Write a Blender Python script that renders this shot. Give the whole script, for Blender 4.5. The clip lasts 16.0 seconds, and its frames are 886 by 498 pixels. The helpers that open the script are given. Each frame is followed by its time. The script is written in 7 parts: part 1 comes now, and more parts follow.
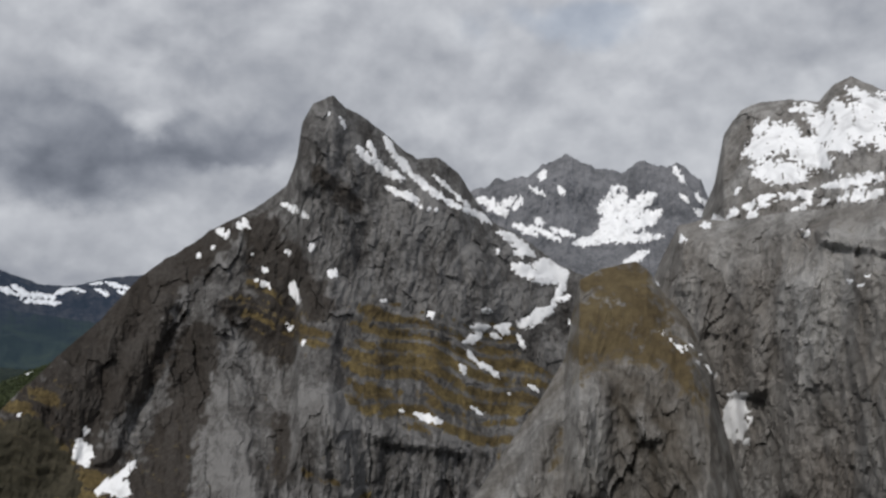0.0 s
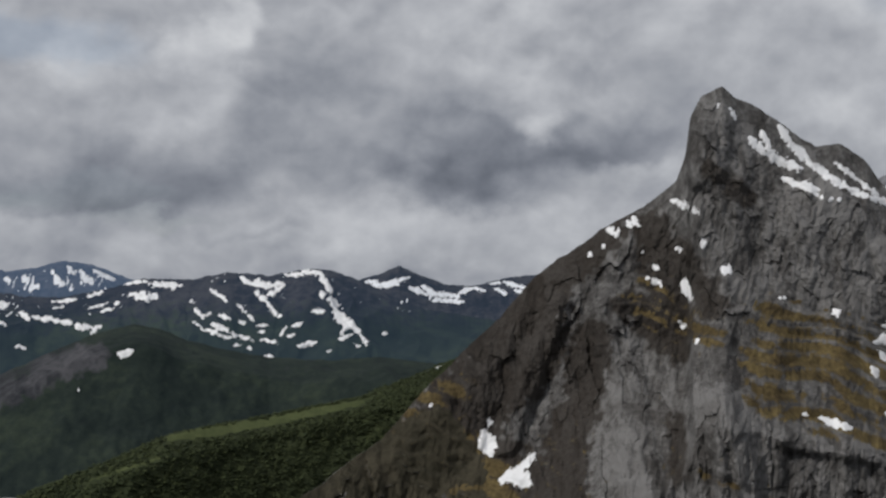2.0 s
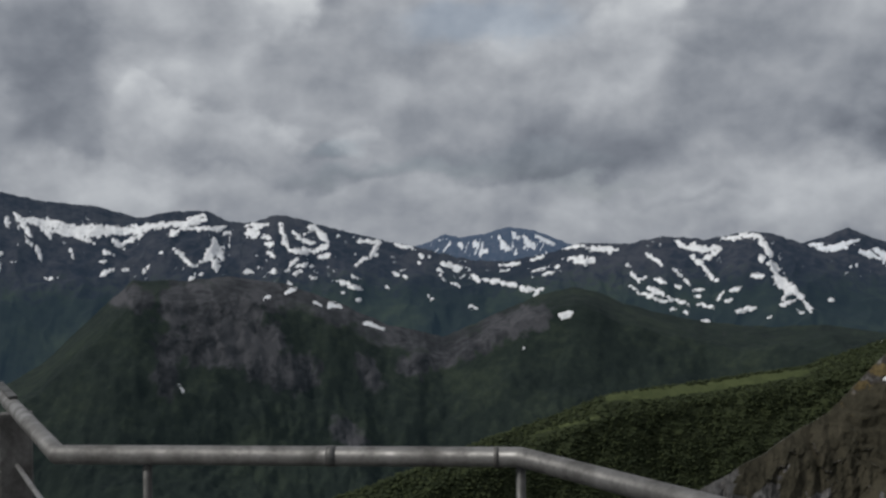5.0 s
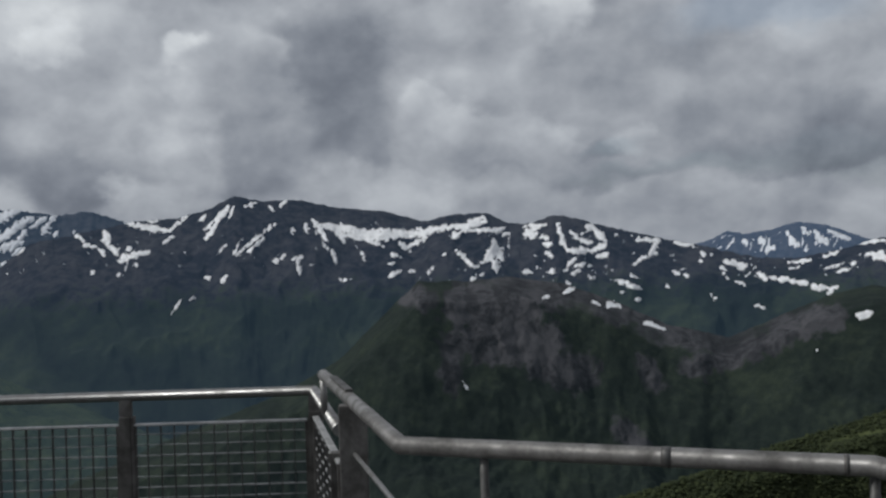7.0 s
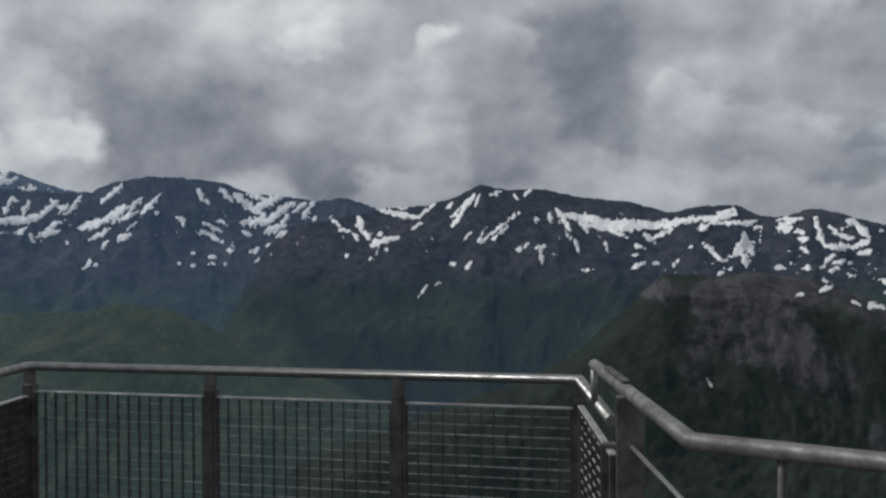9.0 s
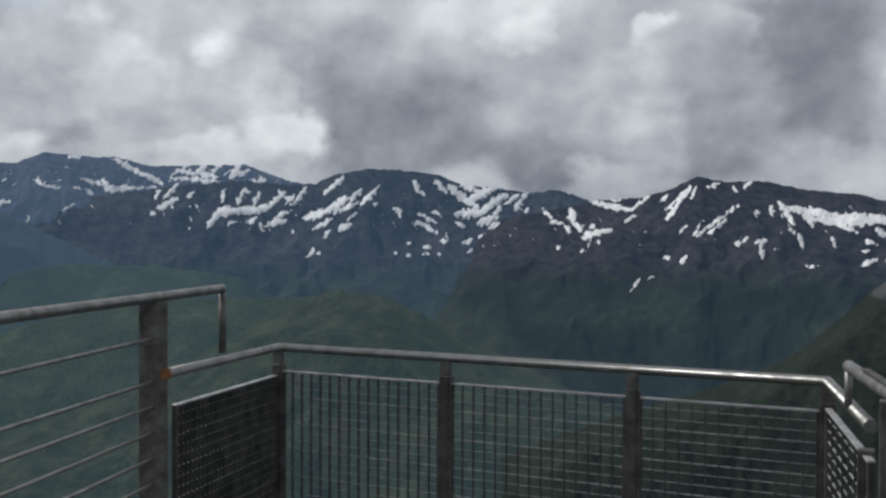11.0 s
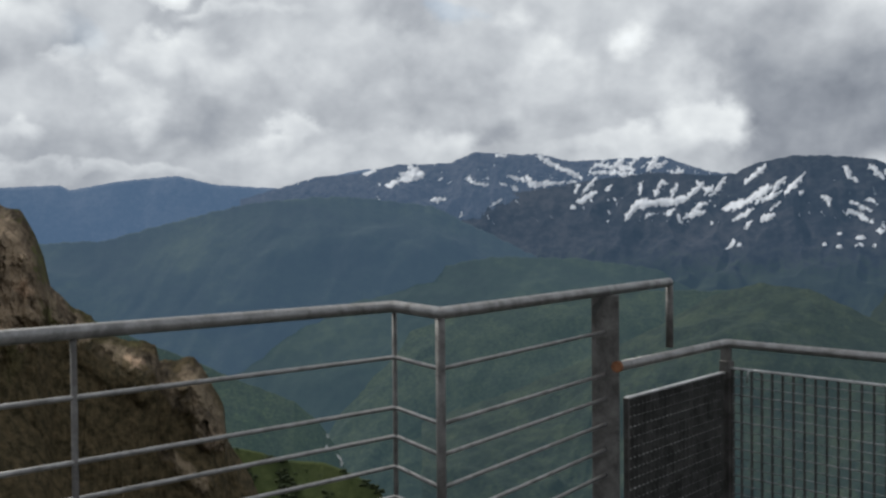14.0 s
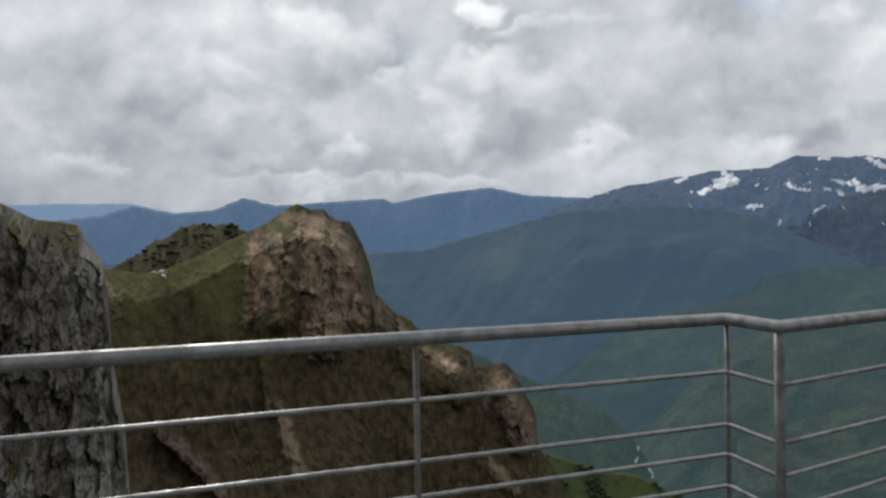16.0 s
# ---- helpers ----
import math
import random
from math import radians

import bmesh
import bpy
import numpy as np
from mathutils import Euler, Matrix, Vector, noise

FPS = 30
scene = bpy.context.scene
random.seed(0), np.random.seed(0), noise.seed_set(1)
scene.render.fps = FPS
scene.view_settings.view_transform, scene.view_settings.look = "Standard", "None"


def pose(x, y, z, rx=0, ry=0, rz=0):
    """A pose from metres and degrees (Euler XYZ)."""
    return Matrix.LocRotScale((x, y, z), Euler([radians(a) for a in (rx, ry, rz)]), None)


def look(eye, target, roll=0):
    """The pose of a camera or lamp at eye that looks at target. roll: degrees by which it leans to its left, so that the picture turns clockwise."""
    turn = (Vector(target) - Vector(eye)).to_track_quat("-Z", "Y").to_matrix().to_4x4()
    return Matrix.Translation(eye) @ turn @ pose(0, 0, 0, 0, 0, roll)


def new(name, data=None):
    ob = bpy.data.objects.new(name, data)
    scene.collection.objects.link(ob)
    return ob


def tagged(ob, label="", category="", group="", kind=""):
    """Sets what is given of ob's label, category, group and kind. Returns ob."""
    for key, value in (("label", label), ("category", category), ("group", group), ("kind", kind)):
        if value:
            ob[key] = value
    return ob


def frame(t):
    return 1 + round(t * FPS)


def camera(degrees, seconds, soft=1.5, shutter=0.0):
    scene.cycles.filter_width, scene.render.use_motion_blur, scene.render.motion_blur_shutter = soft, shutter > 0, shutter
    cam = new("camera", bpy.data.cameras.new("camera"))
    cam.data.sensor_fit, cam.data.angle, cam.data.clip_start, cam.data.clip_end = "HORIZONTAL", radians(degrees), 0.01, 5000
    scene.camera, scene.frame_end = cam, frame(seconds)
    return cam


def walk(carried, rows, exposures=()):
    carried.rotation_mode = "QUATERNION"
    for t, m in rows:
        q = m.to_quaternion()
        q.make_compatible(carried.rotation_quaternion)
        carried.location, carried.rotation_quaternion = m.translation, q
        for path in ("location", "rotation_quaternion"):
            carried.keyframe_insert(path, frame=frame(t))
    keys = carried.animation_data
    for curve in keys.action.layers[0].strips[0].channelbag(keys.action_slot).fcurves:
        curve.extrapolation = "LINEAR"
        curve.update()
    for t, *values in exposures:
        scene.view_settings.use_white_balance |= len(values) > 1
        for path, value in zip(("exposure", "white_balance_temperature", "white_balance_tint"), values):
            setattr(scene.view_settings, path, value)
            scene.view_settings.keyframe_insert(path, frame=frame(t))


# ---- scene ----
# the walk: seconds, place, yaw, pitch, roll
WALK = [
    (0, 0.231, 0.391, -0.003, -32.02, 1.57, -0.55),
    (0.5, 0.198, 0.410, -0.003, -27.71, 2.08, 0.08),
    (1, 0.152, 0.431, -0.003, -21.88, 1.85, 0.31),
    (1.5, 0.101, 0.448, -0.003, -15.64, 1.55, 0.18),
    (2, 0.054, 0.459, -0.003, -10.17, 1.41, 0.32),
    (2.5, 0.003, 0.466, -0.003, -4.28, 1.07, 0.16),
    (3, -0.013, 0.467, -0.003, -0.43, 0.48, 0.11),
    (3.5, -0.029, 0.469, -0.004, 3.27, -0.18, 0.20),
    (4, -0.047, 0.480, -0.004, 7.43, -0.60, 0.47),
    (4.2, -0.054, 0.485, -0.004, 9.00, -0.49, 0.61),
    (6.3, -0.169, 0.453, -0.004, 23.36, -0.08, 1.93),
    (6.5, -0.183, 0.447, -0.004, 25.41, 0.19, 2.29),
    (7, -0.213, 0.431, -0.003, 29.73, -0.06, 1.79),
    (7.5, -0.232, 0.425, -0.000, 32.27, 0.53, 1.48),
    (8, -0.263, 0.406, -0.000, 35.64, 0.10, 1.02),
    (8.5, -0.294, 0.382, -0.001, 39.92, -0.15, 1.18),
    (9, -0.324, 0.353, -0.002, 43.42, -0.39, 0.41),
    (9.5, -0.356, 0.326, -0.002, 47.07, -0.30, 0.47),
    (9.7, -0.368, 0.314, -0.003, 48.31, -0.39, -0.05),
    (11.8, -0.412, 0.202, -0.002, 59.19, -0.86, 1.01),
    (12, -0.424, 0.191, -0.006, 60.19, -0.87, 1.17),
    (12.5, -0.467, 0.156, -0.003, 64.47, -0.96, 0.56),
    (13, -0.493, 0.139, -0.001, 70.46, -1.50, 0.16),
    (13.5, -0.511, 0.129, 0.002, 75.07, -1.49, 0.55),
    (14, -0.517, 0.115, 0.004, 78.68, -1.21, 0.54),
    (14.5, -0.517, 0.097, 0.004, 82.89, -1.16, 0.57),
    (15, -0.523, 0.086, 0.008, 86.97, -1.03, 0.68),
    (15.5, -0.528, 0.060, 0.007, 91.28, -0.67, 0.67),
    (16, -0.536, 0.038, 0.009, 96.07, -0.47, 0.90),
]
cam = camera(47.29, 16.0, soft=2.6)
EXPOSURES = [(0, 0.25, 6350, 10), (1.5, 0.14, 6400, 10), (3.5, 0.04, 6400, 9), (7, -0.04, 6200, 8), (8.5, -0.06, 6250, 8), (9.5, 0.04, 6250, 8), (12, 0.25, 6250, 7), (13.5, 0.34, 6300, 7), (16, 0.42, 6350, 8)]
walk(cam, [(t, pose(x, y, z, 90 + p, r, a)) for t, x, y, z, a, p, r in WALK], EXPOSURES)

# ---- sky and sun ----
SUN_BEARING, SUN_HEIGHT = 122.0, 44.0
world = bpy.data.worlds.new("sky")
scene.world = world
world.use_nodes = True
wt = world.node_tree
for n_ in list(wt.nodes):
    wt.nodes.remove(n_)


def node(tree, kind, **values):
    n = tree.nodes.new(kind)
    for key, v in values.items():
        if key in n.inputs:
            n.inputs[key].default_value = v
        else:
            setattr(n, key, v)
    return n


def math_node(tree, op, a, b=None, clamp=False):
    n = tree.nodes.new("ShaderNodeMath")
    n.operation, n.use_clamp = op, clamp
    for i, v in enumerate((a, b)):
        if v is None:
            continue
        if isinstance(v, (int, float)):
            n.inputs[i].default_value = v
        else:
            tree.links.new(v, n.inputs[i])
    return n.outputs[0]


def ramp_node(tree, fac, stops, interp="LINEAR"):
    n = tree.nodes.new("ShaderNodeValToRGB")
    n.color_ramp.interpolation = interp
    while len(n.color_ramp.elements) < len(stops):
        n.color_ramp.elements.new(0.5)
    for e, (p, c) in zip(n.color_ramp.elements, stops):
        e.position = p
        e.color = (*c, 1) if len(c) == 3 else c
    tree.links.new(fac, n.inputs[0])
    return n.outputs[0]


def mix_node(tree, fac, a, b, blend="MIX"):
    n = tree.nodes.new("ShaderNodeMix")
    n.data_type, n.blend_type = "RGBA", blend
    for i, v in ((0, fac), (6, a), (7, b)):
        if isinstance(v, (int, float)):
            n.inputs[i].default_value = v
        elif isinstance(v, tuple):
            n.inputs[i].default_value = (*v, 1)
        else:
            tree.links.new(v, n.inputs[i])
    return n.outputs[2]


def noise_node(tree, vec, scale, detail=5.0, rough=0.55, distort=0.0):
    n = node(tree, "ShaderNodeTexNoise", Scale=scale, Detail=detail, Roughness=rough, Distortion=distort)
    tree.links.new(vec, n.inputs["Vector"])
    return n.outputs[0]


def scaled(tree, vec, s):
    n = tree.nodes.new("ShaderNodeMapping")
    n.inputs["Scale"].default_value = s
    tree.links.new(vec, n.inputs["Vector"])
    return n.outputs[0]


# cloud masses, far to near: bearing, height, half width, half height in degrees, tone of the top and of the base, softness of the edge
CLOUDS = [
    (-35.6, 10.8, 28.8, 8.1, 0.7, 0.68, 0.9), (-39.1, 14.2, 4.7, 1.8, 0.67, 0.67, 0.6), (-44.7, 13.1, 3.4, 1.8, 0.77, 0.72, 0.45), (-52.4, 13.2, 6.2, 2.6, 0.64, 0.6, 0.7),
    (-33.1, 12.2, 1.4, 0.8, 0.62, 0.63, 0.7), (-33.4, 8.3, 3.5, 1.4, 0.78, 0.7, 0.45), (-41.4, 7.6, 6.2, 1.9, 0.73, 0.66, 0.6), (-4.3, 8.7, 28.9, 10.4, 0.63, 0.6, 0.7),
    (10.8, 2.0, 14.4, 1.4, 0.67, 0.65, 0.5), (-11.2, 2.2, 10.4, 1.6, 0.69, 0.66, 0.5), (11.5, 12.6, 6.9, 1.6, 0.69, 0.69, 0.4), (18.3, 9.6, 3.6, 4.6, 0.61, 0.52, 0.57),
    (10.0, 10.0, 3.0, 1.8, 0.8, 0.73, 0.3),
]
CLOUDS += [
    (6.9, 8.9, 4.0, 2.2, 0.79, 0.71, 0.35), (2.5, 12.4, 1.9, 2.6, 0.85, 0.8, 0.45), (-2.9, 13.4, 2.9, 1.5, 0.72, 0.67, 0.45), (-2.3, 10.0, 3.8, 3.4, 0.57, 0.51, 0.62),
    (-6.4, 7.8, 5.1, 2.5, 0.58, 0.52, 0.62), (-11.2, 6.9, 4.4, 2.5, 0.51, 0.43, 0.57), (-15.3, 12.5, 2.8, 2.1, 0.75, 0.69, 0.45), (-13.1, 10.5, 1.9, 1.4, 0.69, 0.63, 0.45),
    (-19.2, 7.3, 4.5, 1.8, 0.53, 0.46, 0.62), (-15.9, 8.2, 1.4, 0.9, 0.72, 0.71, 0.9), (-21.3, 4.4, 3.2, 1.2, 0.66, 0.62, 0.45), (-21.9, 11.9, 6.7, 2.7, 0.64, 0.6, 0.7),
    (14.4, 4.3, 4.9, 0.7, 0.5, 0.46, 0.7),
]
CLOUDS += [
    (5.7, 3.2, 4.7, 0.6, 0.51, 0.47, 0.7), (10.3, 5.9, 2.7, 0.7, 0.54, 0.49, 0.7), (1.6, 2.4, 3.5, 0.4, 0.59, 0.55, 0.7), (25.1, 7.8, 24.3, 10.4, 0.61, 0.59, 0.6),
    (21.6, 2.8, 17.8, 1.8, 0.63, 0.61, 0.5), (9.3, 1.6, 7.3, 1.2, 0.63, 0.6, 0.5), (6.2, 5.8, 5.1, 1.8, 0.54, 0.49, 0.62), (9.1, 4.5, 5.9, 1.0, 0.52, 0.48, 0.62),
    (9.5, 10.4, 3.2, 2.1, 0.7, 0.62, 0.45), (14.1, 8.2, 4.6, 1.8, 0.63, 0.57, 0.45), (23.7, 12.6, 2.4, 1.5, 0.8, 0.72, 0.35), (27.6, 11.2, 3.8, 1.9, 0.68, 0.61, 0.45),
    (32.2, 9.6, 2.2, 1.9, 0.67, 0.6, 0.45),
]
CLOUDS += [
    (34.6, 10.6, 3.4, 4.0, 0.57, 0.5, 0.62), (35.1, 6.6, 3.1, 1.9, 0.54, 0.48, 0.57), (20.5, 5.7, 2.2, 0.7, 0.5, 0.47, 0.62), (27.9, 5.9, 4.3, 2.3, 0.7, 0.56, 0.3),
    (29.1, 7.5, 2.6, 1.1, 0.75, 0.68, 0.3), (25.6, 6.3, 2.9, 1.5, 0.71, 0.62, 0.3), (18.9, 6.0, 1.9, 0.9, 0.67, 0.6, 0.45), (19.3, 4.2, 3.8, 0.6, 0.55, 0.52, 0.7),
    (33.6, 4.3, 2.5, 0.9, 0.74, 0.7, 0.45), (30.5, 3.3, 4.8, 1.3, 0.69, 0.66, 0.45), (51.3, 8.9, 22.3, 8.7, 0.67, 0.64, 0.6), (52.8, 12.3, 6.3, 2.1, 0.78, 0.72, 0.45),
    (50.9, 11.7, 1.3, 1.5, 0.85, 0.8, 0.45),
]
CLOUDS += [
    (60.9, 11.9, 1.8, 1.2, 0.86, 0.78, 0.45), (35.5, 9.6, 2.4, 4.6, 0.53, 0.5, 0.62), (43.6, 10.6, 1.6, 1.2, 0.83, 0.73, 0.35), (39.2, 11.2, 1.9, 1.2, 0.73, 0.67, 0.35),
    (40.4, 9.7, 2.8, 2.8, 0.65, 0.58, 0.45), (44.3, 6.1, 1.9, 1.9, 0.71, 0.66, 0.45), (53.8, 8.0, 6.3, 2.2, 0.69, 0.59, 0.45), (59.1, 7.1, 5.2, 2.8, 0.65, 0.51, 0.52),
    (56.3, 6.1, 5.0, 2.2, 0.62, 0.51, 0.52), (51.3, 5.5, 4.8, 2.2, 0.64, 0.49, 0.47), (49.7, 3.7, 2.9, 1.3, 0.54, 0.46, 0.52), (60.1, 3.8, 2.4, 0.8, 0.61, 0.56, 0.62),
    (39.8, 7.2, 3.1, 3.1, 0.62, 0.55, 0.52),
]
CLOUDS += [
    (39.5, 4.1, 2.5, 1.6, 0.57, 0.5, 0.57), (64.8, 6.6, 1.7, 1.5, 0.81, 0.75, 0.45), (63.0, 4.5, 2.4, 0.9, 0.81, 0.76, 0.45), (45.6, 3.4, 1.9, 1.1, 0.7, 0.66, 0.45),
    (78.0, 8.2, 18.2, 7.9, 0.72, 0.69, 0.6), (86.6, 9.6, 2.2, 1.4, 0.68, 0.61, 0.57), (78.2, 11.9, 1.8, 0.9, 0.72, 0.71, 0.5), (74.0, 8.9, 2.5, 1.8, 0.82, 0.74, 0.35),
    (74.6, 11.3, 1.4, 1.1, 0.89, 0.83, 0.8), (68.6, 10.8, 1.3, 0.8, 0.89, 0.86, 0.8), (83.3, 8.0, 3.4, 2.1, 0.78, 0.7, 0.35), (80.7, 6.6, 3.5, 1.8, 0.73, 0.64, 0.35),
    (75.9, 6.0, 1.5, 0.8, 0.64, 0.62, 0.62),
]
CLOUDS += [
    (71.5, 7.7, 3.2, 1.9, 0.71, 0.65, 0.4), (68.0, 6.7, 1.6, 1.9, 0.67, 0.63, 0.57), (61.3, 11.6, 4.8, 1.8, 0.67, 0.62, 0.57), (59.4, 7.7, 5.1, 3.1, 0.61, 0.51, 0.47),
    (57.2, 4.7, 6.0, 1.6, 0.56, 0.49, 0.52), (65.8, 7.7, 1.3, 2.4, 0.75, 0.73, 0.8), (64.2, 5.4, 2.6, 1.2, 0.83, 0.78, 0.45), (85.3, 3.5, 4.2, 1.2, 0.76, 0.71, 0.45),
    (80.1, 4.7, 3.0, 0.9, 0.78, 0.73, 0.45), (68.7, 4.1, 3.8, 0.8, 0.79, 0.75, 0.45), (101.8, 8.8, 24.1, 8.1, 0.71, 0.65, 0.6), (116.8, 11.1, 5.6, 2.3, 0.74, 0.67, 0.45),
    (116.9, 6.2, 3.7, 1.2, 0.67, 0.59, 0.57),
]
CLOUDS += [
    (116.3, 4.5, 2.8, 1.2, 0.73, 0.63, 0.3), (119.2, 6.4, 1.2, 1.2, 0.72, 0.63, 0.9), (112.5, 8.7, 2.4, 1.8, 0.73, 0.61, 0.3), (108.9, 8.7, 2.1, 1.5, 0.73, 0.61, 0.3),
    (111.1, 7.6, 1.8, 0.6, 0.64, 0.59, 0.62), (106.5, 6.6, 3.7, 1.9, 0.73, 0.61, 0.3), (107.7, 12.1, 1.5, 1.6, 0.78, 0.68, 0.8), (103.6, 11.5, 1.6, 1.1, 0.8, 0.68, 0.3),
    (98.0, 9.7, 1.9, 1.1, 0.65, 0.6, 0.62), (101.5, 10.0, 2.2, 1.8, 0.76, 0.64, 0.25), (98.9, 8.1, 1.3, 1.0, 0.77, 0.66, 0.25), (97.0, 8.8, 1.2, 1.7, 0.78, 0.66, 0.8),
    (95.8, 6.7, 1.6, 1.9, 0.76, 0.64, 0.25),
]
CLOUDS += [
    (94.2, 5.7, 1.9, 1.3, 0.77, 0.64, 0.25), (92.5, 11.5, 1.9, 1.0, 0.63, 0.59, 0.62), (93.4, 12.6, 1.6, 0.8, 0.86, 0.77, 0.3), (89.7, 11.4, 2.5, 0.6, 0.78, 0.7, 0.45),
    (92.9, 9.0, 2.9, 1.7, 0.77, 0.66, 0.25), (90.2, 7.7, 1.9, 1.8, 0.76, 0.65, 0.3), (92.3, 6.0, 1.9, 1.2, 0.64, 0.58, 0.62), (81.3, 11.5, 2.7, 1.5, 0.65, 0.58, 0.57),
    (84.4, 8.4, 4.6, 2.5, 0.73, 0.63, 0.45), (78.1, 8.1, 4.3, 2.1, 0.72, 0.62, 0.57), (87.5, 5.0, 2.5, 0.9, 0.78, 0.68, 0.3), (75.9, 5.8, 1.7, 1.0, 0.62, 0.55, 0.62),
    (101.2, 5.0, 1.9, 0.8, 0.76, 0.64, 0.3),
]
CLOUDS += [
    (103.6, 3.7, 1.9, 0.6, 0.76, 0.65, 0.3), (107.5, 4.4, 2.5, 0.6, 0.65, 0.6, 0.62), (98.7, 3.4, 7.7, 0.4, 0.74, 0.69, 0.45),
]
CLEAR = [(-39.1, 14.2, 4.7, 1.8, 0.6), (11.5, 12.6, 6.9, 1.6, 0.6), (14.4, 4.3, 4.9, 0.7, 0.25), (5.7, 3.2, 4.7, 0.6, 0.2), (9.1, 4.5, 5.9, 1.0, 0.15), (20.5, 5.7, 2.2, 0.7, 0.3), (19.3, 4.2, 3.8, 0.6, 0.2), (78.2, 11.9, 1.8, 0.9, 0.6), (98.0, 9.7, 1.9, 1.1, 0.3)]
coord = wt.nodes.new("ShaderNodeTexCoord").outputs["Generated"]


def moved(tree, vec, by):
    n = tree.nodes.new("ShaderNodeVectorMath")
    n.operation = "ADD"
    tree.links.new(vec, n.inputs[0])
    n.inputs[1].default_value = by
    return n.outputs[0]


def smooth_range(tree, value, lo, hi, a=0.0, b=1.0):
    n = tree.nodes.new("ShaderNodeMapRange")
    n.interpolation_type = "SMOOTHSTEP"
    tree.links.new(value, n.inputs[0])
    for k, v in enumerate((lo, hi, a, b), 1):
        n.inputs[k].default_value = v
    return n.outputs[0]


def float_mix(tree, fac, a, b):
    n = tree.nodes.new("ShaderNodeMix")
    for k, v in ((0, fac), (2, a), (3, b)):
        if isinstance(v, (int, float)):
            n.inputs[k].default_value = v
        else:
            tree.links.new(v, n.inputs[k])
    return n.outputs[0]


# bearing and height of each direction, in degrees, frayed by two sizes of billows
way = wt.nodes.new("ShaderNodeSeparateXYZ")
wt.links.new(coord, way.inputs[0])
bearing = math_node(wt, "MULTIPLY", math_node(wt, "ARCTAN2", math_node(wt, "MULTIPLY", way.outputs[0], -1.0), way.outputs[1]), 57.2958)
height = math_node(wt, "MULTIPLY", math_node(wt, "ARCSINE", way.outputs[2]), 57.2958)
place = wt.nodes.new("ShaderNodeCombineXYZ")
wt.links.new(bearing, place.inputs[0])
wt.links.new(height, place.inputs[1])
drawn = scaled(wt, coord, (1, 1, 1.25))
frayed = place.outputs[0]
for scale, detail, reach in ((8.0, 3.0, 7.0), (24.0, 5.0, 3.2)):
    n_ = node(wt, "ShaderNodeTexNoise", Scale=scale, Detail=detail, Roughness=0.55)
    wt.links.new(drawn, n_.inputs["Vector"])
    off_ = moved(wt, n_.outputs["Color"], (-0.5, -0.5, -0.5))
    add_ = wt.nodes.new("ShaderNodeVectorMath")
    add_.operation = "MULTIPLY_ADD"
    wt.links.new(off_, add_.inputs[0])
    add_.inputs[1].default_value = (reach, reach * 0.75, 0)
    wt.links.new(frayed, add_.inputs[2])
    frayed = add_.outputs[0]


spread = wt.nodes.new("ShaderNodeSeparateXYZ")
wt.links.new(frayed, spread.inputs[0])


def puff(az, el, wide, tall, after):
    """Place inside one cloud mass: its middle is 0, its edge at 1. It is worked out after the masses behind it."""
    c = wt.nodes.new("ShaderNodeCombineXYZ")
    for k, v in enumerate((spread.outputs[0], spread.outputs[1], after)):
        wt.links.new(v, c.inputs[k])
    n = wt.nodes.new("ShaderNodeMapping")
    n.inputs["Location"].default_value = (-az / wide, -el / tall, 0)
    n.inputs["Scale"].default_value = (1 / wide, 1 / tall, 0)
    wt.links.new(c.outputs[0], n.inputs["Vector"])
    d = wt.nodes.new("ShaderNodeVectorMath")
    d.operation = "LENGTH"
    wt.links.new(n.outputs[0], d.inputs[0])
    return n.outputs[0], d.outputs["Value"]


val = math_node(wt, "ADD", math_node(wt, "MULTIPLY", noise_node(wt, drawn, 2.0, 5.0, 0.5, 0.3), 0.5), 0.40)
for az, el, wide, tall, top, base, soft in CLOUDS:
    inside, off = puff(az, el, wide, tall, val)
    upper = wt.nodes.new("ShaderNodeVectorMath")
    upper.operation = "DOT_PRODUCT"
    wt.links.new(inside, upper.inputs[0])
    upper.inputs[1].default_value = (0, 1, 0)
    tone = smooth_range(wt, upper.outputs["Value"], -0.8, 0.7, base, top)
    val = float_mix(wt, smooth_range(wt, off, 1 + soft, 1 - soft), val, tone)

# relief of the billows: lit from above and from the sun's side
for scale, detail, lift in ((11.0, 4.0, 0.26), (32.0, 3.0, 0.09)):
    here = noise_node(wt, drawn, scale, detail, 0.5, 0.25)
    above = noise_node(wt, moved(wt, drawn, (-0.05 / scale * 4, -0.03 / scale * 4, 0.11 / scale * 4)), scale, detail, 0.5, 0.25)
    val = math_node(wt, "ADD", val, math_node(wt, "MULTIPLY", math_node(wt, "SUBTRACT", here, above), lift))
light = math_node(wt, "POWER", math_node(wt, "MAXIMUM", val, 0.2), 2.2)
tint = ramp_node(wt, val, [(0.42, (0.90, 0.98, 1.16)), (0.62, (0.965, 0.995, 1.07)), (0.82, (0.99, 1.0, 1.01))])
grey = wt.nodes.new("ShaderNodeVectorMath")
grey.operation = "SCALE"
wt.links.new(tint, grey.inputs[0])
wt.links.new(light, grey.inputs["Scale"])
air = node(wt, "ShaderNodeTexSky", sky_type="NISHITA", sun_disc=False, sun_elevation=radians(SUN_HEIGHT), sun_rotation=radians(SUN_BEARING))
air_dim = mix_node(wt, 1.0, air.outputs[0], (0.09, 0.09, 0.09), "MULTIPLY")
clear = 0.0
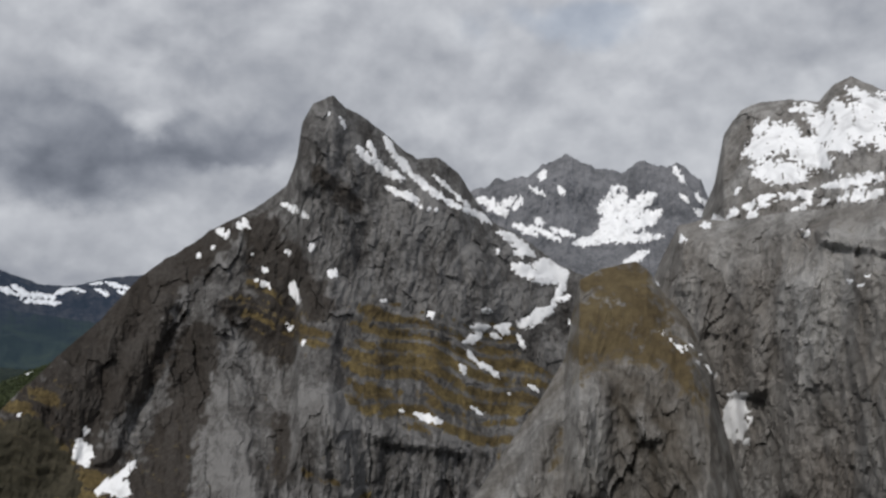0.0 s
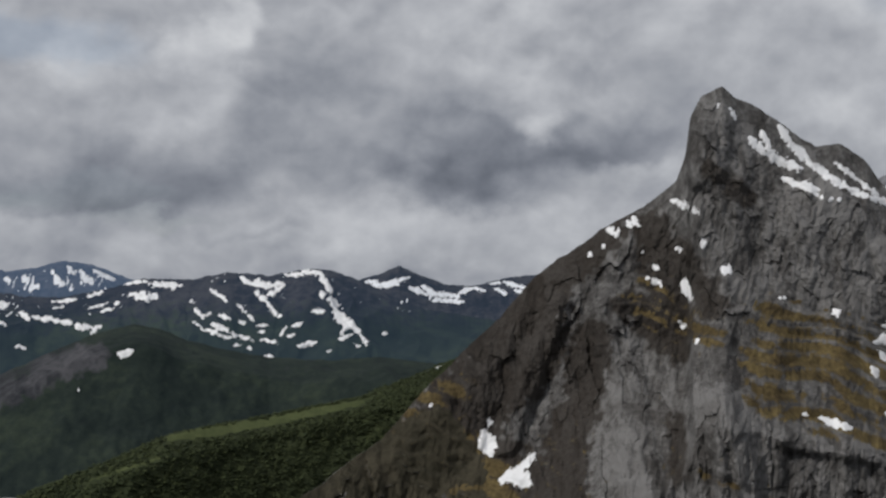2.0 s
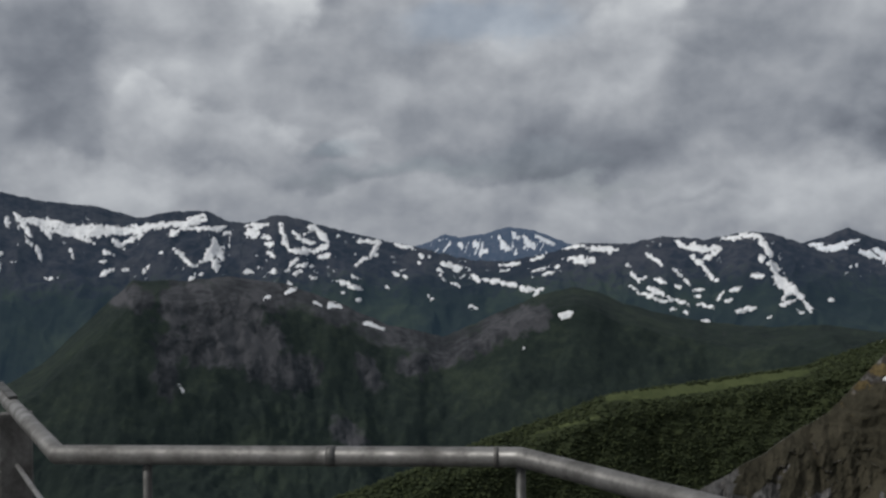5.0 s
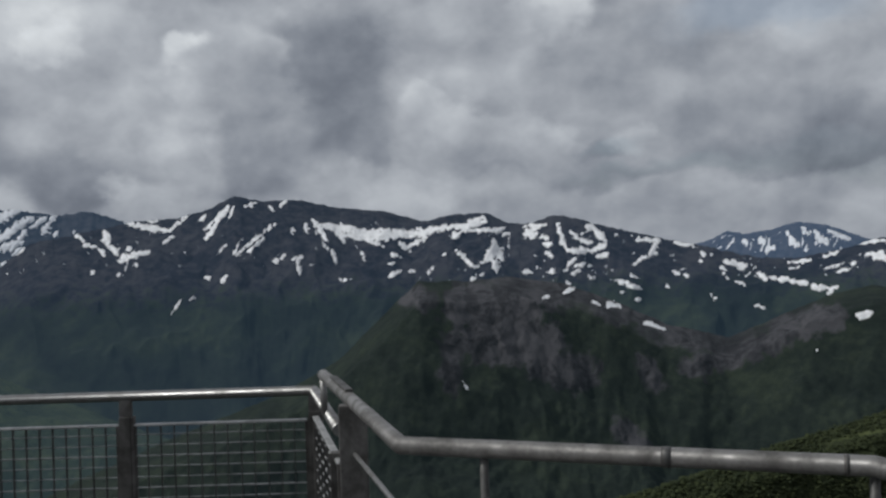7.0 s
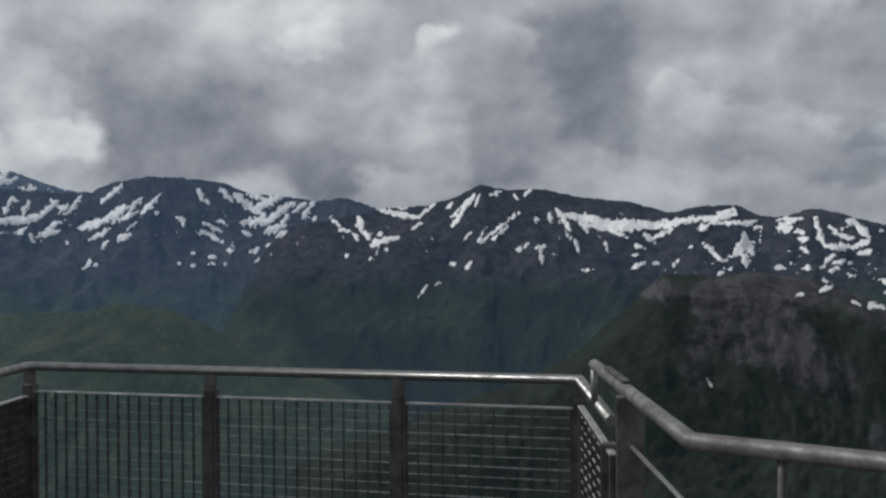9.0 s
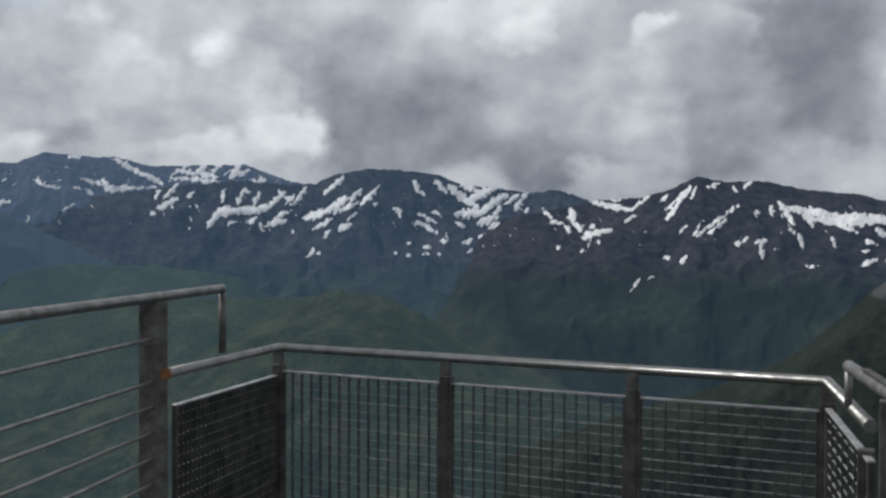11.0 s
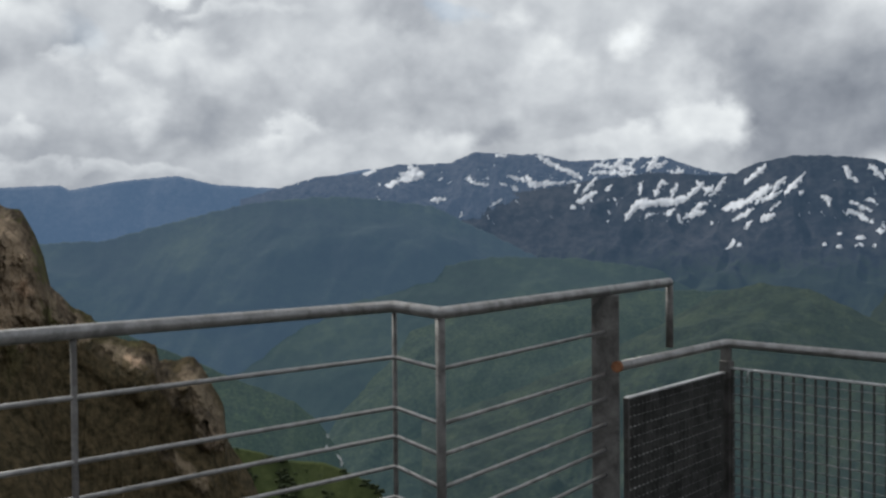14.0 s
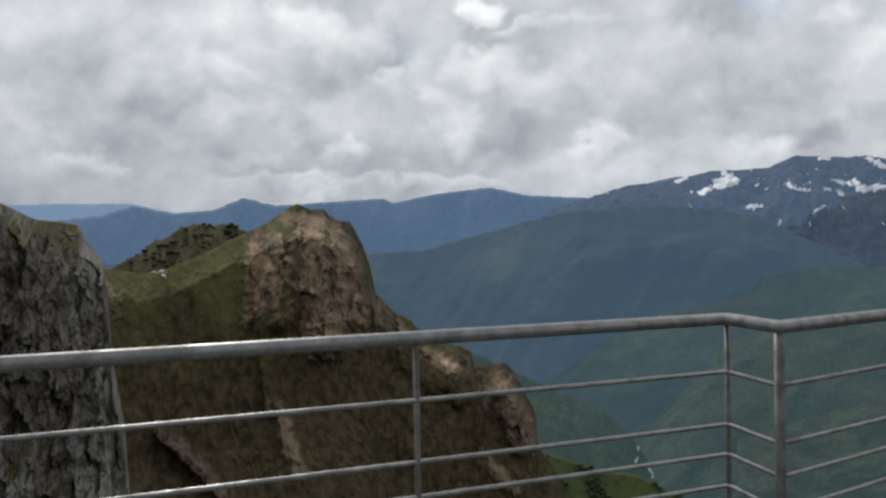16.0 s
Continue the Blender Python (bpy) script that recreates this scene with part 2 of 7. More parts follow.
for az, el, wide, tall, share in CLEAR:
    here = smooth_range(wt, puff(az, el, wide, tall, val)[1], 1.2, 0.4, 0.0, share * 0.4)
    clear = here if clear == 0.0 else math_node(wt, "MAXIMUM", clear, here)
bg = node(wt, "ShaderNodeBackground", Strength=1.0)
wt.links.new(mix_node(wt, clear, grey.outputs[0], air_dim), bg.inputs[0])
wt.links.new(bg.outputs[0], node(wt, "ShaderNodeOutputWorld").inputs[0])

sun = new("sun", bpy.data.lights.new("sun", "SUN"))
sun.data.energy, sun.data.angle, sun.data.color = 2.0, radians(6), (1.0, 0.95, 0.88)
b_, h_ = radians(SUN_BEARING), radians(SUN_HEIGHT)
sun.matrix_world = look((-math.sin(b_) * math.cos(h_) * 100, math.cos(b_) * math.cos(h_) * 100, math.sin(h_) * 100), (0, 0, 0))


# ---- materials ----
def material(name):
    m = bpy.data.materials.new(name)
    m.use_nodes = True
    t = m.node_tree
    return m, t, t.nodes["Principled BSDF"], t.nodes["Material Output"]


def land(name, rock, cover, grain=1.0, bump=1.0, haze_glow=None, streak=0.5, stain=None, placed=False, clumps=0.5, heath=None):
    """Mountain ground: rock of three tones, plant cover of three tones where the mesh says so, and haze as an even
    emission.
    """
    m, t, bsdf, out = material(name)
    pos = t.nodes.new("ShaderNodeNewGeometry").outputs["Position"]
    wide = noise_node(t, pos, 0.012 / grain, 6, 0.6, 0.4)
    fine = noise_node(t, pos, 0.09 / grain, 8, 0.68, 0.2)
    down = noise_node(t, scaled(t, pos, (1, 1, 0.16)), 0.07 / grain, 6, 0.6, 0.3)
    tone = math_node(t, "ADD", math_node(t, "MULTIPLY", wide, 0.45), math_node(t, "ADD", math_node(t, "MULTIPLY", fine, 0.55 - 0.4 * streak + 0.1), math_node(t, "MULTIPLY", down, 0.4 * streak)))
    slab_tone = node(t, "ShaderNodeAttribute", attribute_name="tone")
    tone = math_node(t, "ADD", tone, math_node(t, "MULTIPLY", slab_tone.outputs["Fac"], 0.13))
    rocks = ramp_node(t, tone, [(0.36, rock[0]), (0.50, rock[1]), (0.63, rock[2])])
    if stain:
        rust = noise_node(t, scaled(t, pos, (1, 1, 0.4)), 0.009 / grain, 7, 0.62, 0.5)
        if placed:
            where = node(t, "ShaderNodeAttribute", attribute_name="stain")
            rust = math_node(t, "ADD", math_node(t, "MULTIPLY", where.outputs["Fac"], 0.45), math_node(t, "MULTIPLY", rust, 0.72))
        rocks = mix_node(t, ramp_node(t, rust, [(0.34, (0, 0, 0)), (0.68, (0.85, 0.85, 0.85))]), rocks, mix_node(t, fine, tuple(c * 0.4 for c in stain), tuple(c * 1.5 for c in stain)))
    plants = ramp_node(t, math_node(t, "ADD", math_node(t, "MULTIPLY", wide, 1 - clumps), math_node(t, "MULTIPLY", fine, clumps)), [(0.36, cover[0]), (0.5, cover[1]), (0.64, cover[2])])
    if heath:
        low, high, browns = heath
        up = t.nodes.new("ShaderNodeSeparateXYZ")
        t.links.new(pos, up.inputs[0])
        where = math_node(t, "ADD", up.outputs[2], math_node(t, "MULTIPLY", math_node(t, "SUBTRACT", wide, 0.5), 60.0))
        plants = mix_node(t, smooth_range(t, where, low, high), ramp_node(t, fine, [(0.36, browns[0]), (0.5, browns[1]), (0.64, browns[2])]), plants)
    att = node(t, "ShaderNodeAttribute", attribute_name="cover")
    edge = math_node(t, "ADD", att.outputs["Fac"], math_node(t, "MULTIPLY", math_node(t, "SUBTRACT", fine, 0.5), 1.5))
    edge = math_node(t, "ADD", edge, math_node(t, "MULTIPLY", math_node(t, "SUBTRACT", down, 0.5), 1.5 * streak))
    part_ = ramp_node(t, edge, [(0.34, (0, 0, 0)), (0.70, (1, 1, 1))])
    t.links.new(mix_node(t, part_, rocks, plants), bsdf.inputs["Base Color"])
    bsdf.inputs["Roughness"].default_value = 0.95
    bsdf.inputs["Specular IOR Level"].default_value = 0.1
    b = node(t, "ShaderNodeBump", Strength=0.9 * min(1, bump), Distance=6.0 * grain * bump)
    t.links.new(math_node(t, "ADD", fine, math_node(t, "MULTIPLY", down, streak)), b.inputs["Height"])
    t.links.new(math_node(t, "SUBTRACT", 0.9 * min(1, bump), math_node(t, "MULTIPLY", part_, 0.35)), b.inputs["Strength"])
    t.links.new(b.outputs[0], bsdf.inputs["Normal"])
    # an even emission stands in for the air's haze over distant ground
    if haze_glow:
        add, em = t.nodes.new("ShaderNodeAddShader"), node(t, "ShaderNodeEmission", Color=(*haze_glow, 1), Strength=1.0)
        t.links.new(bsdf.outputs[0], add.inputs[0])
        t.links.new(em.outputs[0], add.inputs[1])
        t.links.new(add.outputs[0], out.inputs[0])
    return m


def snow_material(name, tone, haze_glow=None):
    m, t, bsdf, out = material(name)
    pos = t.nodes.new("ShaderNodeNewGeometry").outputs["Position"]
    n = noise_node(t, pos, 0.05, 7, 0.6, 0.3)
    t.links.new(ramp_node(t, n, [(0.33, tuple(c * 0.72 for c in tone)), (0.5, tone)]), bsdf.inputs["Base Color"])
    bsdf.inputs["Roughness"].default_value = 0.7
    b = node(t, "ShaderNodeBump", Strength=0.2, Distance=1.0)
    t.links.new(n, b.inputs["Height"])
    t.links.new(b.outputs[0], bsdf.inputs["Normal"])
    return m


def steel(name, dark, light, rough=0.35, metal=0.85):
    m, t, bsdf, out = material(name)
    pos = t.nodes.new("ShaderNodeNewGeometry").outputs["Position"]
    n = noise_node(t, pos, 9.0, 7, 0.62, 0.4)
    f = noise_node(t, pos, 85.0, 4, 0.6)
    tone = math_node(t, "ADD", math_node(t, "MULTIPLY", n, 0.75), math_node(t, "MULTIPLY", f, 0.25))
    t.links.new(ramp_node(t, tone, [(0.38, dark), (0.62, light)]), bsdf.inputs["Base Color"])
    t.links.new(ramp_node(t, n, [(0.35, (rough + 0.25,) * 3), (0.65, (rough,) * 3)]), bsdf.inputs["Roughness"])
    bsdf.inputs["Metallic"].default_value = metal
    b = node(t, "ShaderNodeBump", Strength=0.15, Distance=0.002)
    t.links.new(f, b.inputs["Height"])
    t.links.new(b.outputs[0], bsdf.inputs["Normal"])
    return m


GREY = ((0.042, 0.040, 0.039), (0.096, 0.093, 0.091), (0.19, 0.187, 0.185))
TURF = ((0.036, 0.027, 0.016), (0.092, 0.070, 0.034), (0.17, 0.132, 0.060))
WOOD = ((0.018, 0.022, 0.018), (0.028, 0.034, 0.024), (0.042, 0.050, 0.031))
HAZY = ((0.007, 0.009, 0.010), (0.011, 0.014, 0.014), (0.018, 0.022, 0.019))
# wood tones with the cloud shade of the far slopes in them
SHADED_WOOD = ((0.009, 0.013, 0.013), (0.017, 0.024, 0.019), (0.032, 0.042, 0.025))
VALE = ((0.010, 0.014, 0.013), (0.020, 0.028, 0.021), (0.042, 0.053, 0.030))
# heath tones darkened by painted cloud shade and blued for haze
SHADED_HEATH = ((0.006, 0.008, 0.013), (0.016, 0.017, 0.025), (0.042, 0.040, 0.046))
M_PEAK = land("limestone_and_turf", GREY, TURF, 0.5, 1.0, streak=0.65, stain=(0.038, 0.032, 0.027), placed=True)
M_CLIFF = land("cliff_limestone", ((0.095, 0.092, 0.089), (0.20, 0.196, 0.19), (0.345, 0.34, 0.332)), ((0.03, 0.026, 0.016), (0.07, 0.058, 0.03), (0.12, 0.10, 0.045)), 0.45, 1.0, streak=0.8, stain=(0.15, 0.135, 0.12))
M_KNOLL = land("knoll_rock_and_grass", ((0.085, 0.082, 0.079), (0.185, 0.18, 0.174), (0.33, 0.325, 0.317)), ((0.045, 0.034, 0.02), (0.088, 0.068, 0.038), (0.13, 0.104, 0.058)), 0.45, 1.0, stain=(0.075, 0.06, 0.042))
M_CRAG = land("ochre_crag", ((0.046, 0.037, 0.027), (0.122, 0.096, 0.066), (0.27, 0.212, 0.142)), ((0.052, 0.046, 0.022), (0.095, 0.090, 0.038), (0.145, 0.146, 0.056)), 0.22, 1.0, streak=0.2, stain=(0.52, 0.37, 0.255), placed=True, heath=(-36, -14, ((0.034, 0.030, 0.016), (0.078, 0.061, 0.034), (0.130, 0.098, 0.054))))
M_RIDGE = land("ridge_scrub", ((0.04, 0.034, 0.027), (0.075, 0.064, 0.05), (0.13, 0.114, 0.09)), ((0.036, 0.034, 0.018), (0.064, 0.060, 0.030), (0.094, 0.090, 0.040)), 0.25, 0.6)
M_NEAR = land("near_limestone", ((0.085, 0.078, 0.070), (0.20, 0.187, 0.168), (0.38, 0.36, 0.33)), ((0.045, 0.04, 0.018), (0.08, 0.072, 0.03), (0.12, 0.11, 0.045)), 0.12, 0.4, streak=0.08, stain=(0.085, 0.07, 0.055))
# the hill's tones are lowered to hold the cloud shade lying on it
# the triple after the bump figure is haze, emitted by the ground
M_HILL = land("hazed_woods_and_rock", ((0.017, 0.017, 0.020), (0.036, 0.036, 0.041), (0.082, 0.080, 0.088)), ((0.009, 0.013, 0.012), (0.018, 0.025, 0.020), (0.032, 0.042, 0.028)), 1.6, 1.0, (0.003, 0.005, 0.006), streak=0.2)
M_MID = land("hazed_blue_range", SHADED_HEATH, SHADED_WOOD, 3.0, 0.2, (0.021, 0.036, 0.056), streak=0.0, clumps=0.25)
M_NAVY = land("navy_range", SHADED_HEATH, SHADED_WOOD, 3.0, 0.2, (0.010, 0.018, 0.028), streak=0.0, clumps=0.25)
M_SNOWY = land("far_snowy_range", SHADED_HEATH, WOOD, 2.6, 0.8, (0.044, 0.068, 0.107), streak=0.0)
M_BLUE = land("far_blue_range", SHADED_HEATH, WOOD, 2.6, 0.5, (0.056, 0.094, 0.155), streak=0.0)
M_PALE = land("farthest_hazed_range", SHADED_HEATH, WOOD, 2.0, 0.4, (0.13, 0.19, 0.28))
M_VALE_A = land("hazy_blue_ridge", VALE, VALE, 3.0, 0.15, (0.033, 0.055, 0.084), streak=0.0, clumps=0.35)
M_VALE = land("hazy_wooded_ridges", SHADED_WOOD, VALE, 2.6, 0.15, (0.026, 0.044, 0.056), streak=0.0, clumps=0.35)
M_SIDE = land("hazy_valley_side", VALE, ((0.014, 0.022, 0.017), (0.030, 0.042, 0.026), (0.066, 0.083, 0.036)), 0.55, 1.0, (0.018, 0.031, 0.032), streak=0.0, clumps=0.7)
M_GREEN = land("hazed_hill_woods", VALE, ((0.008, 0.012, 0.010), (0.019, 0.026, 0.018), (0.046, 0.055, 0.030)), 0.8, 0.9, (0.014, 0.024, 0.029), streak=0.0, clumps=0.5)
M_CIRQUE = land("hazed_cirque_rock", ((0.05, 0.05, 0.055), (0.11, 0.11, 0.115), (0.19, 0.19, 0.2)), TURF, 1.4, 1.0, (0.018, 0.021, 0.026))
# undergrowth toned down: cloud shade over the spur is in the colour
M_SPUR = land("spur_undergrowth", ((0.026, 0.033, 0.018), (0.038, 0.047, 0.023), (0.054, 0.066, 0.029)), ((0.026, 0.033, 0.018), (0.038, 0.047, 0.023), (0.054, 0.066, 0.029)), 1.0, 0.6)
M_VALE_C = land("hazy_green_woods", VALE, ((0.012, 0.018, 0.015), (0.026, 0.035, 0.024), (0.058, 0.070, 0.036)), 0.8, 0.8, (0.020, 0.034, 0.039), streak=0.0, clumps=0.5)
M_GROUND = land("valley_ground", WOOD, WOOD, 1.2, 0.8)
M_MEADOW = land("meadow_grass", ((0.044, 0.056, 0.024), (0.062, 0.076, 0.032), (0.082, 0.098, 0.042)), ((0.044, 0.056, 0.024), (0.062, 0.076, 0.032), (0.082, 0.098, 0.042)), 0.6, 0.2)
M_FIELD = land("valley_field", ((0.034, 0.047, 0.017), (0.052, 0.068, 0.024), (0.074, 0.090, 0.032)), ((0.02, 0.03, 0.014), (0.034, 0.046, 0.02), (0.05, 0.064, 0.026)), 0.7, 0.6)
M_SCRUB = land("mountain_scrub", ((0.020, 0.019, 0.014), (0.040, 0.037, 0.026), (0.066, 0.059, 0.042)), WOOD, 0.7, 1.0)
M_ROAD = land("pale_road", ((0.45, 0.45, 0.43), (0.55, 0.55, 0.53), (0.62, 0.62, 0.60)), TURF, 0.3, 0.2)
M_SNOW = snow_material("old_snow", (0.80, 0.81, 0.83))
# the same snow dimmed and blued, with the haze of distance in its colour
M_SNOW_FAR = snow_material("hazed_snow", (0.72, 0.75, 0.80))
M_RAIL = steel("brushed_rail_steel", (0.20, 0.196, 0.192), (0.34, 0.335, 0.33), 0.40)
M_TUBE = steel("polished_tube", (0.22, 0.216, 0.212), (0.35, 0.345, 0.34), 0.33, 0.95)
M_UPRIGHT = steel("weathered_post_steel", (0.085, 0.080, 0.076), (0.19, 0.182, 0.175), 0.5, 0.5)
M_RAIL_WORN = steel("worn_galvanised_steel", (0.095, 0.092, 0.088), (0.24, 0.234, 0.228), 0.45, 0.5)
M_POST = steel("dull_post_steel", (0.05, 0.047, 0.044), (0.12, 0.115, 0.11), 0.55, 0.5)
M_DARK = steel("dark_grating_steel", (0.055, 0.055, 0.054), (0.12, 0.118, 0.115), 0.5, 0.6)
M_WIRE = steel("bright_wire", (0.30, 0.30, 0.30), (0.55, 0.55, 0.55), 0.4, 0.6)
M_RUST = steel("rusty_cap", (0.12, 0.045, 0.02), (0.30, 0.13, 0.06), 0.7, 0.2)
M_DECK = steel("deck_plate", (0.10, 0.10, 0.10), (0.22, 0.22, 0.215), 0.6, 0.5)

# crest lines: bearing from the lookout in degrees, distance and height in metres
PEAK = [
    (-46.0, 1750, -92), (-42.0, 1750, -27), (-38.4, 1724, 21), (-36.7, 1694, 60), (-34.7, 1662, 89), (-33.4, 1641, 141), (-32.8, 1630, 165), (-31.7, 1611, 187),
    (-30.5, 1592, 182), (-28.9, 1566, 214), (-27.3, 1539, 241), (-26.4, 1523, 249), (-25.7, 1512, 266), (-24.6, 1498, 252), (-24.0, 1495, 222), (-23.7, 1494, 164),
    (-23.2, 1491, 128), (-21.4, 1482, 91), (-19.9, 1474, 74), (-17.8, 1464, 36), (-15.4, 1452, -5), (-13.4, 1419, -64), (-11.5, 1379, -104), (-8.9, 1328, -159),
    (-6.7, 1284, -211), (-3.5, 1220, -248), (-1.6, 1181, -267), (2.0, 1100, -295), (6.0, 1000, -335),
]
DOME = [
    (-70.0, 820, 130), (-62.0, 820, 136), (-55.7, 843, 144), (-54.0, 852, 158), (-53.1, 857, 153), (-52.4, 860, 141), (-51.0, 868, 145), (-49.3, 877, 145),
    (-48.4, 882, 140), (-47.5, 887, 122), (-47.0, 889, 79), (-46.4, 892, 58), (-45.9, 895, 16),
]
CLIFF = [
    (-75.0, 420, 33.1), (-65.0, 450, 28.3), (-55.7, 478, 32.5), (-53.3, 500, 32.6), (-51.0, 527, 32.9), (-48.4, 557, 30.0), (-46.3, 582, 32.3), (-45.1, 596, 29.9),
    (-44.2, 606, 11.2), (-43.7, 612, -2.1), (-43.3, 616, -32.3), (-42.8, 620, -98.2),
]
KNOLL = [
    (-49.5, 434, -124.6), (-48.1, 447, -79.7), (-47.4, 453, -59.5), (-46.8, 458, -38.3), (-45.6, 469, -19.2), (-44.2, 481, -6.8), (-43.4, 488, 3.7), (-42.8, 493, 7.4),
    (-40.8, 489, 3.5), (-39.7, 479, -2.0), (-39.3, 476, -17.8), (-38.9, 473, -38.6), (-37.4, 459, -58.0), (-35.2, 439, -80.1), (-33.9, 428, -92.9), (-32.5, 420, -120.4),
]
CIRQUE = [
    (-48.1, 2610, 133), (-46.7, 2616, 191), (-46.3, 2619, 241), (-45.1, 2625, 284), (-44.0, 2630, 279), (-43.2, 2634, 297), (-42.0, 2640, 264), (-40.4, 2648, 280),
    (-38.9, 2656, 313), (-37.6, 2662, 288), (-36.6, 2667, 255), (-35.0, 2675, 253), (-33.6, 2682, 218), (-31.9, 2691, 166),
]
CONE = [
    (-24.0, 4300, -90), (-18.0, 4300, -61), (-15.7, 4300, -9), (-14.0, 4300, -20), (-11.9, 4300, -57), (-10.4, 4300, -52), (-8.7, 4300, -5), (-7.7, 4300, 31),
    (-6.6, 4300, -4), (-5.2, 4300, -33), (-3.0, 4300, -73), (1.0, 4300, -135),
]
FAR_PEAK = [
    (4.0, 4600, -120), (6.0, 4600, -50), (7.5, 4600, -3), (8.8, 4600, 40), (10.4, 4600, 61), (11.7, 4600, 31), (13.2, 4600, 16), (14.0, 4600, 31),
    (14.8, 4600, 1), (16.3, 4600, -38), (18.0, 4600, -120),
]
RANGE_WEST = [
    (-20.0, 3300, -260), (-12.8, 3336, -155), (-9.2, 3354, -121), (-7.0, 3365, -66), (-5.5, 3373, -24), (-3.6, 3382, 14), (-2.3, 3388, 11), (-0.4, 3398, -6),
    (1.8, 3409, 4), (4.0, 3420, -19), (6.3, 3431, -14), (7.9, 3439, -43), (10.4, 3452, -73), (12.3, 3461, -68), (15.5, 3477, -23), (17.9, 3489, 10),
    (20.3, 3502, 48), (21.9, 3512, 77), (23.4, 3523, 100), (24.7, 3531, 71), (26.0, 3540, 74), (27.2, 3548, 112), (29.2, 3561, 112), (30.5, 3570, 95),
    (33.0, 3587, 63), (36.0, 3607, -94), (40.0, 3633, -318), (44.0, 3660, -645),
]
RANGE_NAVY = [
    (24.0, 3615, -380), (27.0, 3626, -63), (30.0, 3638, 76), (33.0, 3649, 135), (35.5, 3658, 150), (37.7, 3666, 182), (39.9, 3675, 184), (41.3, 3680, 202),
    (43.0, 3686, 151), (44.5, 3692, 127), (46.6, 3700, 121), (52.0, 3720, 52), (57.0, 3739, -229), (62.0, 3750, -594),
]
RANGE_MID = [
    (34.0, 3950, -276), (41.0, 3954, 14), (44.8, 3969, 126), (46.7, 3977, 116), (48.9, 3986, 173), (50.5, 3992, 156), (52.4, 4000, 178), (54.3, 4007, 189),
    (55.5, 4012, 227), (57.6, 4020, 248), (59.7, 4029, 252), (61.4, 4035, 229), (63.0, 4042, 186), (64.2, 4047, 187), (67.1, 4058, 203), (70.3, 4071, 176),
    (73.5, 4084, 143), (76.5, 4096, 111), (79.0, 4106, 57), (82.0, 4118, 7), (85.0, 4130, -87), (90.0, 4150, -363),
]
RANGE_SNOWY = [
    (55.0, 4350, 114), (60.7, 4342, 193), (63.9, 4337, 215), (66.5, 4334, 286), (68.7, 4330, 277), (71.6, 4326, 271), (73.4, 4324, 306), (74.1, 4323, 299),
    (76.8, 4319, 315), (78.3, 4317, 269), (79.5, 4315, 264), (81.3, 4312, 263), (83.1, 4310, 230), (85.6, 4306, 214), (87.0, 4304, 184), (90.0, 4300, 120),
]
RANGE_BLUE = [
    (76.0, 4650, 195), (80.4, 4650, 244), (83.0, 4650, 267), (85.5, 4650, 227), (87.5, 4650, 179), (91.2, 4650, 196), (93.4, 4650, 238), (96.5, 4650, 210),
    (98.9, 4650, 172), (99.4, 4650, 194), (103.2, 4650, 177), (105.4, 4650, 166), (107.2, 4650, 204), (108.8, 4650, 149), (110.9, 4650, 133), (113.1, 4650, 171),
    (114.7, 4650, 128), (117.0, 4650, 109), (119.7, 4650, 92), (126.0, 4650, 97),
]
RANGE_PALE = [
    (103.0, 4850, 119), (108.1, 4850, 160), (110.9, 4850, 146), (113.2, 4850, 189), (116.4, 4850, 190), (119.7, 4850, 183), (130.0, 4850, 186),
]
SPUR = [
    (-16.0, 2100, -147), (-10.7, 1984, -168), (-8.3, 1931, -197), (-5.5, 1870, -225), (-0.4, 1759, -240), (5.0, 1610, -243), (7.9, 1530, -264), (10.4, 1460, -274),
    (12.9, 1390, -281), (16.0, 1305, -294), (18.4, 1244, -299), (26.0, 1136, -326), (32.0, 1050, -362),
]
ROCKY = [
    (-22.0, 1950, -219), (-14.0, 2077, -193), (-11.3, 2120, -198), (-6.7, 2193, -181), (-3.6, 2243, -190), (-0.4, 2293, -186), (2.1, 2287, -165), (4.0, 2276, -143),
    (5.5, 2267, -117), (6.8, 2259, -106), (8.6, 2249, -120), (11.4, 2231, -165), (14.1, 2215, -210), (17.4, 2196, -178), (19.8, 2181, -133), (22.9, 2162, -87),
    (26.1, 2136, -67), (28.3, 2107, -73), (31.2, 2070, -69), (33.2, 2044, -134), (35.8, 2010, -218), (39.0, 1969, -273), (43.7, 1908, -318), (52.0, 1800, -399),
]
GREEN = [
    (36.0, 2000, -499), (43.3, 2059, -393), (47.8, 2141, -331), (52.4, 2226, -259), (55.6, 2283, -201), (58.7, 2341, -145), (61.3, 2387, -133), (63.9, 2390, -164),
    (66.4, 2375, -226), (69.9, 2356, -298), (74.5, 2331, -374), (80.0, 2300, -447),
]
VALE_A = [
    (66.0, 3080, -378), (72.0, 3080, -134), (79.2, 3080, 58), (82.4, 3080, 84), (85.6, 3080, 92), (90.0, 3080, 67), (94.1, 3080, 11), (97.1, 3080, -34),
    (100.2, 3080, -42), (106.0, 3080, -65), (120.0, 3080, -54),
]
VALE_B = [
    (56.0, 2850, -503), (62.0, 2850, -274), (66.8, 2850, -123), (71.4, 2850, -95), (76.0, 2850, -90), (79.2, 2850, -121), (84.0, 2850, -151), (88.2, 2850, -212),
    (91.3, 2850, -240), (94.2, 2850, -300), (98.0, 2850, -401), (120.0, 2850, -401),
]
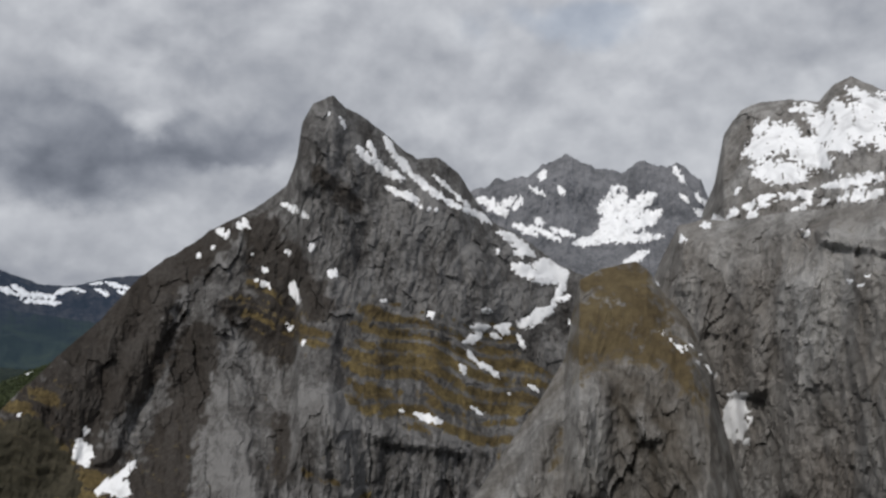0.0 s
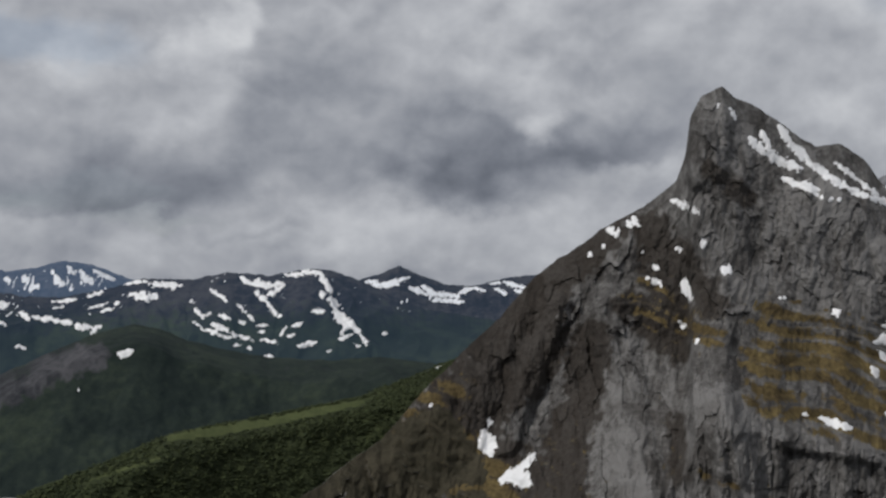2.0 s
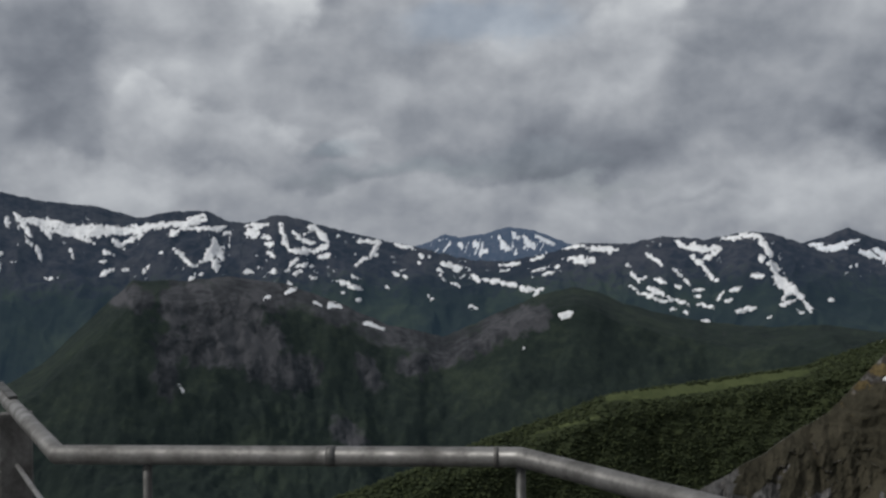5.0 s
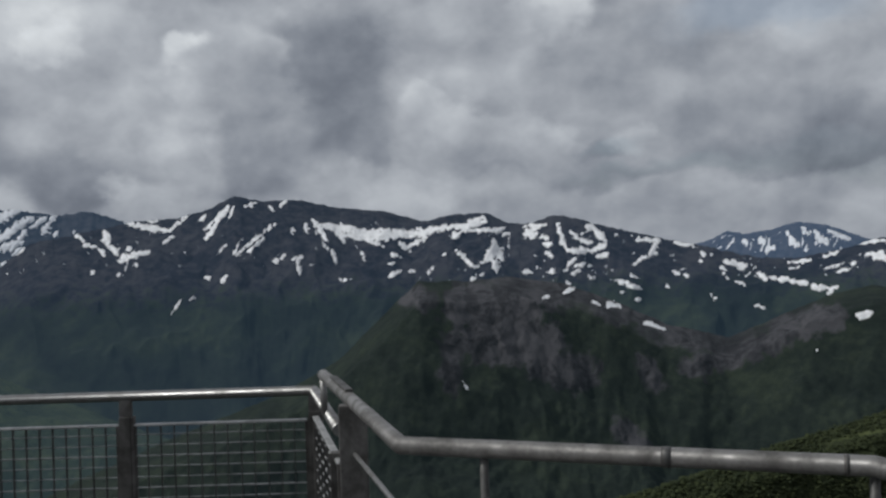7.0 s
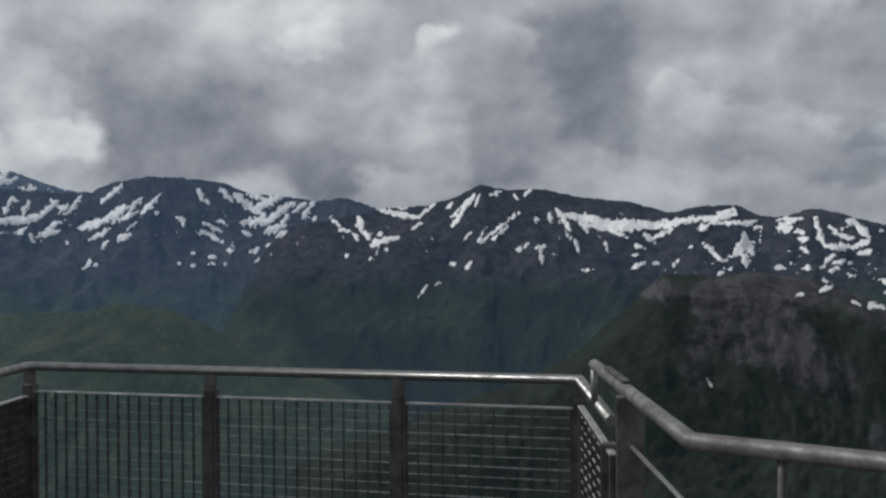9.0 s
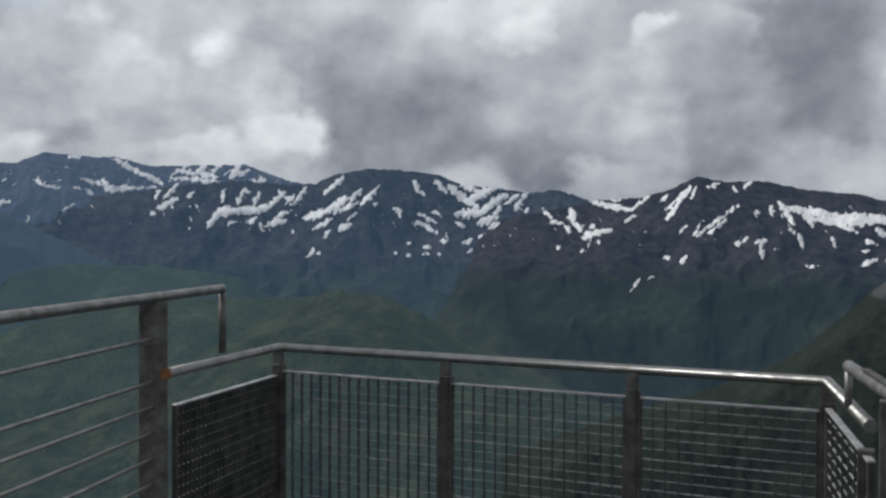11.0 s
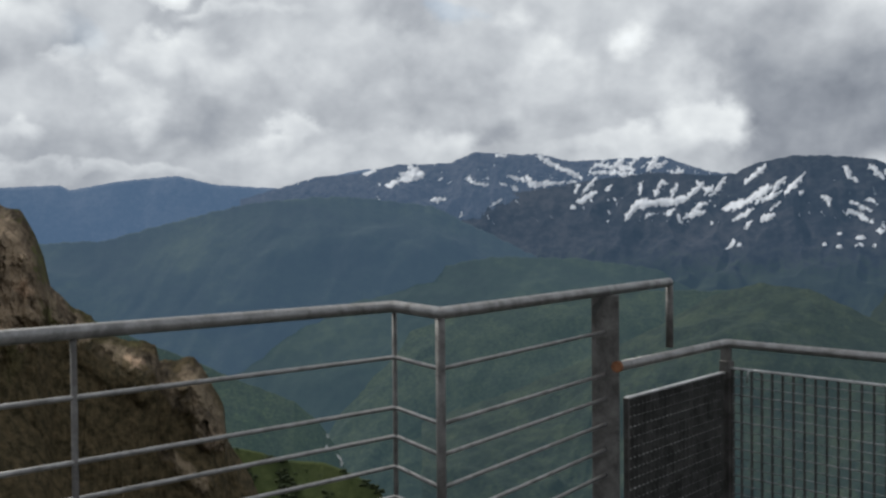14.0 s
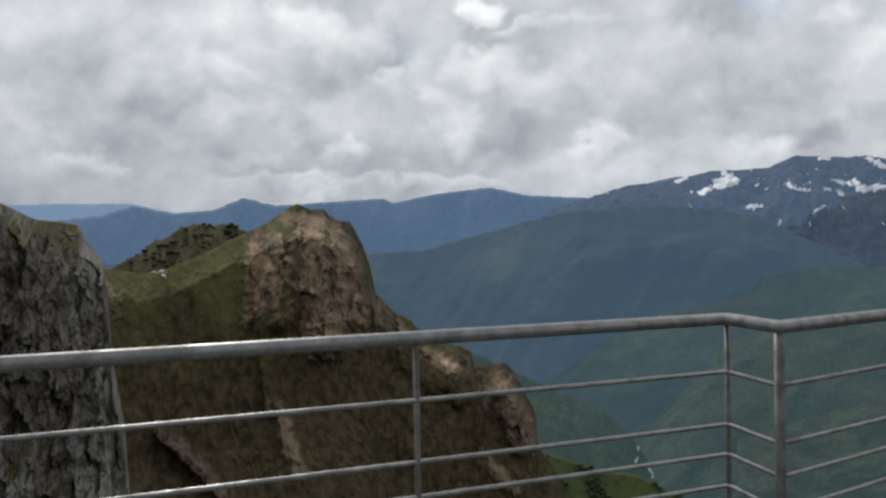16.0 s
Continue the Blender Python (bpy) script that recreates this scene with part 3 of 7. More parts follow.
VALE_C = [
    (46.0, 2600, -600), (54.0, 2600, -365), (59.3, 2600, -164), (63.9, 2600, -167), (69.8, 2600, -169), (73.5, 2600, -184), (77.3, 2600, -220), (80.5, 2600, -270),
    (83.1, 2600, -342), (85.7, 2600, -428), (87.6, 2600, -484), (94.0, 2600, -600), (112.0, 2600, -600),
]
VALE_D = [
    (82.0, 1500, -459), (84.0, 1500, -388), (84.7, 1500, -331), (85.9, 1500, -283), (87.2, 1500, -255), (89.0, 1500, -235), (90.9, 1500, -214), (92.7, 1500, -190),
    (94.8, 1500, -167), (96.8, 1500, -141), (99.6, 1500, -102),
]
FIELD_HILL = [
    (80.0, 850, -309), (81.5, 850, -252), (82.4, 850, -220), (83.7, 850, -209), (85.6, 850, -197), (87.7, 850, -194), (89.2, 850, -186), (90.6, 850, -181),
    (93.1, 850, -167), (95.4, 850, -151),
]
CRAG = [
    (86.5, 330, -126.7), (89.6, 329, -81.0), (90.9, 328, -67.9), (91.0, 328, -58.3), (91.8, 327, -49.3), (92.6, 326, -42.2), (93.3, 326, -42.6), (94.4, 325, -42.7),
    (94.6, 324, -37.4), (96.0, 323, -36.1), (97.5, 322, -32.2), (97.9, 322, -27.8), (98.9, 321, -24.7), (99.9, 320, -18.4), (100.2, 320, -9.1), (100.6, 318, -2.9),
    (101.3, 317, 3.4), (102.4, 314, 6.2), (102.7, 313, 8.6), (103.8, 310, 9.4), (104.2, 309, 9.4), (105.1, 306, 7.5), (106.6, 303, 4.0), (108.0, 299, 0.9),
    (109.6, 295, -3.4), (111.2, 289, -6.7), (112.7, 284, -7.6), (114.5, 278, -6.2), (116.6, 274, -3.1), (126.0, 260, -5.1),
]
CRAG_BACK = [
    (106.1, 430, -2.8), (106.8, 430, 2.3), (107.7, 430, 6.1), (108.4, 430, 7.2), (109.3, 430, 7.7), (110.2, 430, 5.7), (111.1, 430, 2.2), (111.8, 430, 0.4),
    (112.5, 430, -2.8), (113.4, 430, -7.5), (114.0, 430, -10.7), (114.7, 430, -15.4), (116.7, 430, -20.0), (124.0, 430, -26.0),
]
NEAR_CLIFF = [
    (112.8, 149, -54.2), (113.4, 148, -35.4), (113.6, 148, -25.6), (114.2, 147, -15.9), (114.3, 147, -8.1), (114.6, 146, -2.5), (115.3, 145, -0.3), (115.8, 145, 2.0),
    (117.8, 142, 2.4), (118.9, 140, 3.8), (119.7, 139, 4.8), (128.0, 128, 6.7),
]

# cover strokes: bearing and angle of sight at both ends, half width, all in degrees
SNOW_PEAK = [
    (-27.12, 7.25, -27.81, 6.41, 0.25), (-27.69, 7.58, -28.13, 6.73, 0.19), (-27.92, 6.62, -28.68, 5.79, 0.25), (-28.35, 6.1, -29.75, 5.48, 0.25), (-28.65, 7.8, -29.31, 6.65, 0.19),
    (-29.31, 6.75, -30.18, 5.81, 0.22), (-30.07, 5.81, -31.26, 4.96, 0.22), (-30.83, 5.17, -32.13, 4.33, 0.19), (-31.7, 4.54, -33.43, 3.7, 0.16), (-33.42, 3.81, -34.72, 3.07, 0.22),
    (-28.79, 5.04, -29.55, 4.62, 0.19), (-29.55, 4.73, -30.52, 4.31, 0.25), (-30.41, 4.1, -30.74, 3.89, 0.13), (-31.06, 3.83, -31.23, 3.83, 0.13), (-31.53, 3.83, -31.66, 3.83, 0.13),
    (-31.47, 5.71, -32.56, 4.76, 0.12), (-32.56, 4.76, -33.42, 4.02, 0.12), (-26.07, 8.91, -26.4, 8.29, 0.12), (-25.43, 9.1, -25.54, 9.0, 0.12),
]
SNOW_PEAK += [
    (-33.85, 4.45, -34.5, 4.03, 0.22), (-34.28, 4.13, -35.36, 3.39, 0.25), (-35.15, 3.5, -36.22, 2.97, 0.16), (-36.01, 2.97, -37.29, 2.44, 0.16), (-37.29, 2.55, -39.21, 1.92, 0.16),
    (-37.07, 2.87, -38.57, 2.13, 0.13), (-35.15, 2.53, -36.01, 2.32, 0.19), (-35.58, 2.32, -37.09, 1.26, 0.28), (-36.02, 0.61, -37.31, 0.19, 0.38), (-37.3, 0.62, -38.79, 0.42, 0.49),
    (-37.74, -0.23, -38.37, 0.42, 0.28), (-38.58, -0.01, -38.79, 0.63, 0.28), (-37.11, -2.16, -38.17, -1.72, 0.33), (-36.26, -2.49, -37.11, -2.37, 0.22), (-38.17, -1.29, -39.22, -1.06, 0.16),
    (-35.05, 1.57, -35.16, 1.35, 0.16), (-33.7, -2.84, -34.55, -2.83, 0.25), (-34.98, -2.82, -35.84, -2.7, 0.19), (-34.23, -1.87, -34.55, -1.91, 0.16),
]
SNOW_PEAK += [
    (-31.33, -2.01, -31.44, -2.22, 0.19), (-25.54, 0.19, -25.97, -0.02, 0.22), (-23.55, -0.58, -23.87, -1.42, 0.28), (-24.57, 1.77, -24.68, 1.46, 0.22), (-22.96, 3.98, -24.44, 3.26, 0.19),
    (-23.1, 1.33, -23.42, 1.27, 0.09), (-23.26, -2.8, -23.69, -3.11, 0.12), (-28.54, -1.34, -28.76, -1.39, 0.12), (-39.42, 1.07, -40.9, 0.44, 0.38), (-40.89, 1.18, -41.21, 1.5, 0.13),
    (-42.15, 0.77, -43.39, 1.51, 0.19), (-33.35, -3.66, -34.2, -3.22, 0.28), (-35.28, -2.99, -35.71, -3.09, 0.25), (-34.74, -3.21, -35.28, -3.42, 0.13), (-33.35, -4.08, -34.0, -4.82, 0.13),
    (-34.0, -4.82, -34.86, -5.24, 0.19), (-34.86, -5.24, -35.19, -5.66, 0.13), (-33.14, -5.05, -33.25, -5.36, 0.25), (-36.35, -2.66, -37.63, -2.21, 0.33),
]
SNOW_PEAK += [
    (-37.63, -2.21, -38.26, -1.56, 0.28), (-36.24, -3.19, -36.68, -4.04, 0.16), (-36.97, 0.03, -38.89, 0.16, 0.49), (-37.39, 0.79, -38.03, 1.01, 0.22), (-36.1, 1.42, -36.96, 1.43, 0.28),
    (-38.47, -0.92, -38.89, -0.27, 0.28), (-36.91, -6.05, -37.44, -6.36, 0.12), (-35.73, -6.49, -35.9, -6.53, 0.12), (-34.19, -1.82, -34.73, -1.93, 0.13), (-33.59, -7.26, -34.35, -7.67, 0.09),
    (-42.26, 0.83, -43.61, 1.51, 0.16), (-39.52, 0.7, -41.0, 0.6, 0.28), (-39.12, -2.4, -39.18, -2.62, 0.12), (-25.73, 0.25, -25.99, -0.01, 0.25), (-23.51, -0.42, -23.84, -1.48, 0.25),
    (-21.93, -0.32, -22.36, -0.81, 0.13), (-21.52, -0.22, -21.94, -0.54, 0.12), (-21.92, 0.42, -22.14, 0.21, 0.13), (-23.33, -2.65, -23.65, -3.07, 0.09),
]
SNOW_PEAK += [
    (-24.19, -3.71, -24.3, -3.82, 0.19), (-12.46, -9.02, -12.76, -9.92, 0.55), (-12.73, -8.15, -12.73, -8.54, 0.16), (-13.46, -11.51, -14.61, -10.79, 0.38), (-14.61, -10.79, -15.28, -10.03, 0.22),
    (-14.23, -11.17, -14.82, -11.59, 0.55), (-9.43, -7.33, -9.47, -7.39, 0.13), (-21.29, 1.15, -21.39, 1.09, 0.12), (-18.4, 1.11, -18.5, 1.05, 0.12), (-23.17, 1.29, -23.49, 1.25, 0.12),
    (-24.44, 1.41, -24.54, 1.41, 0.13), (-31.34, -2.07, -31.38, -2.28, 0.22), (-28.75, -1.34, -28.85, -1.38, 0.13), (-30.53, -7.71, -31.93, -8.12, 0.22), (-29.67, -7.51, -29.89, -7.57, 0.09),
    (-19.42, 2.54, -19.73, 2.23, 0.20), (-20.04, 2.45, -19.89, 2.08, 0.16), (-20.49, 2.87, -20.65, 2.56, 0.16), (-20.79, 3.13, -21.11, 2.57, 0.16),
]
SNOW_PEAK += [
    (-18.38, 0.96, -18.53, 1.12, 0.12), (-19.14, 1.44, -19.23, 1.5, 0.12),
]
SNOW_DOME = [
    (-48.96, 6.88, -50.99, 8.02, 0.84), (-49.26, 5.96, -51.57, 5.61, 0.76), (-50.99, 7.42, -52.7, 6.17, 0.90), (-52.14, 8.57, -53.81, 7.02, 0.84), (-53.26, 9.11, -55.46, 7.25, 0.94),
    (-54.64, 9.32, -55.67, 8.4, 0.94), (-53.82, 9.95, -54.92, 9.45, 0.30), (-52.7, 4.98, -55.67, 5.49, 0.38), (-50.42, 4.42, -52.13, 4.55, 0.30), (-48.67, 3.99, -50.42, 4.58, 0.30),
    (-53.53, 4.37, -55.67, 4.62, 0.38), (-48.67, 3.38, -49.26, 3.68, 0.27), (-46.44, 2.93, -47.79, 3.38, 0.27), (-47.79, 3.54, -48.38, 3.84, 0.23), (-51.0, 3.81, -52.98, 4.23, 0.19),
    (-48.38, 4.91, -48.08, 4.61, 0.15), (-49.25, 7.93, -49.84, 8.51, 0.46), (-50.99, 9.07, -52.14, 9.16, 0.30),
]
SNOW_CLIFF = [
    (-43.61, -0.12, -43.93, -0.64, 0.25), (-43.82, -0.64, -44.14, -1.48, 0.30), (-44.14, -1.48, -44.55, -1.58, 0.12), (-44.1, -2.22, -44.34, -2.53, 0.17), (-45.68, -3.64, -45.98, -3.95, 0.08),
    (-46.89, -5.0, -47.16, -5.32, 0.10), (-47.8, -6.25, -48.79, -6.21, 0.22), (-48.19, -6.54, -48.2, -8.46, 0.69), (-47.6, -7.18, -47.8, -8.38, 0.22), (-47.1, -9.22, -47.4, -8.8, 0.17),
    (-46.8, -10.04, -46.9, -9.83, 0.10), (-48.59, -8.74, -48.79, -8.53, 0.20), (-53.77, -0.01, -54.05, 0.05, 0.12), (-54.23, -0.31, -54.6, -0.2, 0.10), (-54.6, 0.2, -54.88, 0.2, 0.08),
    (-45.24, 2.31, -45.39, 2.0, 0.26), (-51.57, 2.54, -51.91, 2.48, 0.22), (-46.38, 2.93, -46.74, 2.99, 0.22),
]
SNOW_CIRQUE = [
    (-40.88, 3.83, -42.13, 4.46, 0.52), (-41.09, 2.99, -42.76, 3.83, 0.76), (-40.68, 2.35, -42.76, 2.99, 0.60), (-42.34, 3.83, -43.79, 4.66, 0.38), (-42.76, 2.99, -44.0, 3.62, 0.46),
    (-39.42, 1.92, -41.52, 2.35, 0.30), (-41.52, 2.14, -44.21, 2.36, 0.26), (-37.69, 5.96, -37.48, 5.53, 0.22), (-36.0, 3.82, -36.42, 4.47, 0.22), (-35.14, 3.82, -35.99, 4.46, 0.26),
    (-34.06, 4.45, -35.57, 3.61, 0.34), (-36.85, 5.11, -37.7, 4.68, 0.16), (-38.14, 2.76, -39.41, 2.34, 0.18), (-38.55, 5.11, -38.76, 4.68, 0.16), (-37.28, 3.29, -37.54, 3.02, 0.26),
    (-44.81, 6.22, -45.43, 5.28, 0.16), (-46.04, 4.65, -46.65, 4.02, 0.16), (-45.23, 4.65, -45.63, 4.23, 0.16), (-46.04, 3.81, -46.45, 3.5, 0.22),
]
SNOW_CIRQUE += [
    (-41.92, 5.1, -42.23, 4.88, 0.16), (-41.29, 4.78, -41.82, 5.1, 0.18), (-37.07, 2.87, -38.57, 2.13, 0.18), (-36.01, 2.97, -37.29, 2.44, 0.22), (-42.15, 0.77, -43.39, 1.51, 0.26),
]
SNOW_WEST = [
    (23.19, 1.13, 23.05, 0.38, 0.11), (23.05, 0.38, 22.82, -0.22, 0.14), (22.48, 0.68, 22.05, 0.23, 0.11), (22.05, 0.23, 21.33, -0.02, 0.11), (21.62, 0.99, 21.19, 0.68, 0.14),
    (21.18, 0.83, 20.61, 0.07, 0.19), (20.61, -0.08, 21.33, -0.44, 0.14), (22.77, -0.37, 21.33, -0.44, 0.16), (22.83, -1.28, 22.2, -0.77, 0.11), (22.92, -1.52, 22.77, -1.34, 0.11),
    (22.34, -1.28, 21.63, -1.05, 0.11), (22.49, -1.64, 22.06, -1.59, 0.14), (21.63, -1.29, 21.4, -1.29, 0.08), (21.05, -0.78, 20.46, -0.6, 0.11), (21.63, -1.84, 21.28, -1.9, 0.08),
    (24.03, 0.38, 23.75, 0.38, 0.08), (23.98, 0.02, 23.62, 0.02, 0.11), (23.9, -0.52, 23.56, -0.73, 0.05), (25.15, -1.46, 24.74, -1.55, 0.11),
]
SNOW_WEST += [
    (23.9, -1.57, 23.34, -1.57, 0.05), (22.78, -2.18, 22.63, -2.25, 0.11), (22.49, -2.55, 22.29, -2.58, 0.11), (25.14, 0.59, 24.87, 0.53, 0.11), (25.01, 0.83, 24.17, 0.98, 0.11),
    (24.73, 0.38, 24.45, 0.68, 0.11), (20.02, 0.38, 19.87, 0.38, 0.08), (18.99, 0.13, 18.54, 0.13, 0.11), (18.39, 0.13, 17.65, 0.06, 0.14), (17.8, -0.09, 18.25, -0.86, 0.14),
    (18.4, -0.77, 19.14, -1.26, 0.08), (18.1, -0.56, 17.8, -0.71, 0.11), (19.29, -1.78, 18.85, -2.03, 0.05), (16.89, -0.1, 15.83, -0.32, 0.11), (20.03, -2.14, 18.7, -2.62, 0.11),
    (19.89, -2.75, 19.65, -2.82, 0.08), (19.0, -3.17, 18.86, -3.32, 0.11), (20.33, -3.29, 19.95, -3.45, 0.05), (16.9, -1.71, 16.66, -1.9, 0.11),
]
SNOW_WEST += [
    (16.3, -1.91, 16.11, -1.97, 0.11), (17.36, -2.42, 17.06, -2.74, 0.05), (15.38, -0.67, 15.22, -0.89, 0.11), (15.53, -1.2, 15.38, -1.2, 0.08), (14.92, -0.79, 14.83, -0.86, 0.08),
    (14.15, -1.21, 13.07, -1.47, 0.14), (14.46, -1.52, 14.15, -1.68, 0.08), (14.31, -1.83, 14.0, -2.25, 0.05), (13.53, -1.62, 13.22, -1.69, 0.08), (13.69, -2.25, 13.23, -2.57, 0.05),
    (15.02, -2.92, 14.71, -3.24, 0.07), (12.76, -3.58, 12.14, -3.81, 0.08), (12.45, -1.91, 12.04, -2.33, 0.14), (11.82, -2.17, 10.72, -2.34, 0.14), (10.88, -2.34, 10.03, -2.51, 0.14),
    (9.78, -2.67, 8.99, -2.74, 0.16), (8.99, -2.99, 8.51, -2.68, 0.14), (10.88, -1.39, 9.77, -1.24, 0.09), (9.14, -1.08, 8.35, -0.86, 0.09),
]
SNOW_WEST += [
    (10.88, -1.71, 10.41, -1.61, 0.05), (9.14, -1.72, 8.19, -1.5, 0.05), (8.51, -1.88, 7.87, -1.82, 0.08), (7.71, -1.47, 7.62, -1.47, 0.08), (7.39, -0.45, 6.12, -0.3, 0.09),
    (6.6, -1.19, 5.64, -1.1, 0.21), (7.08, -1.09, 6.28, -0.94, 0.11), (5.96, -0.46, 4.36, -0.56, 0.14), (2.76, -0.79, 2.44, -1.05, 0.08), (2.44, -1.05, 1.87, -1.43, 0.11),
    (3.88, -1.43, 3.66, -1.49, 0.08), (3.56, -1.91, 3.09, -2.39, 0.11), (3.25, -2.23, 2.77, -2.13, 0.08), (3.73, -2.54, 3.25, -2.87, 0.05), (3.25, -2.93, 1.65, -3.51, 0.09),
    (2.61, -2.71, 1.81, -3.09, 0.16), (1.81, -3.19, 0.53, -3.61, 0.09), (2.29, -2.23, 1.65, -2.46, 0.11), (1.17, -2.55, 0.85, -2.71, 0.11),
]
SNOW_WEST += [
    (1.32, -1.59, 1.01, -1.91, 0.08), (0.85, -2.07, 0.21, -2.71, 0.07), (0.21, -2.87, -0.27, -2.78, 0.07), (0.21, -3.19, -0.11, -3.13, 0.08), (1.49, -3.89, 1.17, -3.89, 0.08),
    (0.79, -4.05, 0.6, -4.11, 0.08), (0.05, -3.61, -0.9, -3.76, 0.08), (1.16, -0.16, 0.36, -0.64, 0.11), (0.52, -0.41, -0.43, -0.64, 0.21), (0.36, -0.96, -0.27, -1.44, 0.14),
    (-0.27, -1.44, -0.91, -2.39, 0.11), (-0.12, -0.64, -1.23, -0.55, 0.16), (-0.43, -1.12, -0.91, -0.86, 0.14), (-0.75, -0.96, -1.23, -0.64, 0.11), (-0.91, -2.3, -1.07, -2.24, 0.08),
    (-1.39, -0.04, -2.34, 0.02, 0.11), (-2.34, 0.15, -3.29, 0.08, 0.14), (-3.29, -0.07, -3.7, -0.65, 0.19), (-3.61, -0.65, -3.92, -0.97, 0.14),
]
SNOW_WEST += [
    (-3.29, -0.96, -3.45, -1.28, 0.14), (-3.76, -1.28, -4.23, -2.08, 0.19), (-3.6, -2.08, -2.81, -2.08, 0.11), (-4.07, -2.08, -4.7, -2.87, 0.24), (-4.55, -2.39, -5.17, -3.02, 0.19),
    (-4.39, -3.34, -4.86, -2.87, 0.11), (-5.17, -3.02, -5.48, -3.34, 0.14), (-4.23, -3.66, -5.01, -3.4, 0.11), (-5.54, -3.49, -5.95, -4.03, 0.08), (-1.7, -2.87, -2.34, -2.65, 0.11),
    (-1.38, -3.51, -1.86, -3.29, 0.08), (-0.9, -3.51, -1.38, -2.87, 0.05), (-2.01, -3.98, -2.96, -3.82, 0.14), (-5.17, -3.97, -5.42, -4.03, 0.08), (-3.59, -4.36, -3.75, -4.29, 0.08),
    (-0.26, -4.56, -0.58, -4.56, 0.08), (-6.73, -3.33, -7.04, -3.33, 0.11), (4.84, -0.78, 4.68, -0.72, 0.08), (35.97, 0.07, 35.76, -0.73, 0.08),
]
SNOW_WEST += [
    (36.54, 0.55, 36.23, 0.07, 0.08), (35.61, -1.61, 34.98, -1.62, 0.05), (36.53, 1.5, 34.03, 1.0, 0.21), (35.28, 0.85, 31.86, 0.98, 0.24), (34.65, 0.69, 31.56, 0.82, 0.21),
    (31.86, 0.82, 30.34, 0.96, 0.21), (30.94, 0.97, 28.83, 1.25, 0.16), (34.03, 0.53, 33.1, 0.2, 0.11), (32.17, 0.35, 31.56, -0.12, 0.14), (31.87, 0.04, 30.64, 0.65, 0.11),
    (35.9, 1.34, 35.28, 0.54, 0.11), (34.35, -0.1, 34.19, -0.58, 0.05), (32.64, -0.27, 32.18, -0.43, 0.08), (32.8, -0.8, 32.49, -0.74, 0.11), (32.8, -1.53, 32.18, -1.22, 0.11),
    (31.72, -1.37, 31.42, -1.22, 0.08), (30.65, -1.53, 30.35, -1.06, 0.08), (29.74, -0.44, 29.59, -0.29, 0.08), (29.13, 0.64, 28.83, 0.79, 0.24),
]
SNOW_WEST += [
    (28.98, 1.1, 27.34, 1.39, 0.19), (28.23, 1.4, 27.34, 1.63, 0.16), (28.68, 0.94, 26.46, 0.91, 0.11), (26.75, 0.77, 26.17, 1.06, 0.11), (26.31, 0.61, 25.88, 0.76, 0.08),
    (25.01, 0.75, 24.43, 0.59, 0.14), (25.15, 1.05, 23.86, 1.09, 0.11), (24.86, 0.59, 24.72, 0.5, 0.11), (26.81, 0.4, 26.82, -0.46, 0.14), (26.9, 0.0, 27.29, -0.86, 0.21),
    (26.82, -0.15, 26.41, -0.71, 0.24), (26.82, -0.77, 26.7, -1.38, 0.21), (27.35, -0.86, 27.2, -0.52, 0.16), (28.98, -0.14, 28.24, -0.92, 0.11), (28.24, -0.92, 27.8, -1.13, 0.11),
    (27.65, -0.92, 27.35, -0.83, 0.08), (28.19, -1.84, 27.95, -1.75, 0.11), (27.65, -1.63, 27.5, -1.56, 0.08), (25.31, -1.44, 24.87, -1.56, 0.11),
]
SNOW_WEST += [
    (23.73, -1.56, 23.45, -1.53, 0.08), (24.29, 0.43, 23.86, 0.43, 0.08), (24.01, 0.07, 23.87, 0.07, 0.08), (24.01, -0.47, 23.73, -0.54, 0.08),
]
SNOW_NAVY = [
    (52.74, 0.34, 52.27, 0.72, 0.11), (51.79, 1.76, 51.16, 2.24, 0.14), (51.32, 1.44, 50.69, 2.23, 0.11), (52.42, 1.13, 52.11, 1.61, 0.11), (50.7, 1.35, 50.6, 1.41, 0.11),
    (51.01, 2.08, 50.53, 2.39, 0.08), (49.75, 1.44, 49.28, 0.96, 0.08), (49.28, 0.8, 48.65, 0.57, 0.08), (48.17, 1.43, 48.01, 0.63, 0.19), (47.85, 0.63, 47.54, 0.15, 0.14),
    (48.49, 0.48, 48.18, 0.16, 0.08), (47.38, -0.01, 45.94, 0.3, 0.14), (47.54, -0.17, 47.06, -0.08, 0.14), (47.06, 0.47, 46.9, 0.56, 0.11), (47.23, -0.65, 47.07, -0.33, 0.05),
    (46.75, -0.49, 46.59, -0.33, 0.08), (45.14, 0.77, 44.66, 1.09, 0.08), (48.91, -0.79, 48.82, -0.7, 0.11), (46.73, 1.74, 44.82, 1.41, 0.16),
]
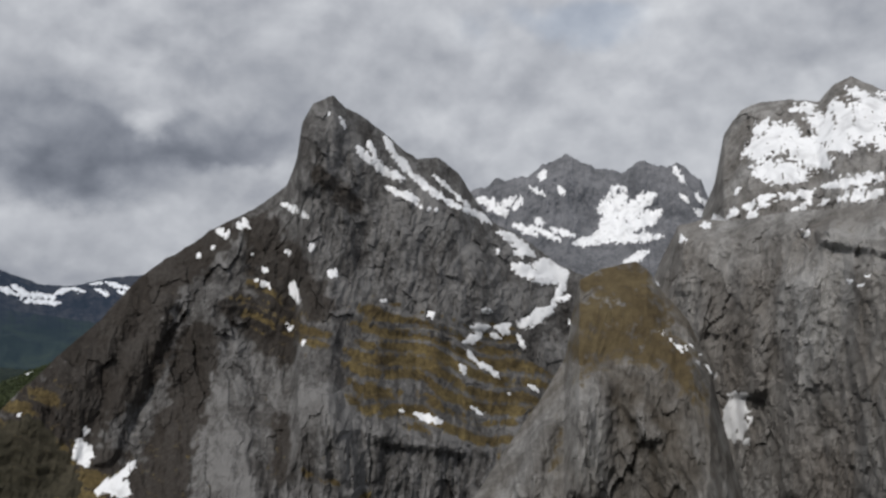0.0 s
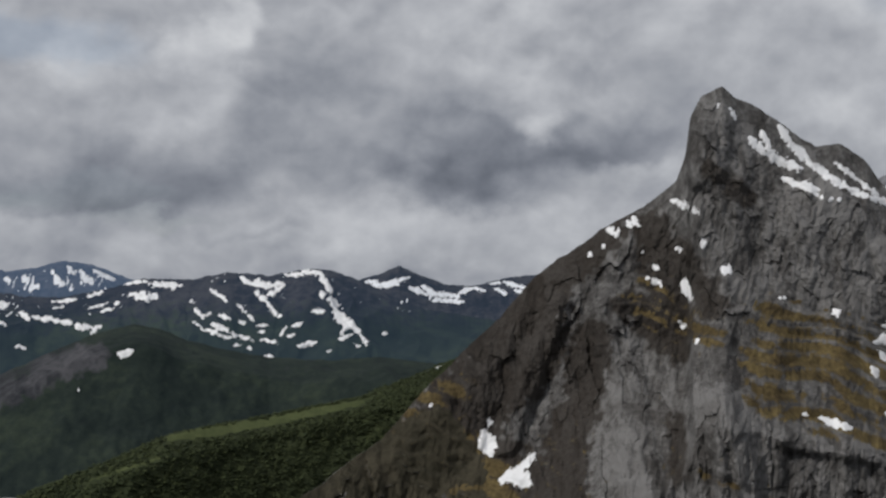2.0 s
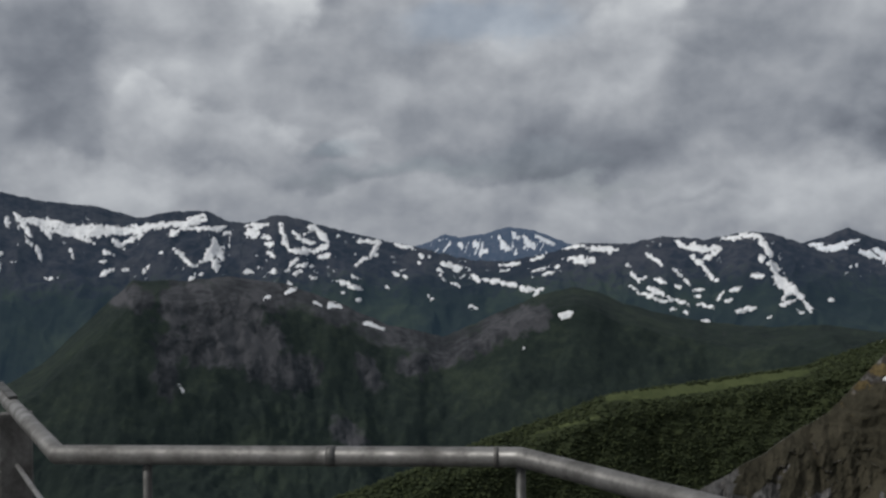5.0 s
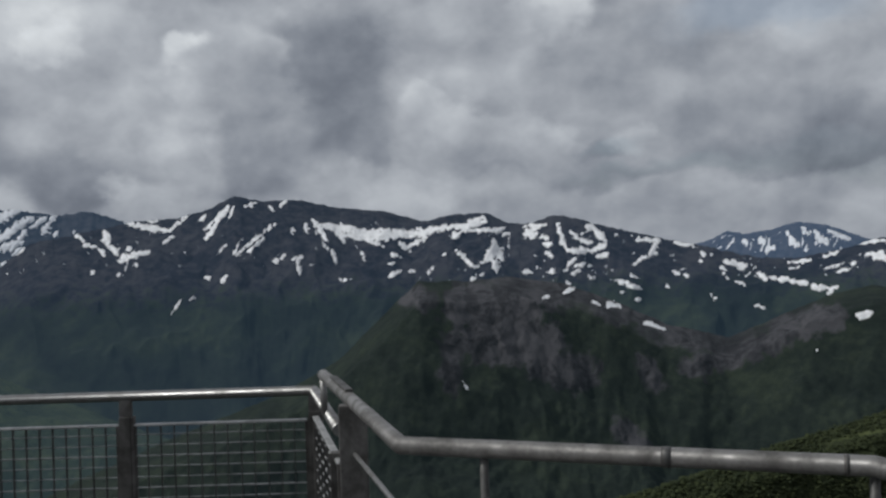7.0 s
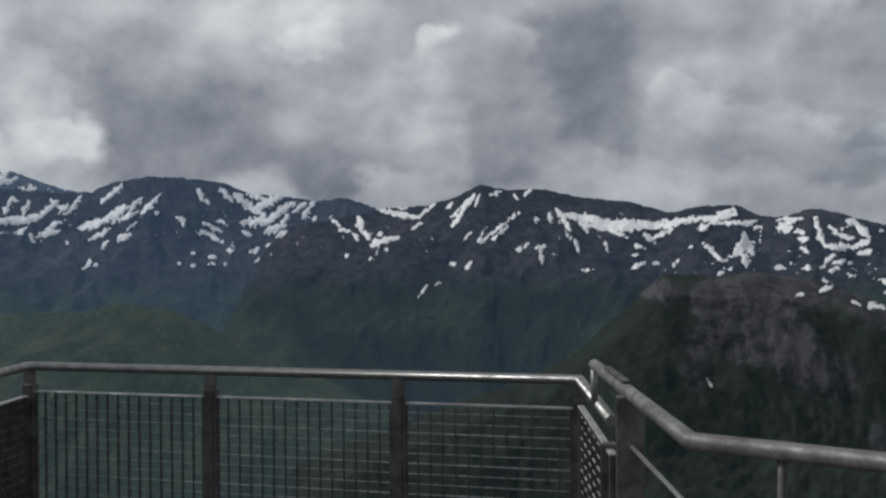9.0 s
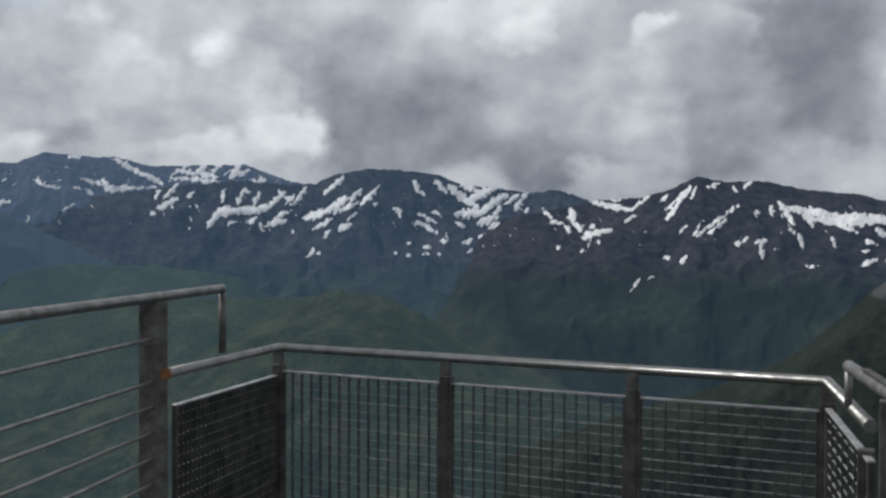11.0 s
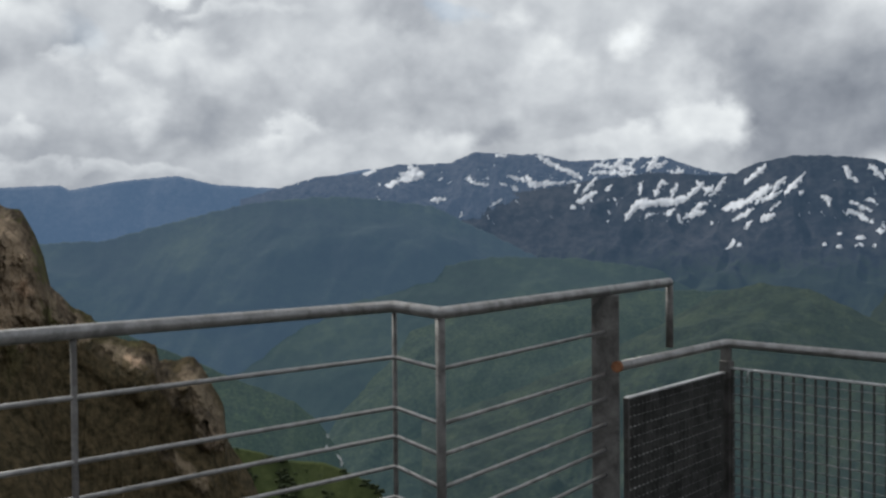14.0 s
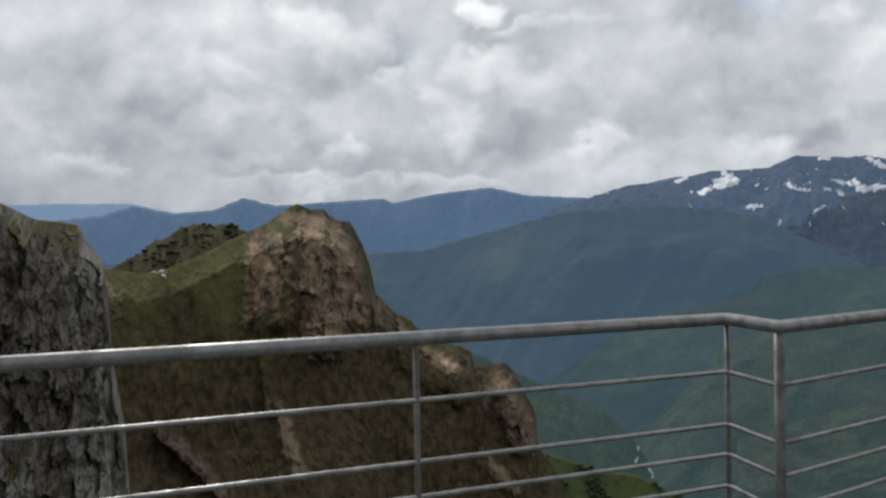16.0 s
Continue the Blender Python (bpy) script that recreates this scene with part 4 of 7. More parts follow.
SNOW_NAVY += [
    (47.05, 1.9, 46.09, 1.58, 0.11), (44.82, 1.41, 43.85, 2.2, 0.08), (44.17, 2.21, 43.4, 2.68, 0.11), (46.41, 2.06, 45.45, 1.89, 0.08), (47.55, -0.97, 47.39, -0.9, 0.08),
    (44.85, -3.22, 44.37, -2.43, 0.05), (43.89, -2.43, 43.56, -2.28, 0.05), (42.9, 0.92, 42.26, 1.71, 0.11), (42.42, 1.71, 41.61, 2.66, 0.14), (42.9, 1.4, 41.77, 2.51, 0.08),
    (41.61, 2.03, 41.29, 2.66, 0.08), (40.65, 2.66, 40.17, 2.81, 0.11), (39.38, 2.64, 39.13, 2.32, 0.08), (38.74, 2.64, 38.42, 2.95, 0.08), (41.31, -0.05, 39.07, 1.68, 0.08),
    (40.67, 0.1, 39.71, 0.89, 0.08), (41.47, -0.05, 40.98, 0.9, 0.05), (42.27, 0.11, 41.78, 0.59, 0.05), (42.92, -1.32, 42.76, -1.16, 0.11),
]
SNOW_NAVY += [
    (42.12, -1.49, 41.8, -1.17, 0.11), (43.21, 1.88, 42.89, 2.2, 0.08), (38.11, 1.36, 38.12, 1.04, 0.11), (37.42, 1.51, 37.36, 1.13, 0.11), (37.97, -0.24, 37.82, -1.35, 0.08),
    (38.28, -0.39, 37.65, -0.24, 0.11), (39.24, -0.48, 39.08, -0.39, 0.11), (38.76, -0.33, 38.6, -0.14, 0.11), (37.34, -0.72, 37.02, -0.78, 0.05), (35.97, 0.07, 35.76, -0.73, 0.08),
    (36.54, 0.55, 36.23, 0.07, 0.08), (37.0, 1.82, 36.22, 0.55, 0.11), (35.61, -1.61, 34.98, -1.62, 0.05), (36.53, 1.5, 34.03, 1.0, 0.21), (35.28, 0.85, 31.86, 0.98, 0.24),
    (34.65, 0.69, 31.56, 0.82, 0.21), (31.86, 0.82, 30.34, 0.96, 0.21), (30.94, 0.97, 28.83, 1.25, 0.16), (34.03, 0.53, 33.1, 0.2, 0.11),
]
SNOW_NAVY += [
    (32.17, 0.35, 31.56, -0.12, 0.14), (31.87, 0.04, 30.64, 0.65, 0.11), (35.9, 1.34, 35.28, 0.54, 0.11), (34.35, -0.1, 34.19, -0.58, 0.05), (32.64, -0.27, 32.18, -0.43, 0.08),
    (32.8, -0.8, 32.49, -0.74, 0.11), (32.8, -1.53, 32.18, -1.22, 0.11), (31.72, -1.37, 31.42, -1.22, 0.08), (30.65, -1.53, 30.35, -1.06, 0.08), (29.74, -0.44, 29.59, -0.29, 0.08),
    (29.13, 0.64, 28.83, 0.79, 0.24), (28.98, 1.1, 27.34, 1.39, 0.19), (28.23, 1.4, 27.34, 1.63, 0.16), (28.68, 0.94, 26.46, 0.91, 0.11), (26.75, 0.77, 26.17, 1.06, 0.11),
    (26.31, 0.61, 25.88, 0.76, 0.08), (26.81, 0.4, 26.82, -0.46, 0.14), (26.9, 0.0, 27.29, -0.86, 0.21), (26.82, -0.15, 26.41, -0.71, 0.24),
]
SNOW_NAVY += [
    (26.82, -0.77, 26.7, -1.38, 0.21), (27.35, -0.86, 27.2, -0.52, 0.16), (28.98, -0.14, 28.24, -0.92, 0.11), (28.24, -0.92, 27.8, -1.13, 0.11), (27.65, -0.92, 27.35, -0.83, 0.08),
    (28.19, -1.84, 27.95, -1.75, 0.11), (27.65, -1.63, 27.5, -1.56, 0.08),
]
SNOW_MID = [
    (63.19, 0.86, 61.76, 1.31, 0.19), (61.9, 1.31, 60.74, 2.07, 0.19), (62.63, 0.25, 61.62, 0.85, 0.11), (61.47, 1.16, 60.16, 1.77, 0.11), (60.6, 1.77, 60.0, 2.53, 0.11),
    (61.19, 0.24, 60.61, 0.54, 0.16), (60.01, 1.61, 58.97, 2.69, 0.11), (62.04, 2.22, 61.6, 2.67, 0.11), (61.6, 2.67, 61.02, 3.13, 0.14), (62.06, -0.21, 61.77, 0.15, 0.08),
    (62.93, -1.26, 62.64, -0.81, 0.08), (62.41, -1.11, 62.3, -1.05, 0.11), (59.27, 1.61, 59.12, 1.74, 0.11), (60.75, 0.85, 60.31, 1.15, 0.08), (63.82, 0.05, 63.71, 0.17, 0.11),
    (58.08, 1.46, 57.79, 1.15, 0.14), (56.73, 1.15, 55.82, 0.74, 0.08), (56.89, 0.68, 55.68, 0.05, 0.08), (57.02, 3.01, 56.72, 2.39, 0.14),
]
SNOW_MID += [
    (56.87, 2.55, 56.42, 2.24, 0.11), (55.8, 3.02, 55.2, 2.39, 0.14), (55.19, 2.71, 54.58, 2.55, 0.11), (55.97, 1.3, 55.51, 1.05, 0.08), (57.35, -0.5, 57.2, -0.56, 0.08),
    (57.51, -1.18, 57.21, -1.24, 0.11), (58.11, -1.02, 57.96, -1.11, 0.08), (56.44, -0.72, 55.99, -0.82, 0.08), (56.45, -1.13, 56.14, -1.13, 0.08), (55.69, -1.2, 55.53, -1.14, 0.11),
    (55.53, -0.42, 55.16, -0.36, 0.11), (55.22, 0.05, 55.07, -0.27, 0.08), (54.89, 2.55, 53.35, 1.45, 0.21), (53.97, 1.92, 52.41, 2.71, 0.24), (54.59, 1.14, 53.04, 1.29, 0.24),
    (53.04, 1.45, 51.79, 2.24, 0.21), (53.36, 0.66, 52.42, 0.97, 0.21), (52.74, 0.34, 52.27, 0.72, 0.11), (54.6, 0.67, 54.14, 0.42, 0.11),
]
SNOW_MID += [
    (54.27, 2.71, 53.5, 2.55, 0.19), (51.79, 1.76, 51.16, 2.24, 0.14), (51.32, 1.44, 50.69, 2.23, 0.11), (52.42, 1.13, 52.11, 1.61, 0.11), (53.37, -0.12, 51.49, 0.08, 0.11),
    (54.3, -0.53, 53.68, -0.28, 0.11), (53.99, -1.0, 53.75, -0.91, 0.11), (50.7, 1.35, 50.6, 1.41, 0.11), (51.01, 2.08, 50.53, 2.39, 0.08), (49.75, 1.44, 49.28, 0.96, 0.08),
    (49.28, 0.8, 48.65, 0.57, 0.08), (48.17, 1.43, 48.01, 0.63, 0.19), (47.85, 0.63, 47.54, 0.15, 0.14), (48.49, 0.48, 48.18, 0.16, 0.08), (47.38, -0.01, 45.94, 0.3, 0.14),
    (47.54, -0.17, 47.06, -0.08, 0.14), (47.06, 0.47, 46.9, 0.56, 0.11), (47.23, -0.65, 47.07, -0.33, 0.05), (46.75, -0.49, 46.59, -0.33, 0.08),
]
SNOW_MID += [
    (45.14, 0.77, 44.66, 1.09, 0.08), (48.91, -0.79, 48.82, -0.7, 0.11), (46.73, 1.74, 44.82, 1.41, 0.16), (47.05, 1.9, 46.09, 1.58, 0.11), (44.82, 1.41, 43.85, 2.2, 0.08),
    (44.17, 2.21, 43.4, 2.68, 0.11), (46.41, 2.06, 45.45, 1.89, 0.08), (47.55, -0.97, 47.39, -0.9, 0.08), (44.85, -3.22, 44.37, -2.43, 0.05), (68.45, 0.31, 68.15, 0.77, 0.14),
    (68.15, 0.77, 67.7, 1.23, 0.19), (67.85, 1.23, 66.81, 1.22, 0.24), (67.11, 1.22, 65.64, 1.35, 0.24), (65.93, 1.35, 65.06, 1.49, 0.19), (67.7, 1.69, 67.55, 2.46, 0.08),
    (66.81, 1.68, 66.51, 2.44, 0.11), (66.51, 2.44, 66.22, 2.28, 0.11), (65.93, 1.66, 65.64, 2.26, 0.11), (66.23, 0.59, 65.79, 0.89, 0.11),
]
SNOW_MID += [
    (65.64, 0.59, 65.35, 0.13, 0.08), (65.35, 0.43, 64.19, 0.72, 0.11), (64.77, 0.88, 63.91, 1.32, 0.14), (65.06, 1.64, 64.48, 2.09, 0.14), (64.62, 2.39, 64.05, 1.92, 0.14),
    (64.19, 1.63, 63.76, 2.07, 0.14), (63.76, 1.62, 63.05, 2.65, 0.08), (67.41, 0.46, 66.96, 0.67, 0.08), (71.18, 1.91, 71.02, 2.38, 0.08), (70.87, 1.75, 70.1, 2.67, 0.08),
    (71.03, 1.34, 70.72, 1.43, 0.16), (70.72, 1.59, 70.05, 1.89, 0.11), (69.5, 2.04, 69.2, 2.25, 0.08), (71.49, 1.13, 71.33, 0.97, 0.11),
]
SNOW_SNOWY = [
    (83.15, 3.03, 82.51, 3.24, 0.11), (81.88, 2.38, 81.24, 2.53, 0.14), (81.07, 2.69, 80.12, 2.83, 0.16), (81.07, 3.0, 79.8, 2.99, 0.21), (80.59, 3.48, 79.95, 3.15, 0.14),
    (82.36, 1.74, 82.14, 1.26, 0.05), (79.33, 1.55, 78.53, 1.61, 0.11), (80.29, 0.6, 80.13, 0.7, 0.11), (80.04, 0.6, 79.88, 0.57, 0.11), (77.75, 0.58, 77.59, 0.89, 0.08),
    (77.26, 2.8, 76.78, 2.47, 0.08), (76.78, 2.47, 76.15, 2.37, 0.08), (76.0, 1.19, 75.37, 1.5, 0.09), (74.44, 1.01, 74.18, 1.39, 0.07), (73.34, 0.94, 72.88, 1.12, 0.09),
    (73.18, 1.72, 72.93, 1.78, 0.11), (74.74, 2.28, 74.43, 2.03, 0.11), (75.05, 2.92, 73.96, 2.58, 0.08), (73.95, 2.9, 73.49, 2.26, 0.11),
]
SNOW_SNOWY += [
    (73.8, 2.42, 72.56, 2.4, 0.14), (73.49, 2.26, 72.71, 2.63, 0.08), (75.37, 2.45, 75.05, 2.29, 0.08), (73.32, 3.98, 71.94, 3.17, 0.14), (71.94, 3.24, 70.87, 2.68, 0.14),
    (72.4, 2.4, 71.17, 2.53, 0.08), (75.67, 4.03, 75.04, 4.08, 0.08), (70.1, 3.44, 67.99, 3.15, 0.14), (69.8, 3.59, 69.34, 3.89, 0.11), (69.04, 3.26, 68.59, 3.71, 0.16),
    (68.29, 3.4, 67.69, 3.69, 0.11), (67.25, 3.07, 66.66, 3.81, 0.16), (66.81, 3.21, 66.22, 3.5, 0.11), (70.41, 2.99, 67.99, 2.93, 0.11), (65.78, 2.72, 65.34, 3.02, 0.19),
    (68.59, 2.79, 66.81, 2.81, 0.08), (66.22, 3.04, 65.63, 2.87, 0.08), (71.18, 1.91, 71.02, 2.38, 0.08), (70.87, 1.75, 70.1, 2.67, 0.08),
]
SNOW_SNOWY += [
    (70.41, 2.27, 70.04, 2.73, 0.08), (71.03, 1.34, 70.72, 1.43, 0.16), (70.72, 1.59, 70.05, 1.89, 0.11), (69.5, 2.04, 69.2, 2.25, 0.08), (71.49, 1.13, 71.33, 0.97, 0.11),
]
SNOW_CRAG = [
    (112.4, -1.55, 111.3, -1.42, 0.08), (111.0, -0.75, 110.8, -0.87, 0.05),
]
SNOW_ROCKY = [
    (28.8, -7.51, 28.7, -8.07, 0.06), (18.6, -4.51, 17.6, -4.84, 0.08), (22.9, -2.62, 22.5, -2.54, 0.14), (24.2, -3.00, 23.9, -2.95, 0.08), (20.5, -3.47, 20.0, -3.48, 0.11),
    (12.6, -3.76, 12.2, -3.86, 0.11), (7.5, -4.25, 7.0, -4.14, 0.19), (9.8, -5.88, 9.7, -6.03, 0.08), (21.4, -3.29, 21.1, -3.46, 0.08),
]
SNOW_CONE = [
    (-5.65, -0.56, -6.43, -0.34, 0.11), (-6.11, -0.65, -7.66, -0.56, 0.14), (-7.05, -0.5, -8.28, -0.19, 0.11), (-8.28, -0.81, -9.2, -1.12, 0.14), (-8.89, -0.66, -9.81, -1.12, 0.14),
    (-9.2, -1.12, -11.01, -1.28, 0.16), (-9.5, -1.44, -11.31, -1.59, 0.11), (-11.01, -1.12, -12.06, -0.66, 0.14), (-11.91, -0.81, -12.51, -0.97, 0.11), (-12.51, -0.5, -13.39, -0.51, 0.11),
    (-13.1, -0.81, -13.68, -1.12, 0.11), (-13.69, -0.51, -14.7, -0.81, 0.14), (-14.27, -0.96, -14.85, -1.12, 0.11), (-7.97, -1.75, -8.12, -1.44, 0.08), (-9.5, -2.75, -9.74, -2.84, 0.08),
]
SNOW_FAR = [
    (11.0, 0.19, 10.4, -0.44, 0.11), (9.5, 0.19, 9.1, -0.29, 0.11), (8.8, 0.34, 7.9, -0.14, 0.11), (12.3, -0.12, 11.7, -0.60, 0.11), (10.1, 0.51, 9.8, 0.19, 0.11),
    (13.2, -0.12, 12.9, -0.43, 0.08),
]
GRASS_PEAK = [
    (-27.8, -2.26, -35.8, -3.46, 0.82), (-27.5, -4.79, -35.1, -5.05, 0.95), (-27.5, -6.68, -31.3, -7.91, 0.68), (-32.0, -6.66, -35.8, -7.23, 0.82), (-29.4, -3.52, -34.5, -4.74, 1.09),
    (-35.1, -5.99, -37.4, -7.20, 0.54), (-20.6, -1.67, -24.9, -3.54, 0.60), (-21.2, -0.41, -23.7, -2.28, 0.49), (-27.5, -5.42, -29.1, -7.30, 0.49), (-35.1, -4.10, -37.7, -5.94, 0.60),
    (-32.6, -8.52, -35.8, -9.71, 0.54), (-25.0, -10.67, -27.6, -12.27, 0.82), (-9.3, -6.93, -11.2, -6.42, 0.54), (-8.6, -9.18, -11.0, -10.18, 1.63), (-10.2, -10.70, -13.0, -11.44, 1.36),
]
GRASS_KNOLL = [
    (-40.2, -0.23, -43.0, 0.11, 0.82), (-39.9, -2.13, -42.7, -2.09, 1.09), (-39.5, -4.03, -42.0, -3.35, 1.09), (-42.0, -3.98, -45.1, -4.52, 0.68), (-44.2, -3.93, -46.0, -5.41, 0.54),
    (-46.3, -5.71, -46.8, -8.11, 0.27), (-39.2, -5.91, -40.5, -4.63, 0.41), (-38.6, -8.41, -38.2, -10.26, 0.27), (-41.4, 0.41, -43.6, -2.07, 1.09), (-42.0, -2.10, -45.1, -4.52, 0.95),
    (-43.6, -3.32, -46.3, -6.32, 0.68),
]
GRASS_ROCKY = [
    (23.0, -3.42, 16.8, -4.17, 1.09), (23.0, -5.31, 17.4, -5.40, 0.82), (32.6, -5.04, 30.7, -6.37, 1.09), (26.3, -8.39, 17.0, -10.30, 1.63), (35.9, -8.06, 29.5, -10.17, 2.18),
    (13.9, -6.65, 8.1, -6.61, 1.36), (16.9, -8.48, 8.2, -8.95, 1.36),
]
MEADOW = [
    (5.0, -8.80, -1.2, -8.02, 0.30), (0.6, -8.25, -5.6, -7.15, 0.26), (9.2, -10.77, 5.4, -9.81, 0.10),
]
ROCK_FACES = [
    (28.7, -3.26, 25.2, -3.36, 1.22), (27.8, -5.19, 24.3, -5.60, 1.22), (24.6, -6.54, 22.1, -7.21, 0.95), (29.4, -5.15, 29.5, -7.67, 0.54), (31.9, -2.52, 30.6, -2.88, 0.54),
    (20.0, -10.32, 19.1, -11.23, 0.49), (18.7, -6.63, 18.1, -7.87, 0.41), (16.0, -6.95, 11.5, -5.44, 0.60), (11.5, -4.83, 8.6, -4.25, 0.60), (27.7, -3.29, 22.9, -2.78, 0.68),
]
OCHRE = [
    (106.7, -0.13, 105.8, -1.69, 0.30), (106.4, -2.29, 106.5, -3.83, 0.20), (105.0, 0.16, 104.9, -0.77, 0.27), (104.6, -2.02, 104.3, -2.34, 0.19),
    (101.3, -2.88, 101.1, -3.19, 0.22), (96.0, -6.93, 95.6, -7.26, 0.22), (103.9, -4.69, 102.5, -5.19, 0.19),
]
SCRUB = [
    (-7.6, -7.07, -2.3, -13.31, 1.22), (-9.2, -8.26, -4.8, -13.25, 1.50), (-10.4, -10.05, -7.3, -13.47, 1.50), (-9.8, -7.63, -11.3, -10.01, 0.68), (-12.2, -12.35, -9.8, -13.65, 0.82),
    (-8.6, -9.18, -11.9, -11.09, 1.63), (-10.2, -8.12, -9.1, -9.21, 1.09),
]
SNOW_KNOLL = [
    (-44.8, -3.48, -45.3, -3.84, 0.14), (-45.6, -3.64, -46.0, -4.00, 0.14), (-46.7, -4.84, -47.0, -5.32, 0.14), (-43.9, -2.88, -44.3, -3.06, 0.11), (-46.2, -4.49, -46.4, -4.73, 0.11),
]
ROAD = [
    (85.4, -11.07, 85.3, -11.69, 0.07), (85.3, -12.00, 85.5, -12.30, 0.07), (84.8, -12.56, 84.5, -12.93, 0.07), (84.5, -12.93, 84.6, -13.24, 0.07),
]
SNOW_SPUR = [
    (-8.2, -5.72, -8.7, -5.56, 0.11), (-9.0, -5.43, -9.9, -5.07, 0.14), (-9.9, -4.98, -11.5, -4.00, 0.16), (-10.6, -3.92, -11.3, -4.37, 0.08),
]
CRAG_ROCK = [
    (104.8, 1.5, 101.8, 1.0, 0.45),
    (106.4, 0.18, 106.6, -4.14, 0.62), (105.7, 0.01, 106.4, -1.37, 0.65), (105.8, -1.69, 106.2, -4.15, 0.71), (103.5, -0.23, 103.3, -5.17, 1.20), (101.8, -0.19, 101.3, -4.92, 1.09),
    (100.3, -3.05, 98.5, -5.30, 0.54), (97.2, -6.28, 94.4, -7.28, 0.38), (92.8, -7.94, 91.5, -11.39, 0.71),
    (94.4, -7.60, 93.4, -9.50, 0.44), (111.8, -9.88, 108.4, -13.65, 0.38), (114.4, -2.09, 113.9, -3.87, 0.27), (105.6, -9.07, 104.2, -12.77, 0.38), (94.1, -11.96, 92.2, -13.83, 0.27),
]
FLANK = [
    (-19.3, 2.42, -16.2, -0.42, 1.22), (-16.2, -0.42, -13.5, -4.11, 1.50), (-13.5, -4.11, -9.7, -8.79, 1.90), (-16.2, -3.54, -15.0, -5.98, 1.09), (-20.6, -1.70, -23.1, -4.24, 0.82),
    (-25.0, 5.63, -26.9, 4.03, 0.49), (-23.1, 1.16, -25.0, -1.71, 0.82), (-21.8, 2.43, -23.1, -2.98, 1.09), (-18.1, -4.19, -17.5, -9.70, 0.49), (-23.1, -7.99, -23.1, -11.05, 0.44),
    (-13.7, -3.87, -11.3, -8.80, 1.90), (-15.7, -1.42, -13.4, -6.31, 1.63), (-11.3, -10.01, -15.1, -11.59, 1.63), (-16.8, -7.97, -16.3, -12.67, 0.82), (-18.5, -3.78, -17.7, -7.93, 1.09),
    (-17.1, -9.72, -16.8, -13.20, 1.22),
]

# buttresses and clefts: as above, with the depth in metres
BULGE_PEAK = [
    (-19.5, -1.83, -21.0, -12.14, 1.34, 30), (-25.3, -7.29, -26.3, -12.25, 1.44, 26), (-31.2, 2.24, -32.2, -0.95, 3.04, 22), (-16.6, -1.68, -13.6, -9.44, 0.83, 24),
    (-25.7, 9.28, -24.8, 5.64, 1.22, 22), (-29.1, -8.85, -35.2, -9.41, 0.77, 14), (-33.8, 0.98, -34.8, -1.56, 0.77, 16),
]
BULGE_CLIFF = [
    (-45.7, 2.00, -46.3, -4.48, 0.96, 10), (-48.7, 0.47, -49.0, -5.61, 0.83, 9), (-51.6, -0.71, -51.8, -10.74, 1.28, 10), (-54.9, 0.52, -55.4, -10.45, 1.28, 9),
    (-52.7, 2.30, -55.7, 1.69, 0.51, 8),
]
BULGE_KNOLL = [
    (-40.8, -5.87, -40.2, -11.40, 1.15, 10), (-42.0, -4.60, -43.6, -8.25, 0.83, 8), (-37.7, -8.43, -36.8, -11.51, 0.83, 9),
]
BULGE_CRAG = [
    (105.2, 0.47, 105.3, -4.18, 0.83, 6), (102.8, 0.13, 102.5, -5.19, 1.47, 8), (100.9, -1.46, 100.7, -4.30, 0.64, 5), (106.2, -6.00, 105.9, -9.06, 0.45, 4),
    (96.0, -7.25, 95.3, -8.83, 0.64, 4), (92.8, -8.57, 91.9, -11.38, 0.70, 5), (111.8, -9.88, 108.7, -13.33, 0.45, 5), (98.5, -6.25, 96.6, -8.18, 0.64, 3),
]

# ---- land forms ----
def lattice(ix, iy, iz, seed):
    h = (ix * 374761393 + iy * 668265263 + iz * 2147483647 + seed * 1274126177) & 0xFFFFFFFF
    h = ((h ^ (h >> 13)) * 1274126177) & 0xFFFFFFFF
    return ((h ^ (h >> 16)) & 0xFFFF) / 32767.5 - 1.0


def value_noise(x, y, z, seed):
    """Gradient noise, about -1 to 1."""
    fx, fy, fz = np.floor(x), np.floor(y), np.floor(z)
    ix, iy, iz = fx.astype(np.int64), fy.astype(np.int64), fz.astype(np.int64)
    px, py, pz = x - fx, y - fy, z - fz
    u, v, w = (q * q * q * (q * (q * 6 - 15) + 10) for q in (px, py, pz))
    total = 0
    for dx in (0, 1):
        for dy in (0, 1):
            for dz in (0, 1):
                a = lattice(ix + dx, iy + dy, iz + dz, seed) * math.pi
                b = lattice(ix + dx, iy + dy, iz + dz, seed + 101)
                c = np.sqrt(1 - b * b)
                g = np.cos(a) * c * (px - dx) + np.sin(a) * c * (py - dy) + b * (pz - dz)
                total = total + g * (u if dx else 1 - u) * (v if dy else 1 - v) * (w if dz else 1 - w)
    return total * 1.55


